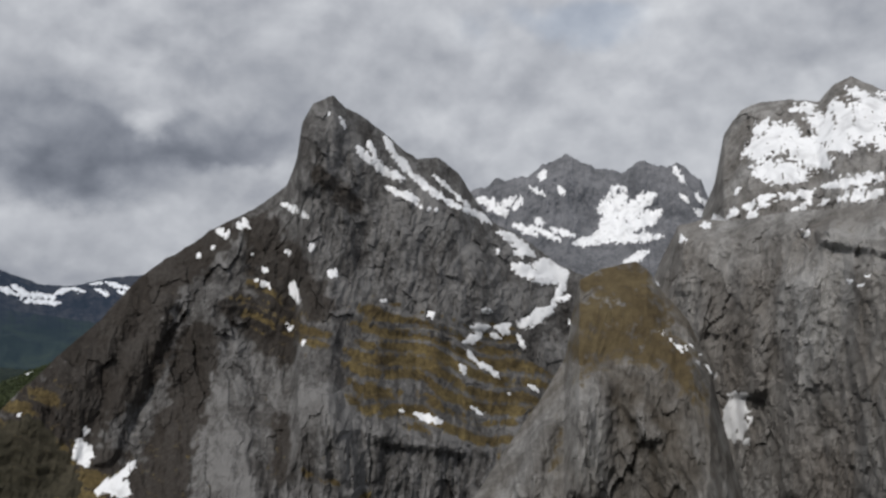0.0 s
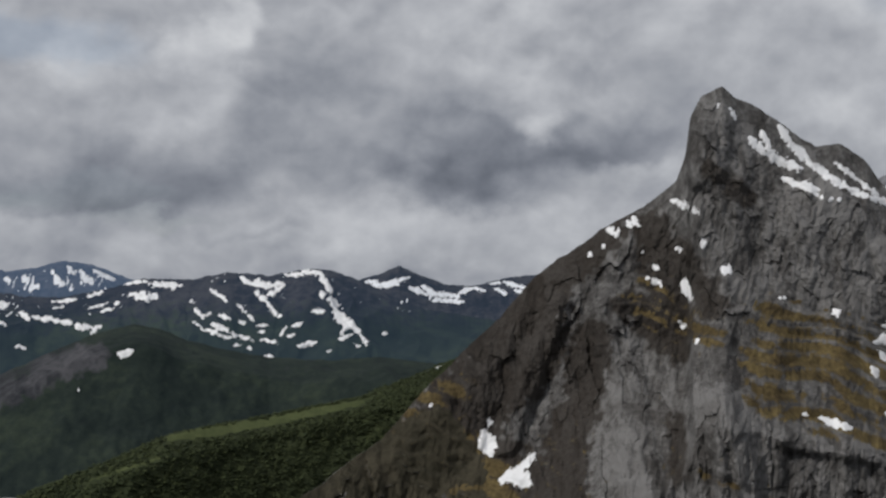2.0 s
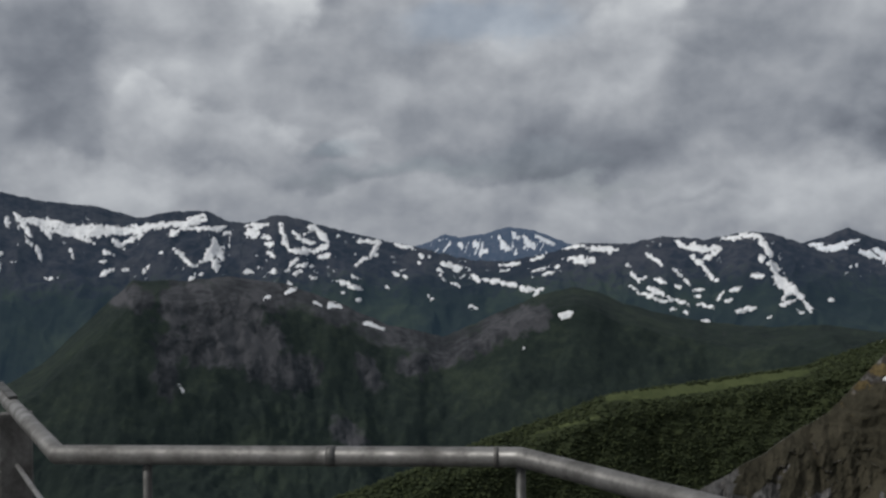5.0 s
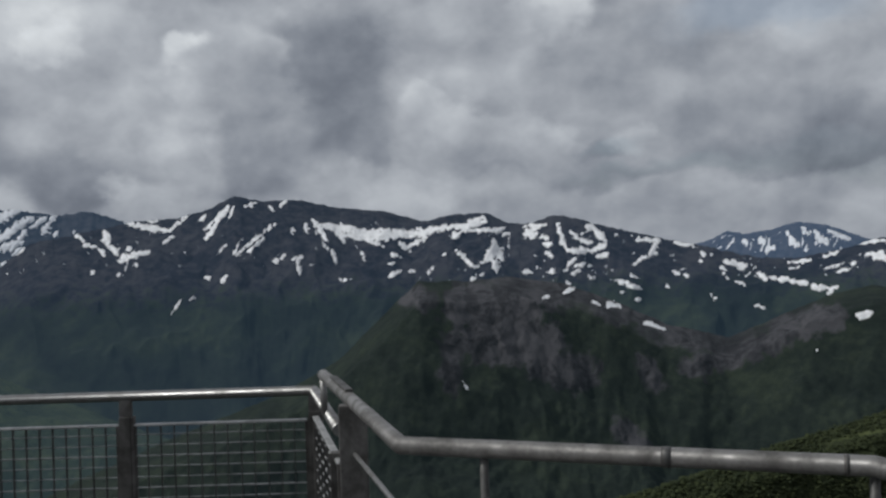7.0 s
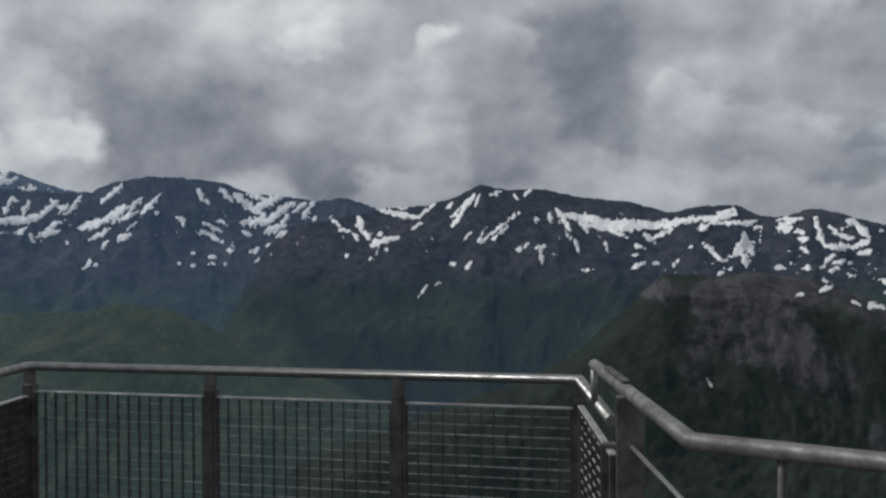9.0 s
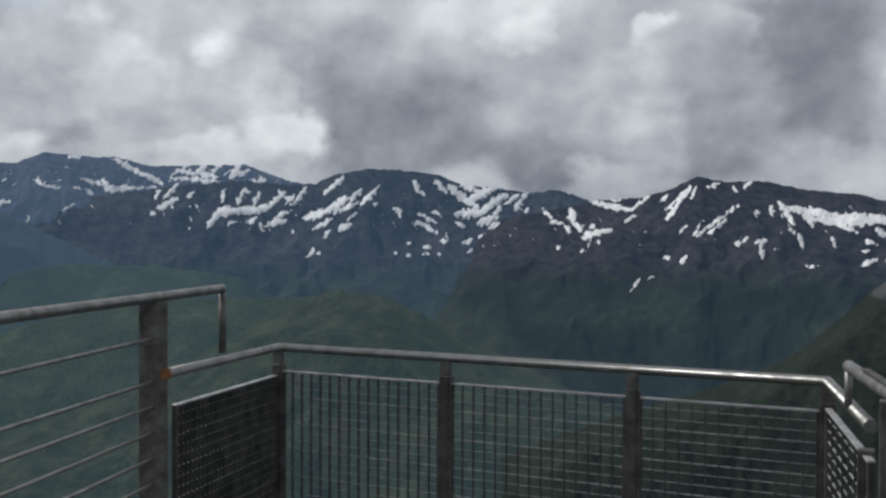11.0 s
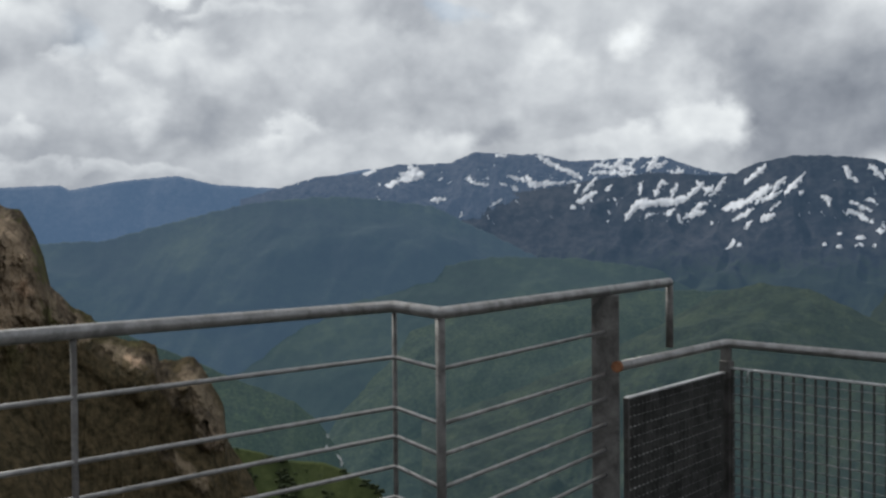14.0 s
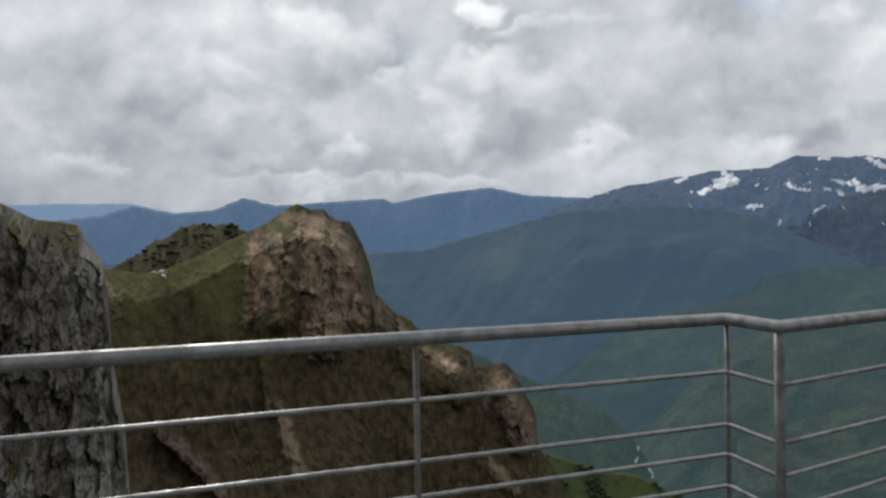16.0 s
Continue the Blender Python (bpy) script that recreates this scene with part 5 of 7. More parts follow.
def slabs(x, y, seed, tilt=1.2):
    """Rock slabs: irregular cells, each with its own depth and tilt; also a tone for each."""
    ix, iy = np.floor(x).astype(np.int64), np.floor(y).astype(np.int64)
    best = np.full(x.shape, 9.0)
    depth, tone = np.zeros(x.shape), np.zeros(x.shape)
    for dx in (-1, 0, 1):
        for dy in (-1, 0, 1):
            cx, cy = ix + dx, iy + dy
            o = np.zeros_like(cx)
            px = cx + 0.5 + 0.45 * lattice(cx, cy, o, seed) - x
            py = cy + 0.5 + 0.45 * lattice(cx, cy, o + 1, seed) - y
            d = np.hypot(px, py)
            near = d < best
            best = np.where(near, d, best)
            t = lattice(cx, cy, o + 2, seed)
            here = t * 0.5 + tilt * (px * lattice(cx, cy, o + 3, seed) + py * lattice(cx, cy, o + 4, seed))
            depth, tone = np.where(near, here, depth), np.where(near, t, tone)
    return depth, tone


def fractal(x, y, z, octaves, seed, ridged=False, gain=0.52):
    total, amp, size = 0, 1.0, 0.0
    for k in range(octaves):
        n = value_noise(x, y, z, seed + 17 * k)
        total = total + amp * ((1 - 2 * np.abs(n)) if ridged else n)
        size += amp
        x, y, z, amp = x * 2.03 + 5.1, y * 2.03 + 1.7, z * 2.03 + 9.2, amp * gain
    return total / size


def strokes(az, el, rows, soft=0.7, warp=0.16, freq=1.6, seed=3, taper=0.0):
    """Signed reach in degrees inside a set of ragged strokes."""
    zero = np.zeros_like(az)
    a = az + warp * fractal(az * freq, el * freq, zero, 3, seed)
    e = el + warp * fractal(az * freq + 40, el * freq, zero, 3, seed + 5)
    rag = 1 + soft * fractal(az * freq * 1.6, el * freq * 1.6, zero + 7, 3, seed + 9)
    best = np.full_like(az, -9.0)
    for a0, e0, a1, e1, w in rows:
        dx, dy = a1 - a0, e1 - e0
        t = np.clip(((a - a0) * dx + (e - e0) * dy) / (dx * dx + dy * dy + 1e-9), 0, 1)
        best = np.maximum(best, w * rag * (1 - taper * (2 * t - 1) ** 2) - np.hypot(a - a0 - t * dx, e - e0 - t * dy))
    return best


def sheet(name, co, faces, mat, smooth=True):
    me = bpy.data.meshes.new(name)
    me.vertices.add(len(co))
    me.vertices.foreach_set("co", co.astype(np.float32).ravel())
    n = faces.shape[1]
    me.loops.add(faces.size)
    me.loops.foreach_set("vertex_index", faces.astype(np.int32).ravel())
    me.polygons.add(len(faces))
    me.polygons.foreach_set("loop_start", np.arange(0, faces.size, n, dtype=np.int32))
    me.polygons.foreach_set("use_smooth", np.full(len(faces), smooth))
    me.materials.append(mat)
    me.update()
    me.validate()
    return me


def snow_sheet(co, field, tris, normal, lift):
    """The part of a triangle sheet where field > 0, cut along its edge and lifted off the ground."""
    pos = field > 0
    count = pos[tris].sum(1)
    keys, ends = [], []
    n = len(co)
    new_tris = [tris[count == 3]]

    def cut(a, b):
        lo, hi = np.minimum(a, b), np.maximum(a, b)
        return n + lo * n + hi

    for k in range(3):
        a, b, c = tris[:, k], tris[:, (k + 1) % 3], tris[:, (k + 2) % 3]
        s = (count == 1) & pos[a]
        new_tris.append(np.stack([a[s], cut(a[s], b[s]), cut(a[s], c[s])], 1))
        s = (count == 2) & ~pos[a]
        ab, ac = cut(a[s], b[s]), cut(a[s], c[s])
        new_tris.append(np.stack([ab, b[s], c[s]], 1))
        new_tris.append(np.stack([ab, c[s], ac], 1))
    t = np.concatenate(new_tris)
    if not len(t):
        return None, None
    ids, inv = np.unique(t, return_inverse=True)
    inv = inv.reshape(t.shape)
    p = np.empty((len(ids), 3))
    old = ids < n
    th = 0.3 * lift + lift * np.clip(field[ids[old]] * 8, 0, 1)
    p[old] = co[ids[old]] + normal[ids[old]] * th[:, None]
    e = ids[~old] - n
    a, b = e // n, e % n
    w = (field[a] / (field[a] - field[b]))[:, None]
    p[~old] = co[a] * (1 - w) + co[b] * w + (normal[a] * (1 - w) + normal[b] * w) * 0.3 * lift
    return p, inv


def curve_at(x, rows, col):
    """Soft interpolation along a crest list."""
    xs, ys = np.array([r[0] for r in rows]), np.array([r[col] for r in rows], float)
    return np.interp(x, xs, ys)


def rays(a, e, crest, freq, seed, octaves=3, gain=0.5):
    """Ribs that run down and outwards from each summit of a crest: ridged, 1 on a rib, below 0 in a gully."""
    el = [math.degrees(math.atan2(h, d)) for _, d, h in crest]
    tops = [(crest[i][0], el[i]) for i in range(1, len(crest) - 1) if el[i] >= el[i - 1] and el[i] > el[i + 1]]
    best, out = np.full(a.shape, 1e9), np.zeros(a.shape)
    for k, (a0, e0) in enumerate(tops):
        away = np.abs(a + 0.5 * value_noise(a * 0.7, e * 0.7, a * 0, seed) - a0)
        near = away < best
        best = np.where(near, away, best)
        fall = np.maximum(e0 + 0.9 - e, 0.15)
        turn = np.arctan2(a - a0, fall)
        n = fractal(turn * freq + 0.25 * value_noise(a * 1.1, e * 1.1, a * 0, seed + 1), np.hypot(a - a0, fall) * 0.3 + k * 9.7, a * 0, octaves, seed + 2, True, gain)
        out = np.where(near, n, out)
    return out


LAND = {}


def mountain(name, crest, base, length, profile, size, mat, label, ribs=(30, 0.02), rough=12, jag=2.0, back=300, cover=None,
             snow=(), snow_mat=None, speckle=None, lift=1.2, seed=1, kind="", category="mountain", sway=0.05, ridge_len=1.0, down=0.16, bulges=(), sheets=(), strata=0.0, facet=False, dense=1.12, second=0.5, banded=0.0, stained=(), fan=0.5, finger=0.06, spurs=0.0, pale=0.0, calm=None, flutes=0.0, comb=0.12, skew=0.0, grain=1.0, radiant=0.0, broken=0.0, chip=None, ledges=0.0, teeth_at=None, drawn_snow=False):
    """A ridge seen broadside: its crest, a front slope that follows the profile down to the base, a plain back slope."""
    nu, nv = size
    nb = 9
    az = np.linspace(crest[0][0], crest[-1][0], nu)
    far, top = curve_at(az, crest, 1), curve_at(az, crest, 2)
    o = np.zeros_like(az)
    arc = np.radians(az) * far.mean()
    notch = jag * fractal(arc / 60 * ridge_len, o, o, 5, seed + 3, True) + 0.4 * jag * fractal(arc / 12, o, o, 3, seed + 4)
    if teeth_at:
        notch = notch * np.interp(az, [q[0] for q in teeth_at], [q[1] for q in teeth_at])
    ps, pd = np.array([p[0] for p in profile]), np.array([p[1] for p in profile])
    step = np.hypot(np.diff(ps) * length, np.diff(pd) * abs(top.max() - base))
    run = np.concatenate([[0], np.cumsum(step)])
    run /= run[-1]
    v = np.linspace(0, 1, nv) ** dense
    A, V = np.meshgrid(az, v, indexing="ij")
    arcs = np.radians(A) * far.mean()
    env = np.clip(V * 14, 0, 1) ** 0.8
    Vw = np.clip(V + env * sway * fractal(arcs / 110, V * 3, V * 0, 4, seed + 30), 0, 1)
    s, d = np.interp(Vw, run, ps), np.interp(Vw, run, pd)
    drop = (top - base)[:, None] * d
    z = top[:, None] - drop + notch[:, None] * np.exp(-V * 16)
    r = far[:, None] - length * s
    amp, fr = ribs
    hard = 1.0
    if calm:
        hard = 1 - 0.85 * np.clip(calm(A.ravel(), np.degrees(np.arctan2(z, r)).ravel()).reshape(A.shape), 0, 1)
    grow = env * (0.35 + 0.65 * np.clip(V * 2, 0, 1))
    bend_ = arcs * fr + 0.6 * value_noise(arcs * fr * 0.45, z * fr * 0.45, z * 0, seed + 2)
    bend_ = bend_ + fan * fr * drop * value_noise(arcs * fr * 0.3, z * 0 + 0.5, z * 0, seed + 60)
    gully = fractal(bend_, z * fr * down, z * 0 + seed, 4, seed + 7, True)
    r = r - amp * grow * gully
    r = r - second * amp * grow * fractal(bend_ * 2.7, z * fr * down * 4, z * 0 + 8, 4, seed + 9, True, 0.58)
    if flutes:
        pleat = fractal(bend_ * 6, z * fr * 2.4, z * 0 + 14, 4, seed + 90, True, 0.6)
        r = r - flutes * env * hard * pleat * (0.6 + 0.5 * value_noise(arcs * fr * 2, z * fr * 2, z * 0, seed + 91))
    r = r - rough * hard * env * fractal(arcs * fr * 5, z * fr * 3.2, z * 0 + 3, 5, seed + 11, False, 0.6)
    z = z + 0.3 * rough * env * fractal(arcs * fr * 3, z * fr * 4, z * 0 + 5, 3, seed + 13)
    if spurs:
        way = length * s
        curl = arcs * fr + skew * way * fr + fan * fr * way * value_noise(arcs * fr * 0.3, z * 0 + 0.5, z * 0, seed + 60) + 0.35 * value_noise(arcs * fr, way * fr, z * 0, seed + 61)
        gully = fractal(curl, way * fr * 0.22, z * 0 + seed, 5, seed + 62, True, 0.45)
        px, py = np.sin(np.radians(A)) * r * 0.0024 * grain, np.cos(np.radians(A)) * r * 0.0024 * grain
        qx = px + 0.35 * fractal(px * 0.8, py * 0.8, z * 0, 3, seed + 64)
        qy = py + 0.35 * fractal(px * 0.8 + 30, py * 0.8, z * 0, 3, seed + 65)
        gully = (0.22 if skew else 0.35) * gully + (0.8 if skew else 0.55) * fractal(qx, qy, z * 0 + 2, 3 if radiant else 5, seed + 66, True, 0.42)
        if radiant:
            gully = 0.6 * gully + 0.7 * rays(A, np.degrees(np.arctan2(z, r)), crest, 2.4, seed + 67, 2, 0.4)
        mid = np.clip(V * 7, 0, 1) * (0.45 + 0.55 * np.clip(V * 2.5, 0, 1))
        if radiant:
            mid = mid * (1 - 0.7 * np.clip((V - 0.25) / 0.35, 0, 1))
        z = z + spurs * mid * gully + (0.04 if radiant or skew else 0.22) * spurs * mid * fractal(arcs * fr * 6, way * fr * 6, z * 0, 4, seed + 63)
    bed = (z - 0.3 * arcs) * fr * 2.2 + 0.5 * value_noise(arcs * fr * 0.8, z * fr * 0.8, z * 0, seed + 40)
    tone = np.zeros_like(z)
    if strata:
        sx = arcs * fr * 2.6 + 0.35 * fractal(arcs * fr * 3, z * fr * 3, z * 0, 3, seed + 50)
        sy = z * fr * 1.3 + 0.35 * fractal(arcs * fr * 3 + 9, z * fr * 3, z * 0, 3, seed + 51)
        d1, t1 = slabs(sx, sy, seed + 52)
        d2, t2 = slabs(sx * 2.9, sy * 2.6, seed + 53)
        d3, t3 = slabs(sx * 7.5, sy * 6, seed + 54)
        r = r - strata * hard * env * (1.7 * d1 + 0.6 * d2 + 0.2 * d3)
        tone = 0.5 * t1 + 0.35 * t2 + 0.25 * t3 - 0.5 * pale
    if chip:
        deep, block = chip
        bx, bz = arcs / block + 0.4 * value_noise(arcs / block / 2, z / block / 2, z * 0, seed + 119), z / block * 0.75
        n1 = fractal(bx, bz, r / block * 0.6, 5, seed + 120, True, 0.6)
        n2 = fractal(bx * 0.8 + 3, bz * 0.5, z * 0 + 6, 4, seed + 121, False, 0.62)
        r = r - deep * env * (0.35 + 0.65 * hard) * (0.75 * n1 + 0.8 * n2)
        z = z + 0.25 * deep * env * n2
    if ledges:
        tread = bed * 12 / (2 * math.pi) + 0.5 * value_noise(arcs * fr * 3, z * fr * 3, z * 0, seed + 130)
        part_t = tread - np.floor(tread)
        r = r - ledges * env * (1 - hard) * np.where(part_t < 0.75, part_t / 0.75, (1 - part_t) / 0.25)
    push = np.zeros_like(z)
    if len(bulges):
        sight = np.degrees(np.arctan2(z, r))
        wob = 0.25 * fractal(A * 1.5, sight * 1.1, z * 0, 3, seed + 21)
        for a0, e0, a1, e1, w, depth in bulges:
            dx, dy = a1 - a0, e1 - e0
            t = np.clip(((A - a0) * dx + (sight - e0) * dy) / (dx * dx + dy * dy + 1e-9), 0, 1)
            q = np.clip(1.3 * (1 - np.hypot(A + wob - a0 - t * dx, sight - e0 - t * dy) / (w * 1.25)), 0, 1)
            push = push + depth * env * q * q * (3 - 2 * q)
    r = r - push
    tone = tone + pale * 1.7 * np.clip(push / 22, -0.4, 1)
    sb = np.linspace(0, 1, nb + 1)[1:]
    rb = far[:, None] + back * sb
    zb = (top + notch * 0)[:, None] + notch[:, None] * np.exp(-sb * 8) - (top - base)[:, None] * sb ** 1.1 + (8 * fractal(rb / 60, arc[:, None] / 60 + rb * 0, rb * 0, 3, seed) * sb)
    R = np.concatenate([rb[:, ::-1], r], 1)
    Z = np.concatenate([zb[:, ::-1], z], 1)
    nn = R.shape[1]
    AA = np.radians(np.repeat(az[:, None], nn, 1))
    co = np.stack([-np.sin(AA) * R, np.cos(AA) * R, Z], -1)
    du, dv = np.gradient(co, axis=0), np.gradient(co, axis=1)
    nor = np.cross(du, dv)
    nor /= np.linalg.norm(nor, axis=-1, keepdims=True) + 1e-9
    toward = -co.copy()
    toward[..., 2] = np.abs(toward[..., 2]) + 50
    flip = np.sign((nor * toward).sum(-1, keepdims=True))
    nor = nor * np.where(flip == 0, 1, flip)
    co, nor = co.reshape(-1, 3), nor.reshape(-1, 3)
    idx = np.arange(nu * nn).reshape(nu, nn)
    quads = np.stack([idx[:-1, :-1], idx[1:, :-1], idx[1:, 1:], idx[:-1, 1:]], -1).reshape(-1, 4)
    me = sheet(name, co, quads, mat, not facet)
    el = np.degrees(np.arctan2(co[:, 2], np.hypot(co[:, 0], co[:, 1])))
    bear = np.repeat(az, nn)
    front = np.tile(np.arange(nn) >= nb, nu)
    att = me.attributes.new("cover", "FLOAT", "POINT")
    cov = cover(bear, el, nor[:, 2], co) if cover else np.zeros(len(co))
    def whole(grid):
        return np.concatenate([np.zeros((nu, nb)), grid], 1).ravel()
    cov = cov - 0.5 * np.clip(whole(push) / 25, 0, 1) + banded * np.clip(cov * 2, 0, 1) * whole(np.sin(bed * 12))
    hollow = -whole(gully)
    att.data.foreach_set("value", np.clip(cov, 0, 1).astype(np.float32))
    extra = me.attributes.new("tone", "FLOAT", "POINT")
    extra.data.foreach_set("value", whole(tone).astype(np.float32))
    if len(stained):
        extra = me.attributes.new("stain", "FLOAT", "POINT")
        extra.data.foreach_set("value", np.clip(0.5 + strokes(bear, el, stained, 0.8, 0.5, 1.4, 63) / 0.45, 0, 1).astype(np.float32))
    ob = tagged(new(name, me), label, category, kind=kind)
    LAND[label] = LAND[name] = (co, nor, cov, bear, el, front)
    tris = np.concatenate([quads[:, [0, 1, 2]], quads[:, [0, 2, 3]]])
    shown = front | np.tile(np.arange(nn) >= nb - 2, nu)
    if len(snow) or speckle:
        fine = far.mean() > 900
        field = strokes(bear, el, snow, 1.1 if drawn_snow else 0.8, 0.16 if drawn_snow else 0.26 if fine else 0.35, 3.4 if drawn_snow else 1.8, seed=seed, taper=0.5 if drawn_snow else 0.0) if len(snow) else np.full(len(co), -9.0)
        if drawn_snow:
            field = field + 0.20 * fractal((bear + 0.35 * el) / 0.2, el / 0.28, bear * 0, 4, seed + 89, False, 0.75) + 0.008
        else:
            field = field + finger * np.clip(hollow, -1, 1)
        if fine and not drawn_snow:
            lean = 1.5 * value_noise(bear * 0.2, bear * 0, bear * 0, seed + 80)
            teeth = fractal((bear + lean * el) / 0.22, el / 0.6, bear * 0, 3, seed + 81, True, 0.65)
            raw = field
            field = np.minimum(field, 0.10) + comb * teeth - 0.02
            if radiant > 0.2:
                top_el = np.interp(bear, [c[0] for c in crest], [math.degrees(math.atan2(c[2], c[1])) for c in crest])
                thick = 0.25 * value_noise(bear * 0.45, el * 0.6, bear * 0, seed + 83) + radiant - 0.22 * np.abs(top_el - el - 0.9) - 0.8 * np.clip(1.5 - top_el, 0, 1) - 1.2 * np.clip(1 - np.minimum(bear - crest[0][0], crest[-1][0] - bear) / 5, 0, 1)
                streaks = rays(bear, el, crest, 6.0, seed + 84, 4, 0.6)
                field = (streaks - 0.95 + thick + 0.55 * np.clip(raw / 0.18 + 0.35, 0, 1)) * 0.2
        elif broken:
            field = np.minimum(field, 0.5) + broken * fractal((bear + 0.6 * el) / 0.55, el / 0.32, bear * 0, 4, seed + 85, False, 0.6) - 0.1 * broken
        if chip and not drawn_snow:
            across, along_ = el - 0.8 * bear, el + bear
            field = field - 0.03 + 0.5 * fractal(across / 0.30, along_ / 1.1, bear * 0, 4, seed + 87, False, 0.75) + 0.3 * fractal(bear / 0.25, el / 0.2, bear * 0, 3, seed + 88, False, 0.75)
        if speckle:
            field = np.maximum(field, speckle(bear, el, hollow, co))
        soft_co = co.reshape(nu, nn, 3)
        for axis in (0, 1, 0, 1):
            pad = np.concatenate([soft_co.take([0], axis), soft_co, soft_co.take([-1], axis)], axis)
            n_ = soft_co.shape[axis]
            soft_co = (pad.take(range(n_), axis) + pad.take(range(1, n_ + 1), axis) + pad.take(range(2, n_ + 2), axis)) / 3
        soft_co = soft_co.reshape(-1, 3)
        lay_patches(ob, soft_co, np.where(shown, field, -9.0), tris, nor * 0.4 - co / np.linalg.norm(co, axis=1, keepdims=True) * 0.7, lift, snow_mat or M_SNOW, "snow_patch", "patch of old white snow")
    for part_name, rows, part_mat, part_label in sheets:
        lay_patches(ob, co, np.where(shown, strokes(bear, el, rows, 0.6, 0.12, 2.0, seed=seed, taper=0.55), -9.0), tris, nor, 0.3, part_mat, part_name, part_label)
    return ob


def lay_patches(ob, co, field, tris, nor, lift, mat, name, label):
    """Lays the patches of one cover on a slope: the large ones as parts of their own, the crumbs together."""
    p, t = snow_sheet(co, field, tris, nor, lift)
    if p is None:
        return
    tag = np.arange(len(p))
    for _ in range(400):
        low = tag[t].min(1)
        nxt = tag.copy()
        for k in range(3):
            np.minimum.at(nxt, t[:, k], low)
        nxt = nxt[nxt]
        if (nxt == tag).all():
            break
        tag = nxt
    kind_of = tag[t[:, 0]]
    ids, counts = np.unique(kind_of, return_counts=True)
    large = set(ids[np.argsort(-counts)][:40][np.sort(counts)[::-1][:40] > 40].tolist())
    rest = ~np.isin(kind_of, list(large))
    for i in sorted(large):
        part_of(ob, p, t[kind_of == i], mat, name, label)
    if rest.any():
        o = part_of(ob, p, t[rest], mat, name.replace("_patch", "") + "_remnants", "many small scattered remnants of snow")
        tagged(o, kind="stuff")


def part_of(ob, p, t, mat, name, label):
    used, inv = np.unique(t, return_inverse=True)
    o = new(name, sheet(name, p[used], inv.reshape(t.shape), mat))
    o.parent = ob
    return tagged(o, label)


def flat_cover(limit, soft=0.2, extra=0.0):
    """Plants where the slope is gentle enough."""
    return lambda a, e, nz, co: (nz - limit) / soft + extra


def all_cover(a, e, nz, co):
    return np.ones(len(a))


def patches(rows, base=0.0, slope=0.0, limit=0.5, seed=60, width=0.4):
    def f(a, e, nz, co):
        m = strokes(a, e, rows, seed=seed, warp=0.3)
        return np.clip(0.5 + m / width, 0, 1) + base + slope * (nz - limit)
    return f


def spots(lo, hi, threshold, size, seed, slant=0.0, tall=2.0):
    """Scattered snow remnants between two angles of sight, mostly in the hollows."""
    def f(a, e, hollow, co):
        x = (a + (slant + 1.6 * value_noise(a * 0.14, a * 0, a * 0, seed + 7)) * e) / size
        n = fractal(x, e / size / tall, a * 0, 2, seed) + 0.3 * fractal(x * 0.35, e / size * 0.3, a * 0 + 4, 2, seed + 3) + 0.35 * hollow
        band = np.clip((e - lo) / 0.8, 0, 1) * np.clip((hi - e) / 0.5, 0, 1)
        return (n - threshold - 1.2 * (1 - band)) * size * 0.5
    return f


mountain("limestone_peak", PEAK, -560, 620, [(0, 0), (0.12, 0.30), (0.21, 0.38), (0.46, 0.53), (0.55, 0.80), (1, 1)], (620, 400), M_PEAK,
         "grey limestone mountain peak with brown turf ledges and snow gullies", (26, 0.012), 7, 5, 420, patches(GRASS_PEAK, -0.12, 0.9, 0.55, width=1.1),
         SNOW_PEAK, drawn_snow=True, lift=1.4, seed=2, bulges=BULGE_PEAK, strata=3.2, flutes=2.2, fan=0.12, second=0.4, chip=(9, 42), ledges=7, pale=0.25, banded=0.5, stained=FLANK, calm=lambda a, e: 0.5 + strokes(a, e, GRASS_PEAK, seed=60, warp=0.3) / 0.6, facet=True, sheets=[("scrub", SCRUB, M_SCRUB, "dark brown-green scrub on the lower flank")])
mountain("snowy_dome", DOME, -60, 360, [(0, 0), (0.15, 0.12), (0.5, 0.45), (1, 1)], (260, 190), M_CLIFF,
         "rounded grey limestone dome half covered with snow", (14, 0.03), 7, 3, 200, None, SNOW_DOME, drawn_snow=True, lift=1.0, broken=0.5, seed=4, strata=2.5, flutes=2, chip=(4.5, 26), facet=True)
mountain("limestone_cliff", CLIFF, -330, 150, [(0, 0), (0.18, 0.03), (0.3, 0.09), (0.42, 0.5), (0.55, 0.55), (1, 1)], (380, 340), M_CLIFF,
         "steep grey limestone cliff with a snow-filled gully", (15, 0.032), 3, 2, 150, patches([], -0.25, 1.2, 0.55), SNOW_CLIFF, drawn_snow=True, lift=0.5, seed=6, bulges=BULGE_CLIFF, strata=1.2, flutes=2.0, chip=(3.6, 15), pale=0.0, facet=True)
mountain("grassy_knoll", KNOLL, -330, 170, [(0, 0), (0.15, 0.05), (0.4, 0.17), (0.5, 0.42), (1, 1)], (340, 320), M_KNOLL,
         "pointed rock knoll with brown grass on its top", (13, 0.03), 3, 1.5, 120, patches(GRASS_KNOLL, -0.1, 0.5, 0.6, width=2.0), SNOW_KNOLL, lift=0.8, seed=8, bulges=BULGE_KNOLL, strata=1.4, flutes=1.4, fan=0.15, chip=(3.4, 15), calm=lambda a, e: 0.5 + strokes(a, e, GRASS_KNOLL, seed=60, warp=0.3) / 0.8, facet=True)
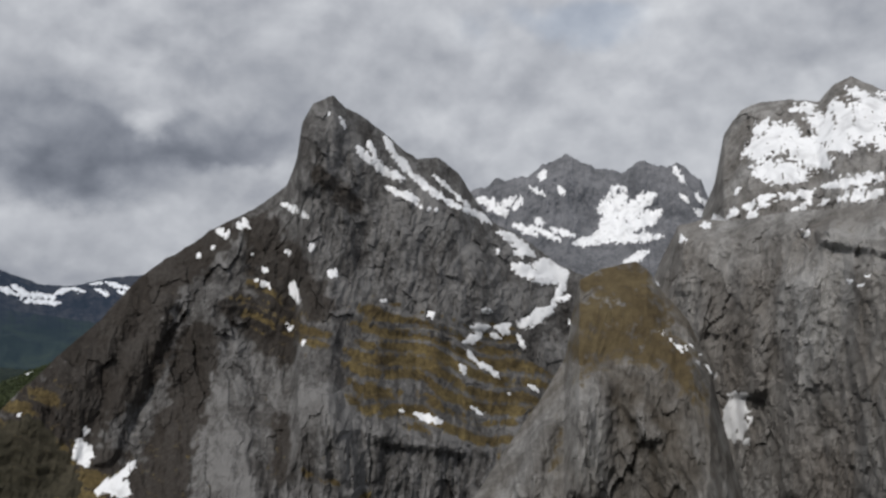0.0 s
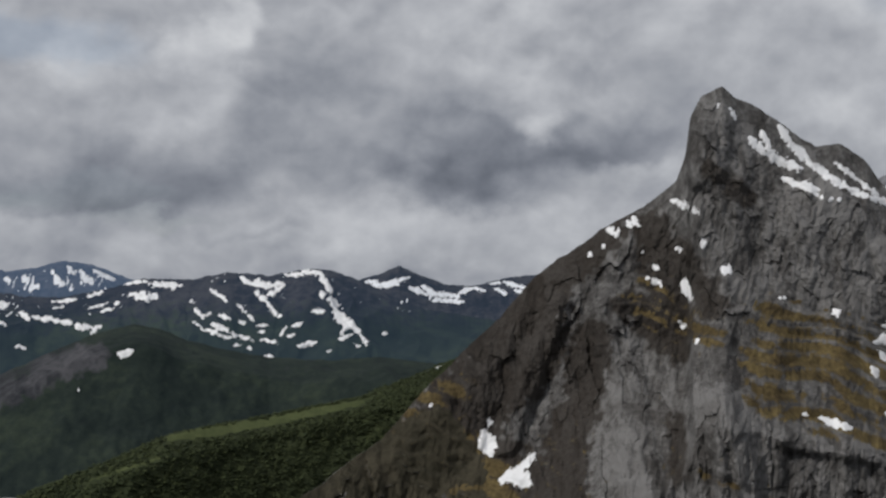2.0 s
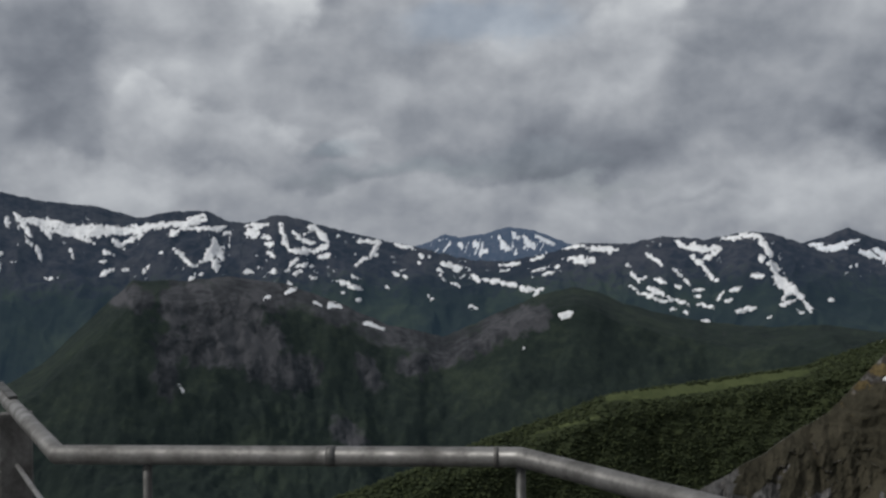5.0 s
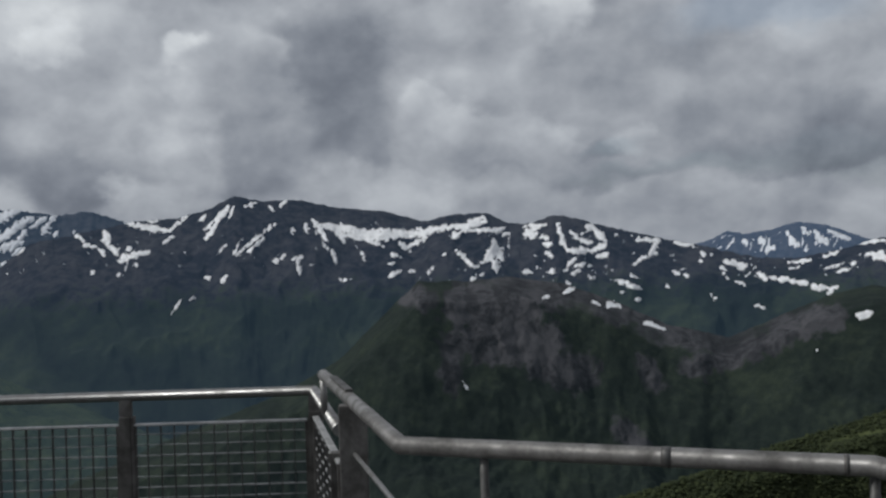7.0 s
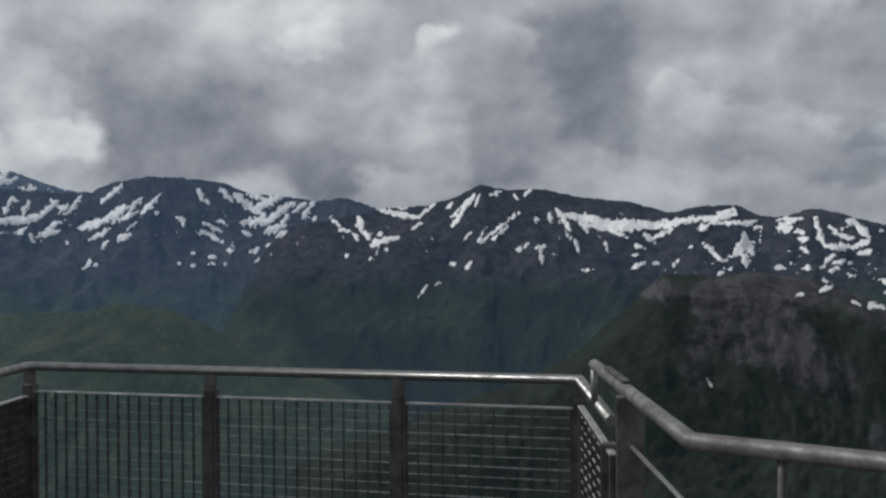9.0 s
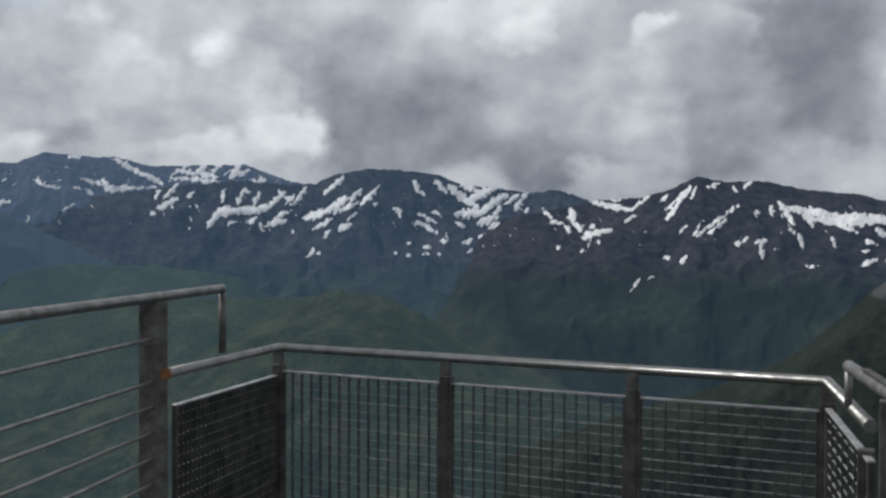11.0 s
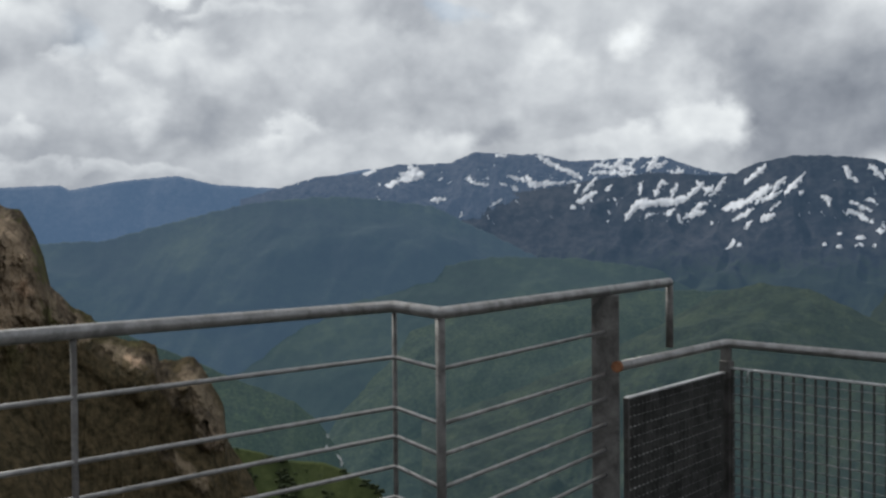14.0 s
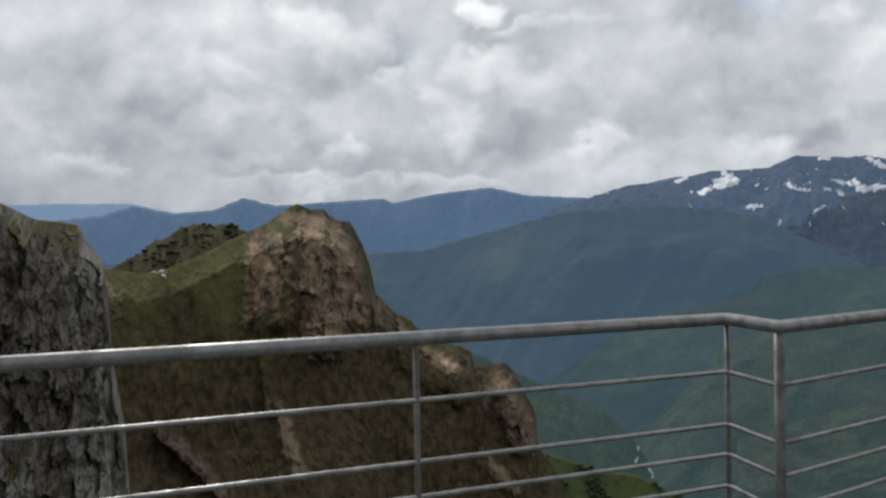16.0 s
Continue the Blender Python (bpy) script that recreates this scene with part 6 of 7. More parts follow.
# these far slopes take their blue haze from emission in their materials
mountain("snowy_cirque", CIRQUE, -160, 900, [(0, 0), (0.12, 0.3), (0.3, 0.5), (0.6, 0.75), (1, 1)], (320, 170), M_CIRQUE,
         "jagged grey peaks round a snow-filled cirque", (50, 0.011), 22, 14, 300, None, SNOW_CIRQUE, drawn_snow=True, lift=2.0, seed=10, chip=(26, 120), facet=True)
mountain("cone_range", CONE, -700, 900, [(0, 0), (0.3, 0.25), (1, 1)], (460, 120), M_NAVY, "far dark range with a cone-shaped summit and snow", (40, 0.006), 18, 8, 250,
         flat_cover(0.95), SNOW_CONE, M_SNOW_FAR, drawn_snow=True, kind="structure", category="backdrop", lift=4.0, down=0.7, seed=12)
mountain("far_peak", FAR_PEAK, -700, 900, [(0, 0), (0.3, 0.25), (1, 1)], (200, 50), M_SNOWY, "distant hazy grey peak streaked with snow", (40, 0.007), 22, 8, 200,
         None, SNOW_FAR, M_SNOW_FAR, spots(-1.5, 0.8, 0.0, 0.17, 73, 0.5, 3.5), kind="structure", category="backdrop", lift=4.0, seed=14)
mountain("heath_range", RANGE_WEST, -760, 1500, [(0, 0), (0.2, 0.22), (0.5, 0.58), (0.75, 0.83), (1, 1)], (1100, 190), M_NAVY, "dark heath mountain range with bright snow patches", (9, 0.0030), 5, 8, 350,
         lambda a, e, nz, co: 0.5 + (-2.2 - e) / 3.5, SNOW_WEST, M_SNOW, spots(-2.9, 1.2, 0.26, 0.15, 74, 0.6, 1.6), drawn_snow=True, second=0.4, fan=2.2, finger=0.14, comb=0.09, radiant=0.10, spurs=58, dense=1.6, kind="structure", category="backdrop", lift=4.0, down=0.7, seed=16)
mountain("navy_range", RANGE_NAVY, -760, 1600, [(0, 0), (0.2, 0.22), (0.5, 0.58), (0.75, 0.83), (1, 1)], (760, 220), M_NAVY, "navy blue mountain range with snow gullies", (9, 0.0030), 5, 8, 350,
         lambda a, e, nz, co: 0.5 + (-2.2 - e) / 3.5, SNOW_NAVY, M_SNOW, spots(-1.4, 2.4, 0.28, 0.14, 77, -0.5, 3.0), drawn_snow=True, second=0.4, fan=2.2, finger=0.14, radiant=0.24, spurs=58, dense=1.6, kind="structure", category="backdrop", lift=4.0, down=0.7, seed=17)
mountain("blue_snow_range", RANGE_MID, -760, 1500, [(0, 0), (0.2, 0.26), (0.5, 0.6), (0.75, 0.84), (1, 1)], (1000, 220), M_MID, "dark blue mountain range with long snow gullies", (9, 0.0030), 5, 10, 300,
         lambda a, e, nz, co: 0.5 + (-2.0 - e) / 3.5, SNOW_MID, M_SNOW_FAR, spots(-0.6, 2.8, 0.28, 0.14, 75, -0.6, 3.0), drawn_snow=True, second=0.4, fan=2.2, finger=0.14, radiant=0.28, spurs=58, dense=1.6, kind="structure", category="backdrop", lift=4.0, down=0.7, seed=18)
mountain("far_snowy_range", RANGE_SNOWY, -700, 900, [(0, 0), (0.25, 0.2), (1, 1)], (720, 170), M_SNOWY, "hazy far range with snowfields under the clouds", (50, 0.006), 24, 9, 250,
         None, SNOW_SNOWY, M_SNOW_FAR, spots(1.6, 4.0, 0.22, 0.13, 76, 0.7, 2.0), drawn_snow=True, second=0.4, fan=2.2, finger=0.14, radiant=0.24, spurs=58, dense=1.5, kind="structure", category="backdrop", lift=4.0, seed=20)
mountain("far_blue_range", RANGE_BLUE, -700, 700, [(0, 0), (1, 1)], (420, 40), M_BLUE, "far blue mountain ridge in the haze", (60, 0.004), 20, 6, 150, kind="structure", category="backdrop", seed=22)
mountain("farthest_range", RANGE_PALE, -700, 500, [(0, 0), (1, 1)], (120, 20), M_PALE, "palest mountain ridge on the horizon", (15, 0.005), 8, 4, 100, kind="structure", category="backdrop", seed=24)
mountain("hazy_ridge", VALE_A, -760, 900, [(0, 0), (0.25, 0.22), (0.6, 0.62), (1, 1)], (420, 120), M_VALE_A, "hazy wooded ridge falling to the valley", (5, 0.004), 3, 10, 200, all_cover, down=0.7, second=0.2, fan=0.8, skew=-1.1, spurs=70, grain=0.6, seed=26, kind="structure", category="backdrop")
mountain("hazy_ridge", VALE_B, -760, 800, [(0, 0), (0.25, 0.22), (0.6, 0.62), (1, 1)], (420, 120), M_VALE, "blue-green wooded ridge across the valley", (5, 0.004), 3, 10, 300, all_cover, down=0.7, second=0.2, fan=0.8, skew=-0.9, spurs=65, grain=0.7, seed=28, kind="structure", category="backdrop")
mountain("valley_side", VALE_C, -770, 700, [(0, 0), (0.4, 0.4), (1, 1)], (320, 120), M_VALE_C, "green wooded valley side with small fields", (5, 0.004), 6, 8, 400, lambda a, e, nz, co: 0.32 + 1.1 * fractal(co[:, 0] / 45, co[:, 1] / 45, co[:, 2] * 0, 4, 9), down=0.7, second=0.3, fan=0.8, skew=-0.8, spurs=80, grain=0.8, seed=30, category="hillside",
         sheets=[("road", ROAD, M_ROAD, "pale winding road")])
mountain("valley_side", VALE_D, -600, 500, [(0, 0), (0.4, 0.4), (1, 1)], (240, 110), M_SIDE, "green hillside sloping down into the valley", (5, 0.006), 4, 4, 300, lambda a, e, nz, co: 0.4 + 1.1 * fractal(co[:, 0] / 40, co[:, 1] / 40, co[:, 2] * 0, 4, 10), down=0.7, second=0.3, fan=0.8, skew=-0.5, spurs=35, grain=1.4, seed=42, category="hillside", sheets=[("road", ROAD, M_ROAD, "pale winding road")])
mountain("meadow_hill", FIELD_HILL, -480, 260, [(0, 0), (0.4, 0.3), (1, 1)], (160, 90), M_FIELD, "bright green meadow hill with scattered trees", (4, 0.012), 3, 2, 200, lambda a, e, nz, co: 0.3 + 1.3 * fractal(co[:, 0] / 22, co[:, 1] / 22, co[:, 2] * 0, 4, 11), down=0.7, second=0.3, spurs=12, grain=2.5, seed=44, category="hillside")
mountain("wooded_spur", SPUR, -700, 520, [(0, 0), (0.12, 0.05), (0.5, 0.5), (1, 1)], (420, 150), M_SPUR, "wooded spur with a pale green meadow on its crest", (26, 0.012), 7, 2, 450,
         all_cover, SNOW_SPUR, lift=0.8, down=0.7, seed=32, sheets=[("meadow", MEADOW, M_MEADOW, "pale green meadow on the crest")], category="hillside")
def hill_cover(a, e, nz, co):
    """Woods below, bare rock on the faces, and brown heath along the crest."""
    faces = np.clip(0.5 + strokes(a, e, ROCK_FACES, 0.8, 0.4, 1.2, 61), 0, 1) * 1.1
    below = np.interp(a, [p[0] for p in ROCKY], [math.degrees(math.atan2(p[2], p[1])) for p in ROCKY]) - e
    heath = np.clip(1.25 - below / 1.3 + 0.9 * fractal(a * 0.8, e * 0.8, a * 0, 4, 67), 0, 0.75) * np.clip((31 - a) / 5, 0, 1) * np.clip((a - 7) / 8, 0.25, 1)
    return 1 - np.maximum(faces, heath)


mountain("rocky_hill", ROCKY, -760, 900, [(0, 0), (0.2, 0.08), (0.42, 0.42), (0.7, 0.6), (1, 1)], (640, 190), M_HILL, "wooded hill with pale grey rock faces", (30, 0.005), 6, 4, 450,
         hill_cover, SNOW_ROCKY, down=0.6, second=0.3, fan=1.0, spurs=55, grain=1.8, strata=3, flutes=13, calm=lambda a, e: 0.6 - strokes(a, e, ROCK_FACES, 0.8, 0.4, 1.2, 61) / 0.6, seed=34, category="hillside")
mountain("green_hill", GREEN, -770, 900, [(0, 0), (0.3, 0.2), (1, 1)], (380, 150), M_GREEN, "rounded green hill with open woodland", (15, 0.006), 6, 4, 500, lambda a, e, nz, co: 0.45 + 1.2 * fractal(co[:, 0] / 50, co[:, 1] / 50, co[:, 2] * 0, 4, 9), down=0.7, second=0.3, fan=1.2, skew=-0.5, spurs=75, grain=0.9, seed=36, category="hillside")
def crag_cover(a, e, nz, co):
    return 0.55 - strokes(a, e, CRAG_ROCK, 0.8, 0.3, 1.6, 62) / 0.8 + 0.3 * fractal(a * 1.3, e * 1.3, a * 0, 3, 66)


mountain("ochre_crag", CRAG, -140, 110, [(0, 0), (0.08, 0.05), (0.26, 0.36), (0.5, 0.5), (1, 1)], (520, 340), M_CRAG, "ochre rock crag with a grassy shoulder", (3.6, 0.07), 1.8, 3.4, 120,
         crag_cover, SNOW_CRAG, ridge_len=2.5, teeth_at=[(86, 1.2), (104.5, 1), (105.8, 0.15), (126, 0.1)], chip=(3.4, 9), bulges=BULGE_CRAG, stained=OCHRE, seed=38, strata=1.3, flutes=1.2, fan=0.2, calm=lambda a, e: 0.5 - strokes(a, e, CRAG_ROCK, 0.8, 0.3, 1.6, 62) / 0.7, facet=True, lift=0.3, category="crag")
mountain("wooded_ridge", CRAG_BACK, -120, 120, [(0, 0), (0.3, 0.2), (1, 1)], (240, 120), M_RIDGE, "dark ridge with low trees behind the crag", (3, 0.05), 2.0, 3.0, 60, lambda a, e, nz, co: 0.75 + 0.5 * fractal(a * 2, e * 2, a * 0, 3, 91), ridge_len=4, seed=46, chip=(2.0, 10), category="hillside")
mountain("grey_cliff", NEAR_CLIFF, -80, 30, [(0, 0), (0.2, 0.05), (0.4, 0.35), (1, 1)], (300, 320), M_NEAR, "near grey limestone cliff with tufts of grass", (1.8, 0.14), 0.9, 1.2, 60,
         patches([], 0.15, 1.9, 0.45), strata=1.0, flutes=0.0, fan=0.1, second=0.3, down=0.6, chip=(2.2, 5.0), facet=True, seed=40, category="cliff")


def ground_height(az, r):
    """The mountain side falls away before the lookout; behind it a stony shelf goes on."""
    open_side = np.clip((np.cos(np.radians(az - 32)) + 0.15) * 3, 0, 1)
    fall = -6 - np.clip((r - 5) * 1.05, 0, 760)
    shelf = -6 + 0.05 * np.clip(r - 10, 0, 900) - 0.2 * np.clip(r - 900, 0, 3500)
    return fall * open_side + shelf * (1 - open_side)


def ground():
    az = np.linspace(-180, 180, 241)
    r = np.concatenate([[0.2], np.geomspace(4, 5200, 110)])
    A, Rr = np.meshgrid(az, r, indexing="ij")
    x, y = -np.sin(np.radians(A)) * Rr, np.cos(np.radians(A)) * Rr
    z = ground_height(A, Rr) + np.clip(Rr / 200, 0, 1) * 14 * fractal(x / 300, y / 300, x * 0, 4, 90)
    idx = np.arange(A.size).reshape(A.shape)
    q = np.stack([idx[:-1, :-1], idx[1:, :-1], idx[1:, 1:], idx[:-1, 1:]], -1).reshape(-1, 4)
    co = np.stack([x, y, z], -1).reshape(-1, 3)
    me = sheet("ground", co, q[:, ::-1], M_GROUND)
    att = me.attributes.new("cover", "FLOAT", "POINT")
    att.data.foreach_set("value", np.ones(len(co), np.float32))
    tagged(new("ground", me), "green valley floor and stony ground below the lookout", "ground", kind="structure")


ground()


# ---- woods ----
def leaf_material(name, tones):
    m, t, bsdf, out = material(name)
    geo = t.nodes.new("ShaderNodeNewGeometry")
    t.links.new(ramp_node(t, geo.outputs["Random Per Island"], [(0.0, tones[0]), (0.5, tones[1]), (1.0, tones[2])]), bsdf.inputs["Base Color"])
    bsdf.inputs["Roughness"].default_value = 0.9
    bsdf.inputs["Specular IOR Level"].default_value = 0.1
    return m


# crown tones lowered, so the woods' cloud shade is in the colour
M_LEAF = leaf_material("broadleaf_crowns", ((0.024, 0.032, 0.017), (0.036, 0.046, 0.022), (0.052, 0.064, 0.028)))
M_LEAF_RIDGE = leaf_material("ridge_bushes", ((0.028, 0.028, 0.016), (0.042, 0.043, 0.022), (0.058, 0.060, 0.029)))


def woods(of, count, size, mat, choose, seed):
    """Tree crowns, each a ragged clump, scattered over a slope."""
    co, nor, cov, bear, el, front = LAND[of]
    rng = np.random.default_rng(seed)
    ok = np.flatnonzero(front & choose(bear, el, co, cov))
    if not len(ok):
        return
    pick = rng.choice(ok, count)
    t = (1 + 5 ** 0.5) / 2
    ico = np.array([(-1, t, 0), (1, t, 0), (-1, -t, 0), (1, -t, 0), (0, -1, t), (0, 1, t), (0, -1, -t), (0, 1, -t), (t, 0, -1), (t, 0, 1), (-t, 0, -1), (-t, 0, 1)]) / 1.9
    tri = np.array([(0, 11, 5), (0, 5, 1), (0, 1, 7), (0, 7, 10), (0, 10, 11), (1, 5, 9), (5, 11, 4), (11, 10, 2), (10, 7, 6), (7, 1, 8),
                    (3, 9, 4), (3, 4, 2), (3, 2, 6), (3, 6, 8), (3, 8, 9), (4, 9, 5), (2, 4, 11), (6, 2, 10), (8, 6, 7), (9, 8, 1)])
    base = co[pick] + rng.normal(0, size, (count, 3)) * (1, 1, 0.15)
    sc = size * rng.uniform(0.5, 1.25, (count, 1, 1)) * np.array([1, 1, 0.5])
    v = ico[None] * sc * rng.uniform(0.6, 1.3, (count, 12, 1)) + base[:, None] + np.array([0, 0, -0.12 * size])
    f = tri[None] + 12 * np.arange(count)[:, None, None]
    tagged(new("woodland", sheet("woodland", v.reshape(-1, 3), f.reshape(-1, 3), mat, True)), "dense broadleaf woodland covering the slope", "forest", kind="stuff")


def off_meadow(a, e, co, cov):
    return (strokes(a, e, MEADOW) < 0.02) & (e > -17)


woods("meadow_hill", 2500, 2.2, M_LEAF, lambda a, e, co, cov: cov > 0.55, 6)
woods("wooded_spur", 42000, 2.9, M_LEAF, off_meadow, 5)
woods("dark ridge with low trees behind the crag", 900, 1.3, M_LEAF_RIDGE, lambda a, e, co, cov: co[:, 2] > -40, 10)

# ---- the lookout ----
def part(name, bm, mat, parent, label=""):
    me = bpy.data.meshes.new(name)
    bm.to_mesh(me)
    bm.free()
    me.materials.append(mat)
    ob = new(name, me)
    ob.parent = parent
    if label:
        tagged(ob, label)
    return ob


def thing(name, label, category, at=(0, 0, 0), group="", kind=""):
    e = new(name)
    e.location = at
    return tagged(e, label, category, group, kind)


def tube(bm, points, radius, sides=14, caps=True):
    """A round bar along a line of points, mitred at the bends."""
    pts = [Vector(p) for p in points]
    rings = []
    for i, p in enumerate(pts):
        a = (p - pts[i - 1]).normalized() if i else None
        b = (pts[i + 1] - p).normalized() if i + 1 < len(pts) else None
        t = ((a or b) + (b or a)).normalized()
        d = b or a
        up = Vector((0, 0, 1)) if abs(d.z) < 0.9 else Vector((1, 0, 0))
        side = t.cross(up).normalized()
        top = side.cross(t).normalized()
        k = 1 / max(0.5, t.dot(d))
        flat = side if abs(t.dot(d)) > 0.999 or abs((a or b).z - (b or a).z) < 0.2 else top
        ring = []
        for j in range(sides):
            an = 2 * math.pi * j / sides
            v = side * math.cos(an) * (k if flat is side else 1) + top * math.sin(an) * (k if flat is top else 1)
            ring.append(bm.verts.new(p + v * radius))
        rings.append(ring)
    for r0, r1 in zip(rings, rings[1:]):
        for j in range(sides):
            f = bm.faces.new((r0[j], r0[(j + 1) % sides], r1[(j + 1) % sides], r1[j]))
            f.smooth = True
    if caps:
        bm.faces.new(rings[0][::-1])
        bm.faces.new(rings[-1])
    bmesh.ops.recalc_face_normals(bm, faces=bm.faces)
    return bm


def beam(bm, a, b, width, depth, along=None, bevel=0.003):
    """A rectangular bar from a to b; width lies along the direction given."""
    a, b = Vector(a), Vector(b)
    d = (b - a).normalized()
    w = Vector(along) if along else Vector((1, 0, 0))
    w = (w - d * w.dot(d)).normalized()
    e = d.cross(w)
    made = []
    for p in (a, b):
        made.append([bm.verts.new(p + w * sx * width / 2 + e * sy * depth / 2) for sx, sy in ((-1, -1), (1, -1), (1, 1), (-1, 1))])
    faces = [bm.faces.new(made[0][::-1]), bm.faces.new(made[1])]
    for j in range(4):
        faces.append(bm.faces.new((made[0][j], made[0][(j + 1) % 4], made[1][(j + 1) % 4], made[1][j])))
    bmesh.ops.recalc_face_normals(bm, faces=faces)
    if bevel:
        bmesh.ops.bevel(bm, geom=list({e_ for f in faces for e_ in f.edges}), offset=bevel, segments=1, affect="EDGES")
    return bm


FLOOR, LOWER = -1.62, -2.0
ZA, ZB, ZC = -0.519, -0.697, -0.313
bend, bend_2, end_a = (-0.523, 2.97), (-1.71, 2.785), (-2.885, 4.015)
corner_r, stub_r, corner_l, stub_l = (-3.418, 4.648), (-2.61, 3.743), (-6.257, 3.03), (-5.456, 2.023)
hook, knee_2, knee_1, thin_post = (-6.036, 2.562), (-4.475, 0.892), (-4.892, 0.77), (-4.119, -0.446)
start_a = (0.60, 2.00)
start_c = (-2.66, -2.72)


def at(p, z):
    return (p[0], p[1], z)


def between(a, b, k):
    return (a[0] + (b[0] - a[0]) * k, a[1] + (b[1] - a[1]) * k)


def toward(a, b):
    v = Vector((b[0] - a[0], b[1] - a[1], 0))
    return v.normalized()


# deck of the lookout, and the lower floor of its balcony
def slab(name, outline, z, label):
    bm = bmesh.new()
    low = [bm.verts.new((x, y, z - 0.12)) for x, y in outline]
    top = [bm.verts.new((x, y, z)) for x, y in outline]
    bm.faces.new(top)
    bm.faces.new(low[::-1])
    for i in range(len(outline)):
        j = (i + 1) % len(outline)
        bm.faces.new((low[i], low[j], top[j], top[i]))
    bmesh.ops.recalc_face_normals(bm, faces=bm.faces)
    me = bpy.data.meshes.new(name)
    bm.to_mesh(me)
    bm.free()
    me.materials.append(M_DECK)
    tagged(new(name, me), label, "floor", kind="structure")


slab("floor", [(3.2, -3.2), start_a, bend, bend_2, stub_r, stub_l, knee_2, knee_1, thin_post, start_c, (-1.2, -3.6)], FLOOR, "grey metal deck plate of the lookout")
slab("floor_balcony", [stub_r, corner_r, corner_l, stub_l], LOWER, "grey metal floor of the lower balcony")

# handrail of the near side
rail_a = thing("railing", "worn grey steel tube railing with a bent handrail", "railing", (-0.5, 2.9, FLOOR))
rail_a.location = (0, 0, 0)
part("handrail", tube(bmesh.new(), [at(p, ZA - 0.024) for p in (start_a, bend, bend_2, end_a)], 0.025), M_RAIL_WORN, rail_a)
for p in (bend, between(bend, bend_2, 0.80), start_a):
    part("post", tube(bmesh.new(), [at(p, FLOOR), at(p, ZA - 0.04)], 0.012, 10), M_DARK, rail_a)
wide = between(bend_2, end_a, 0.51)
part("flat_post", beam(bmesh.new(), at(wide, FLOOR), at(wide, ZA - 0.035), 0.10, 0.05, (0.85, 0.5, 0)), M_UPRIGHT, rail_a)
part("end_bar", tube(bmesh.new(), [at(end_a, ZA - 0.03), at(end_a, ZB - 0.02)], 0.016, 10), M_RAIL, rail_a)
for drop in (0.21, 0.42, 0.54, 0.66, 0.78, 0.90, 1.02):
    part("mid_bar", tube(bmesh.new(), [at(p, ZA - drop) for p in (start_a, bend, bend_2, wide)], 0.008, 8), M_RAIL, rail_a)

# balcony with grating panels
rail_b = thing("balcony_railing", "grey steel balcony railing with grating panels", "railing")
part("handrail", tube(bmesh.new(), [at(p, ZB - 0.025) for p in (stub_l, corner_l, corner_r, stub_r)], 0.026), M_TUBE, rail_b)
part("end_cap", tube(bmesh.new(), [at(stub_l, ZB - 0.025), at(between(stub_l, corner_l, -0.02), ZB - 0.025)], 0.029), M_RUST, rail_b, "rusty orange end of the tube")


def grating_panel(a, b, z_top, z_low, pitch=0.069, deep=0.026):
    """A framed grating: upright flat bars and thin cross wires."""
    d = toward(a, b)
    n = Vector((-d.y, d.x, 0))
    panel = new("grating_panel")
    panel.parent = rail_b
    bm = bmesh.new()
    beam(bm, at(a, z_low), at(b, z_low), 0.022, 0.03, n)
    for p in (a, b):
        beam(bm, at(p, z_low), at(p, z_top), 0.03, 0.022, n)
    part("panel_frame", bm, M_POST, panel)
    # top edge of the frame in brighter steel: the light on it is painted
    part("top_strip", beam(bmesh.new(), at(a, z_top), at(b, z_top), 0.032, 0.012, n), M_WIRE, panel)
    length = math.hypot(b[0] - a[0], b[1] - a[1])
    bm = bmesh.new()
    k = round(length / pitch)
    for i in range(1, k):
        p = between(a, b, i / k)
        beam(bm, at(p, z_low), at(p, z_top), deep, 0.0020, n, 0)
    part("grating", bm, M_DARK, panel)
    bm = bmesh.new()
    z, i = z_top - 0.05, 0
    off = Vector((0, 0, 0))
    while z > z_low:
        r = 0.0046 if i % 3 == 2 else 0.003
        tube(bm, [Vector(at(a, z)) + off, Vector(at(b, z)) + off], r, 5, False)
        z, i = z - 0.055, i + 1
    part("wire_mesh", bm, M_WIRE, panel)


uprights = [corner_l, between(corner_l, corner_r, 0.36), between(corner_l, corner_r, 0.70), corner_r]
for p in uprights + [between(corner_r, stub_r, 0.92)]:
    d = toward(corner_l, corner_r)
    part("post", beam(bmesh.new(), at(p, LOWER), at(p, ZB - 0.13), 0.06, 0.06, d), M_POST, rail_b)
for p in uprights:
    d = toward(corner_l, corner_r)
    part("post_neck", beam(bmesh.new(), at(p, ZB - 0.13), at(p, ZB - 0.035), 0.06, 0.04, d), M_UPRIGHT, rail_b)
    side = (p[0] + d.x * 0.037, p[1] + d.y * 0.037)
    part("flange", beam(bmesh.new(), at(side, LOWER), at(side, ZB - 0.13), 0.012, 0.05, d), M_UPRIGHT, rail_b)
for a, b, top_gap, fine in [(p, q, 0.175, ()) for p, q in zip(uprights, uprights[1:])] + [(corner_r, between(corner_r, stub_r, 1.05), 0.155, (0.16, 0.02)), (corner_l, between(corner_l, stub_l, 0.97), 0.20, (0.045, 0.036))]:
    d = toward(a, b) * 0.04
    grating_panel((a[0] + d.x, a[1] + d.y), (b[0] - d.x, b[1] - d.y), ZB - top_gap, LOWER + 0.06, *fine)

# railing with five bars on the open side
rail_c = thing("railing", "brushed steel railing with thin horizontal bars", "railing")
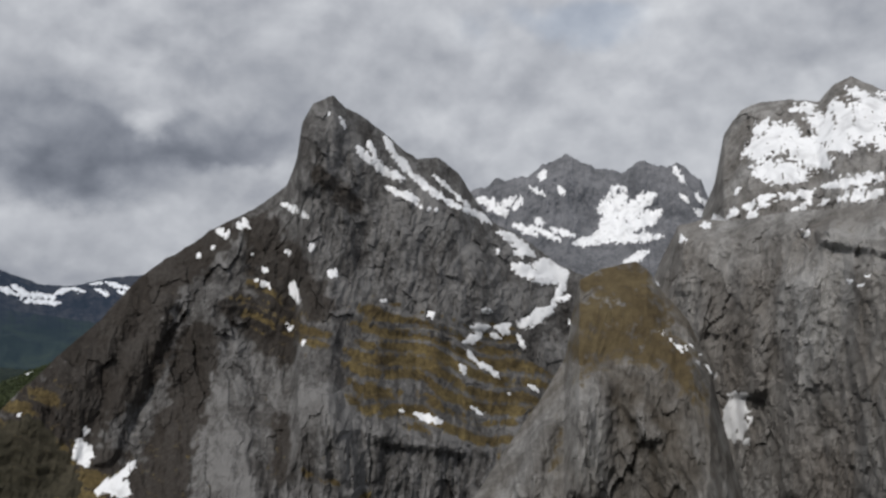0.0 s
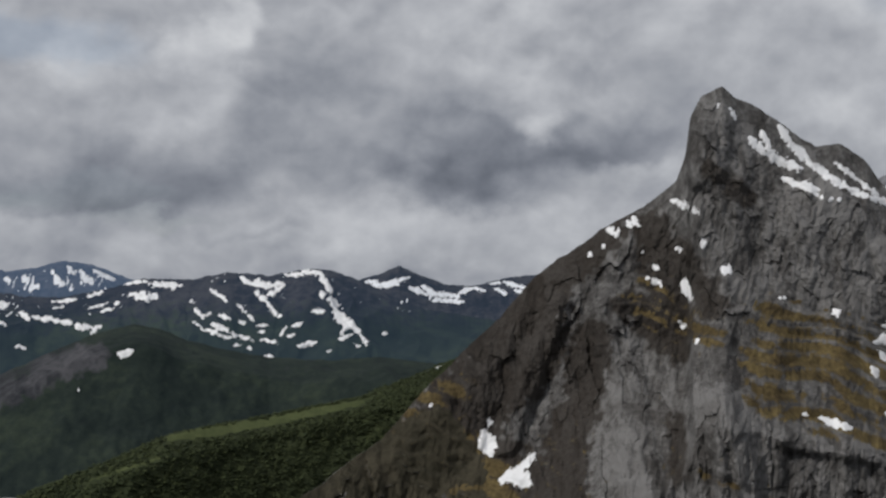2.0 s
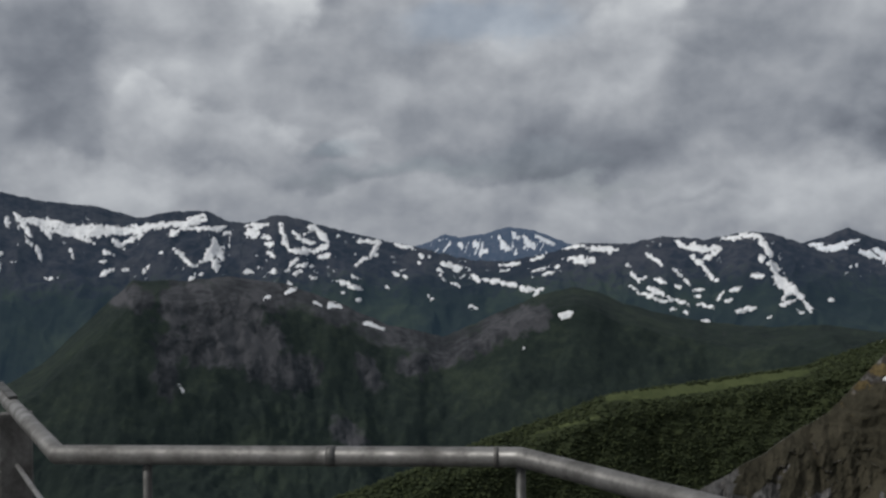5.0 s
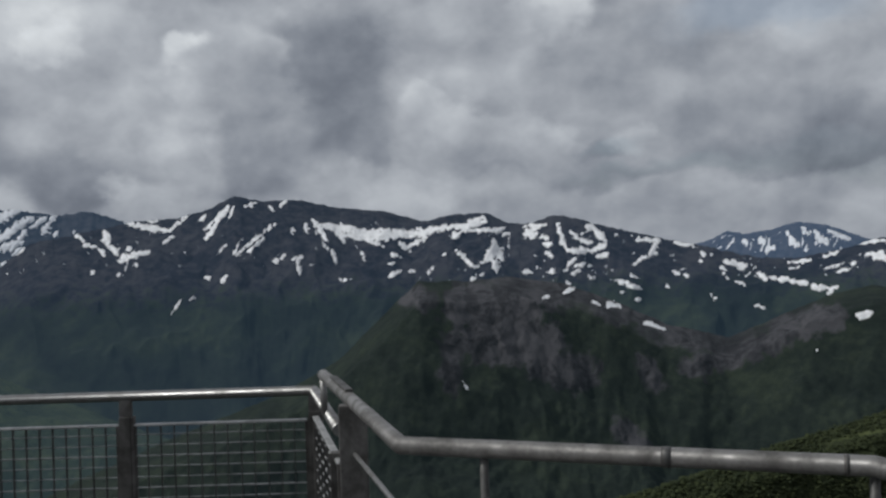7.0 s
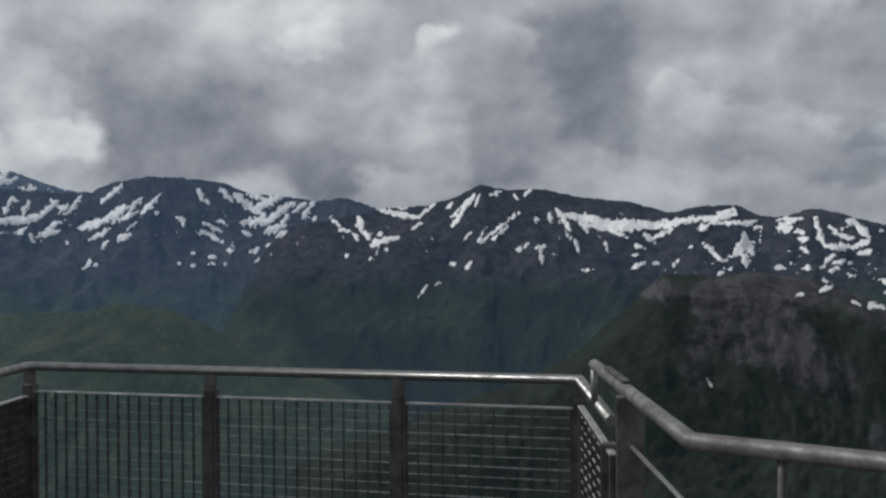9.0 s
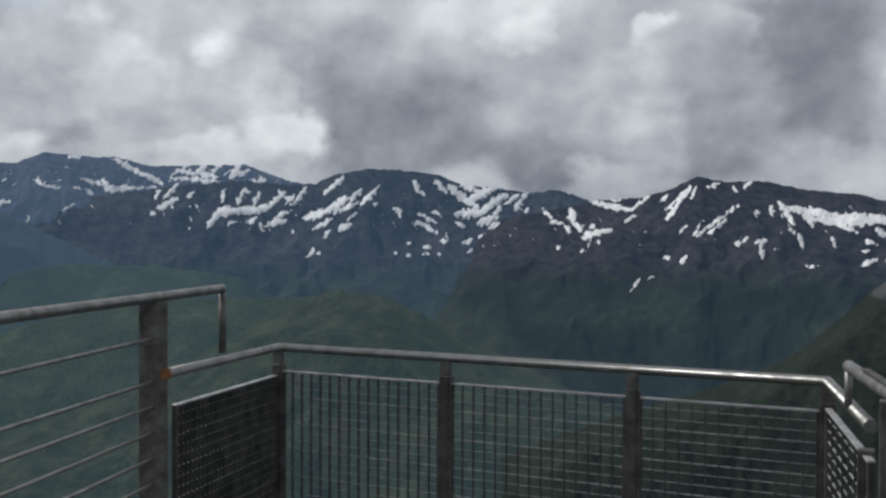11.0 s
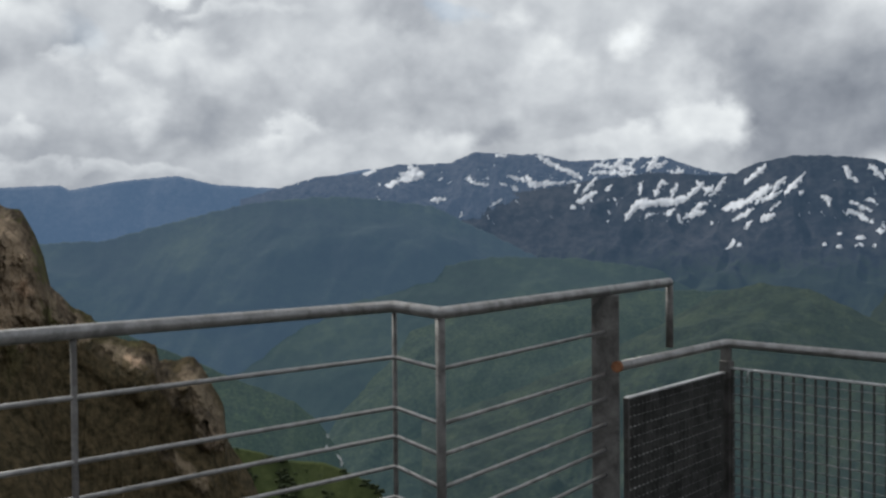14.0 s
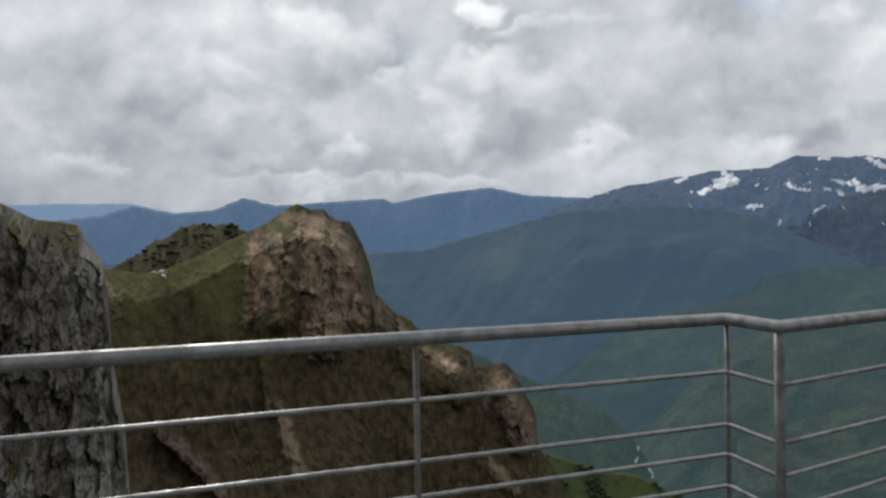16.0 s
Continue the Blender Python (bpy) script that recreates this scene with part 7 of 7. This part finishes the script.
run_c = (start_c, thin_post, knee_1, knee_2, hook)
part("handrail", tube(bmesh.new(), [at(p, ZC - 0.025) for p in run_c[:-1]] + [at(hook, ZC - 0.014)], 0.026), M_RAIL, rail_c)
flat = between(knee_2, hook, 0.635)
for drop in (0.248, 0.469, 0.595, 0.727, 0.86, 0.99, 1.12):
    part("mid_bar", tube(bmesh.new(), [at(p, ZC - drop) for p in (start_c, thin_post, knee_1, knee_2)] + [at(flat, ZC - drop + 0.02)], 0.0095, 8), M_RAIL, rail_c)
for p in (thin_post, knee_1, start_c):
    part("thin_post", tube(bmesh.new(), [at(p, FLOOR), at(p, ZC - 0.04)], 0.011, 10), M_UPRIGHT, rail_c)
part("post", tube(bmesh.new(), [at(knee_2, FLOOR), at(knee_2, ZC - 0.04)], 0.02, 12), M_UPRIGHT, rail_c)
behind = (flat[0] - 0.035, flat[1] + 0.016)
part("flat_post", beam(bmesh.new(), at(behind, FLOOR), at(behind, ZC - 0.04), 0.14, 0.05, (0.41, 0.91, 0)), M_UPRIGHT, rail_c, "wide flat steel post")
part("hook", tube(bmesh.new(), [at(hook, ZC - 0.03), at(hook, ZB - 0.01)], 0.022, 12), M_UPRIGHT, rail_c)

# small things fixed to the rails
seam = between(bend, bend_2, 0.398)
along = toward(bend_2, bend) * 0.012
part("tape_ring", tube(bmesh.new(), [Vector(at(seam, ZA - 0.024)) - along, Vector(at(seam, ZA - 0.024)) + along], 0.0265), M_DARK, rail_a, "black tape wound round the tube")
joint = between(bend, bend_2, 0.05)
part("weld_ring", tube(bmesh.new(), [Vector(at(joint, ZA - 0.024)) - along * 0.5, Vector(at(joint, ZA - 0.024)) + along * 0.5], 0.0262), M_POST, rail_a)
plate_a, plate_b = between(bend_2, end_a, 0.55), between(bend_2, end_a, 0.80)
part("dark_strip", beam(bmesh.new(), at(plate_a, ZA + 0.006), at(plate_b, ZA + 0.006), 0.03, 0.012, (0.7, 0.7, 0)), M_DARK, rail_a, "dark strip lying on the tube")
bm = bmesh.new()
torn = Vector(at(flat, ZC - 0.06))
side_ = Vector((0.41, 0.91, 0)).normalized()
front_ = Vector((0.91, -0.41, 0)).normalized() * 0.028
row = [torn + front_ + side_ * u + Vector((0, 0, w)) for u, w in ((-0.066, -0.07), (-0.05, -0.10), (-0.035, -0.06), (-0.012, -0.02), (0.0, 0.02), (-0.02, 0.015), (-0.045, -0.02), (-0.062, -0.03))]
back_ = [bm.verts.new(p - front_ * 0.2) for p in row]
lead_ = [bm.verts.new(p) for p in row]
bm.faces.new(lead_)
bm.faces.new(back_[::-1])
for k in range(len(row)):
    q = (k + 1) % len(row)
    bm.faces.new((lead_[k], back_[k], back_[q], lead_[q]))
bmesh.ops.recalc_face_normals(bm, faces=bm.faces)
part("torn_tape", bm, M_DARK, rail_c, "torn black tape on the flat post")
tie = between(corner_l, corner_r, 0.055)
part("cable_tie", tube(bmesh.new(), [Vector(at(tie, ZB - 0.17)) + Vector((0.02, -0.03, 0)), Vector(at(tie, ZB - 0.20)) + Vector((0.01, -0.035, 0)), Vector(at(tie, ZB - 0.25)) + Vector((-0.005, -0.03, 0))], 0.005, 6), M_WIRE, rail_b, "loose white cable tie")
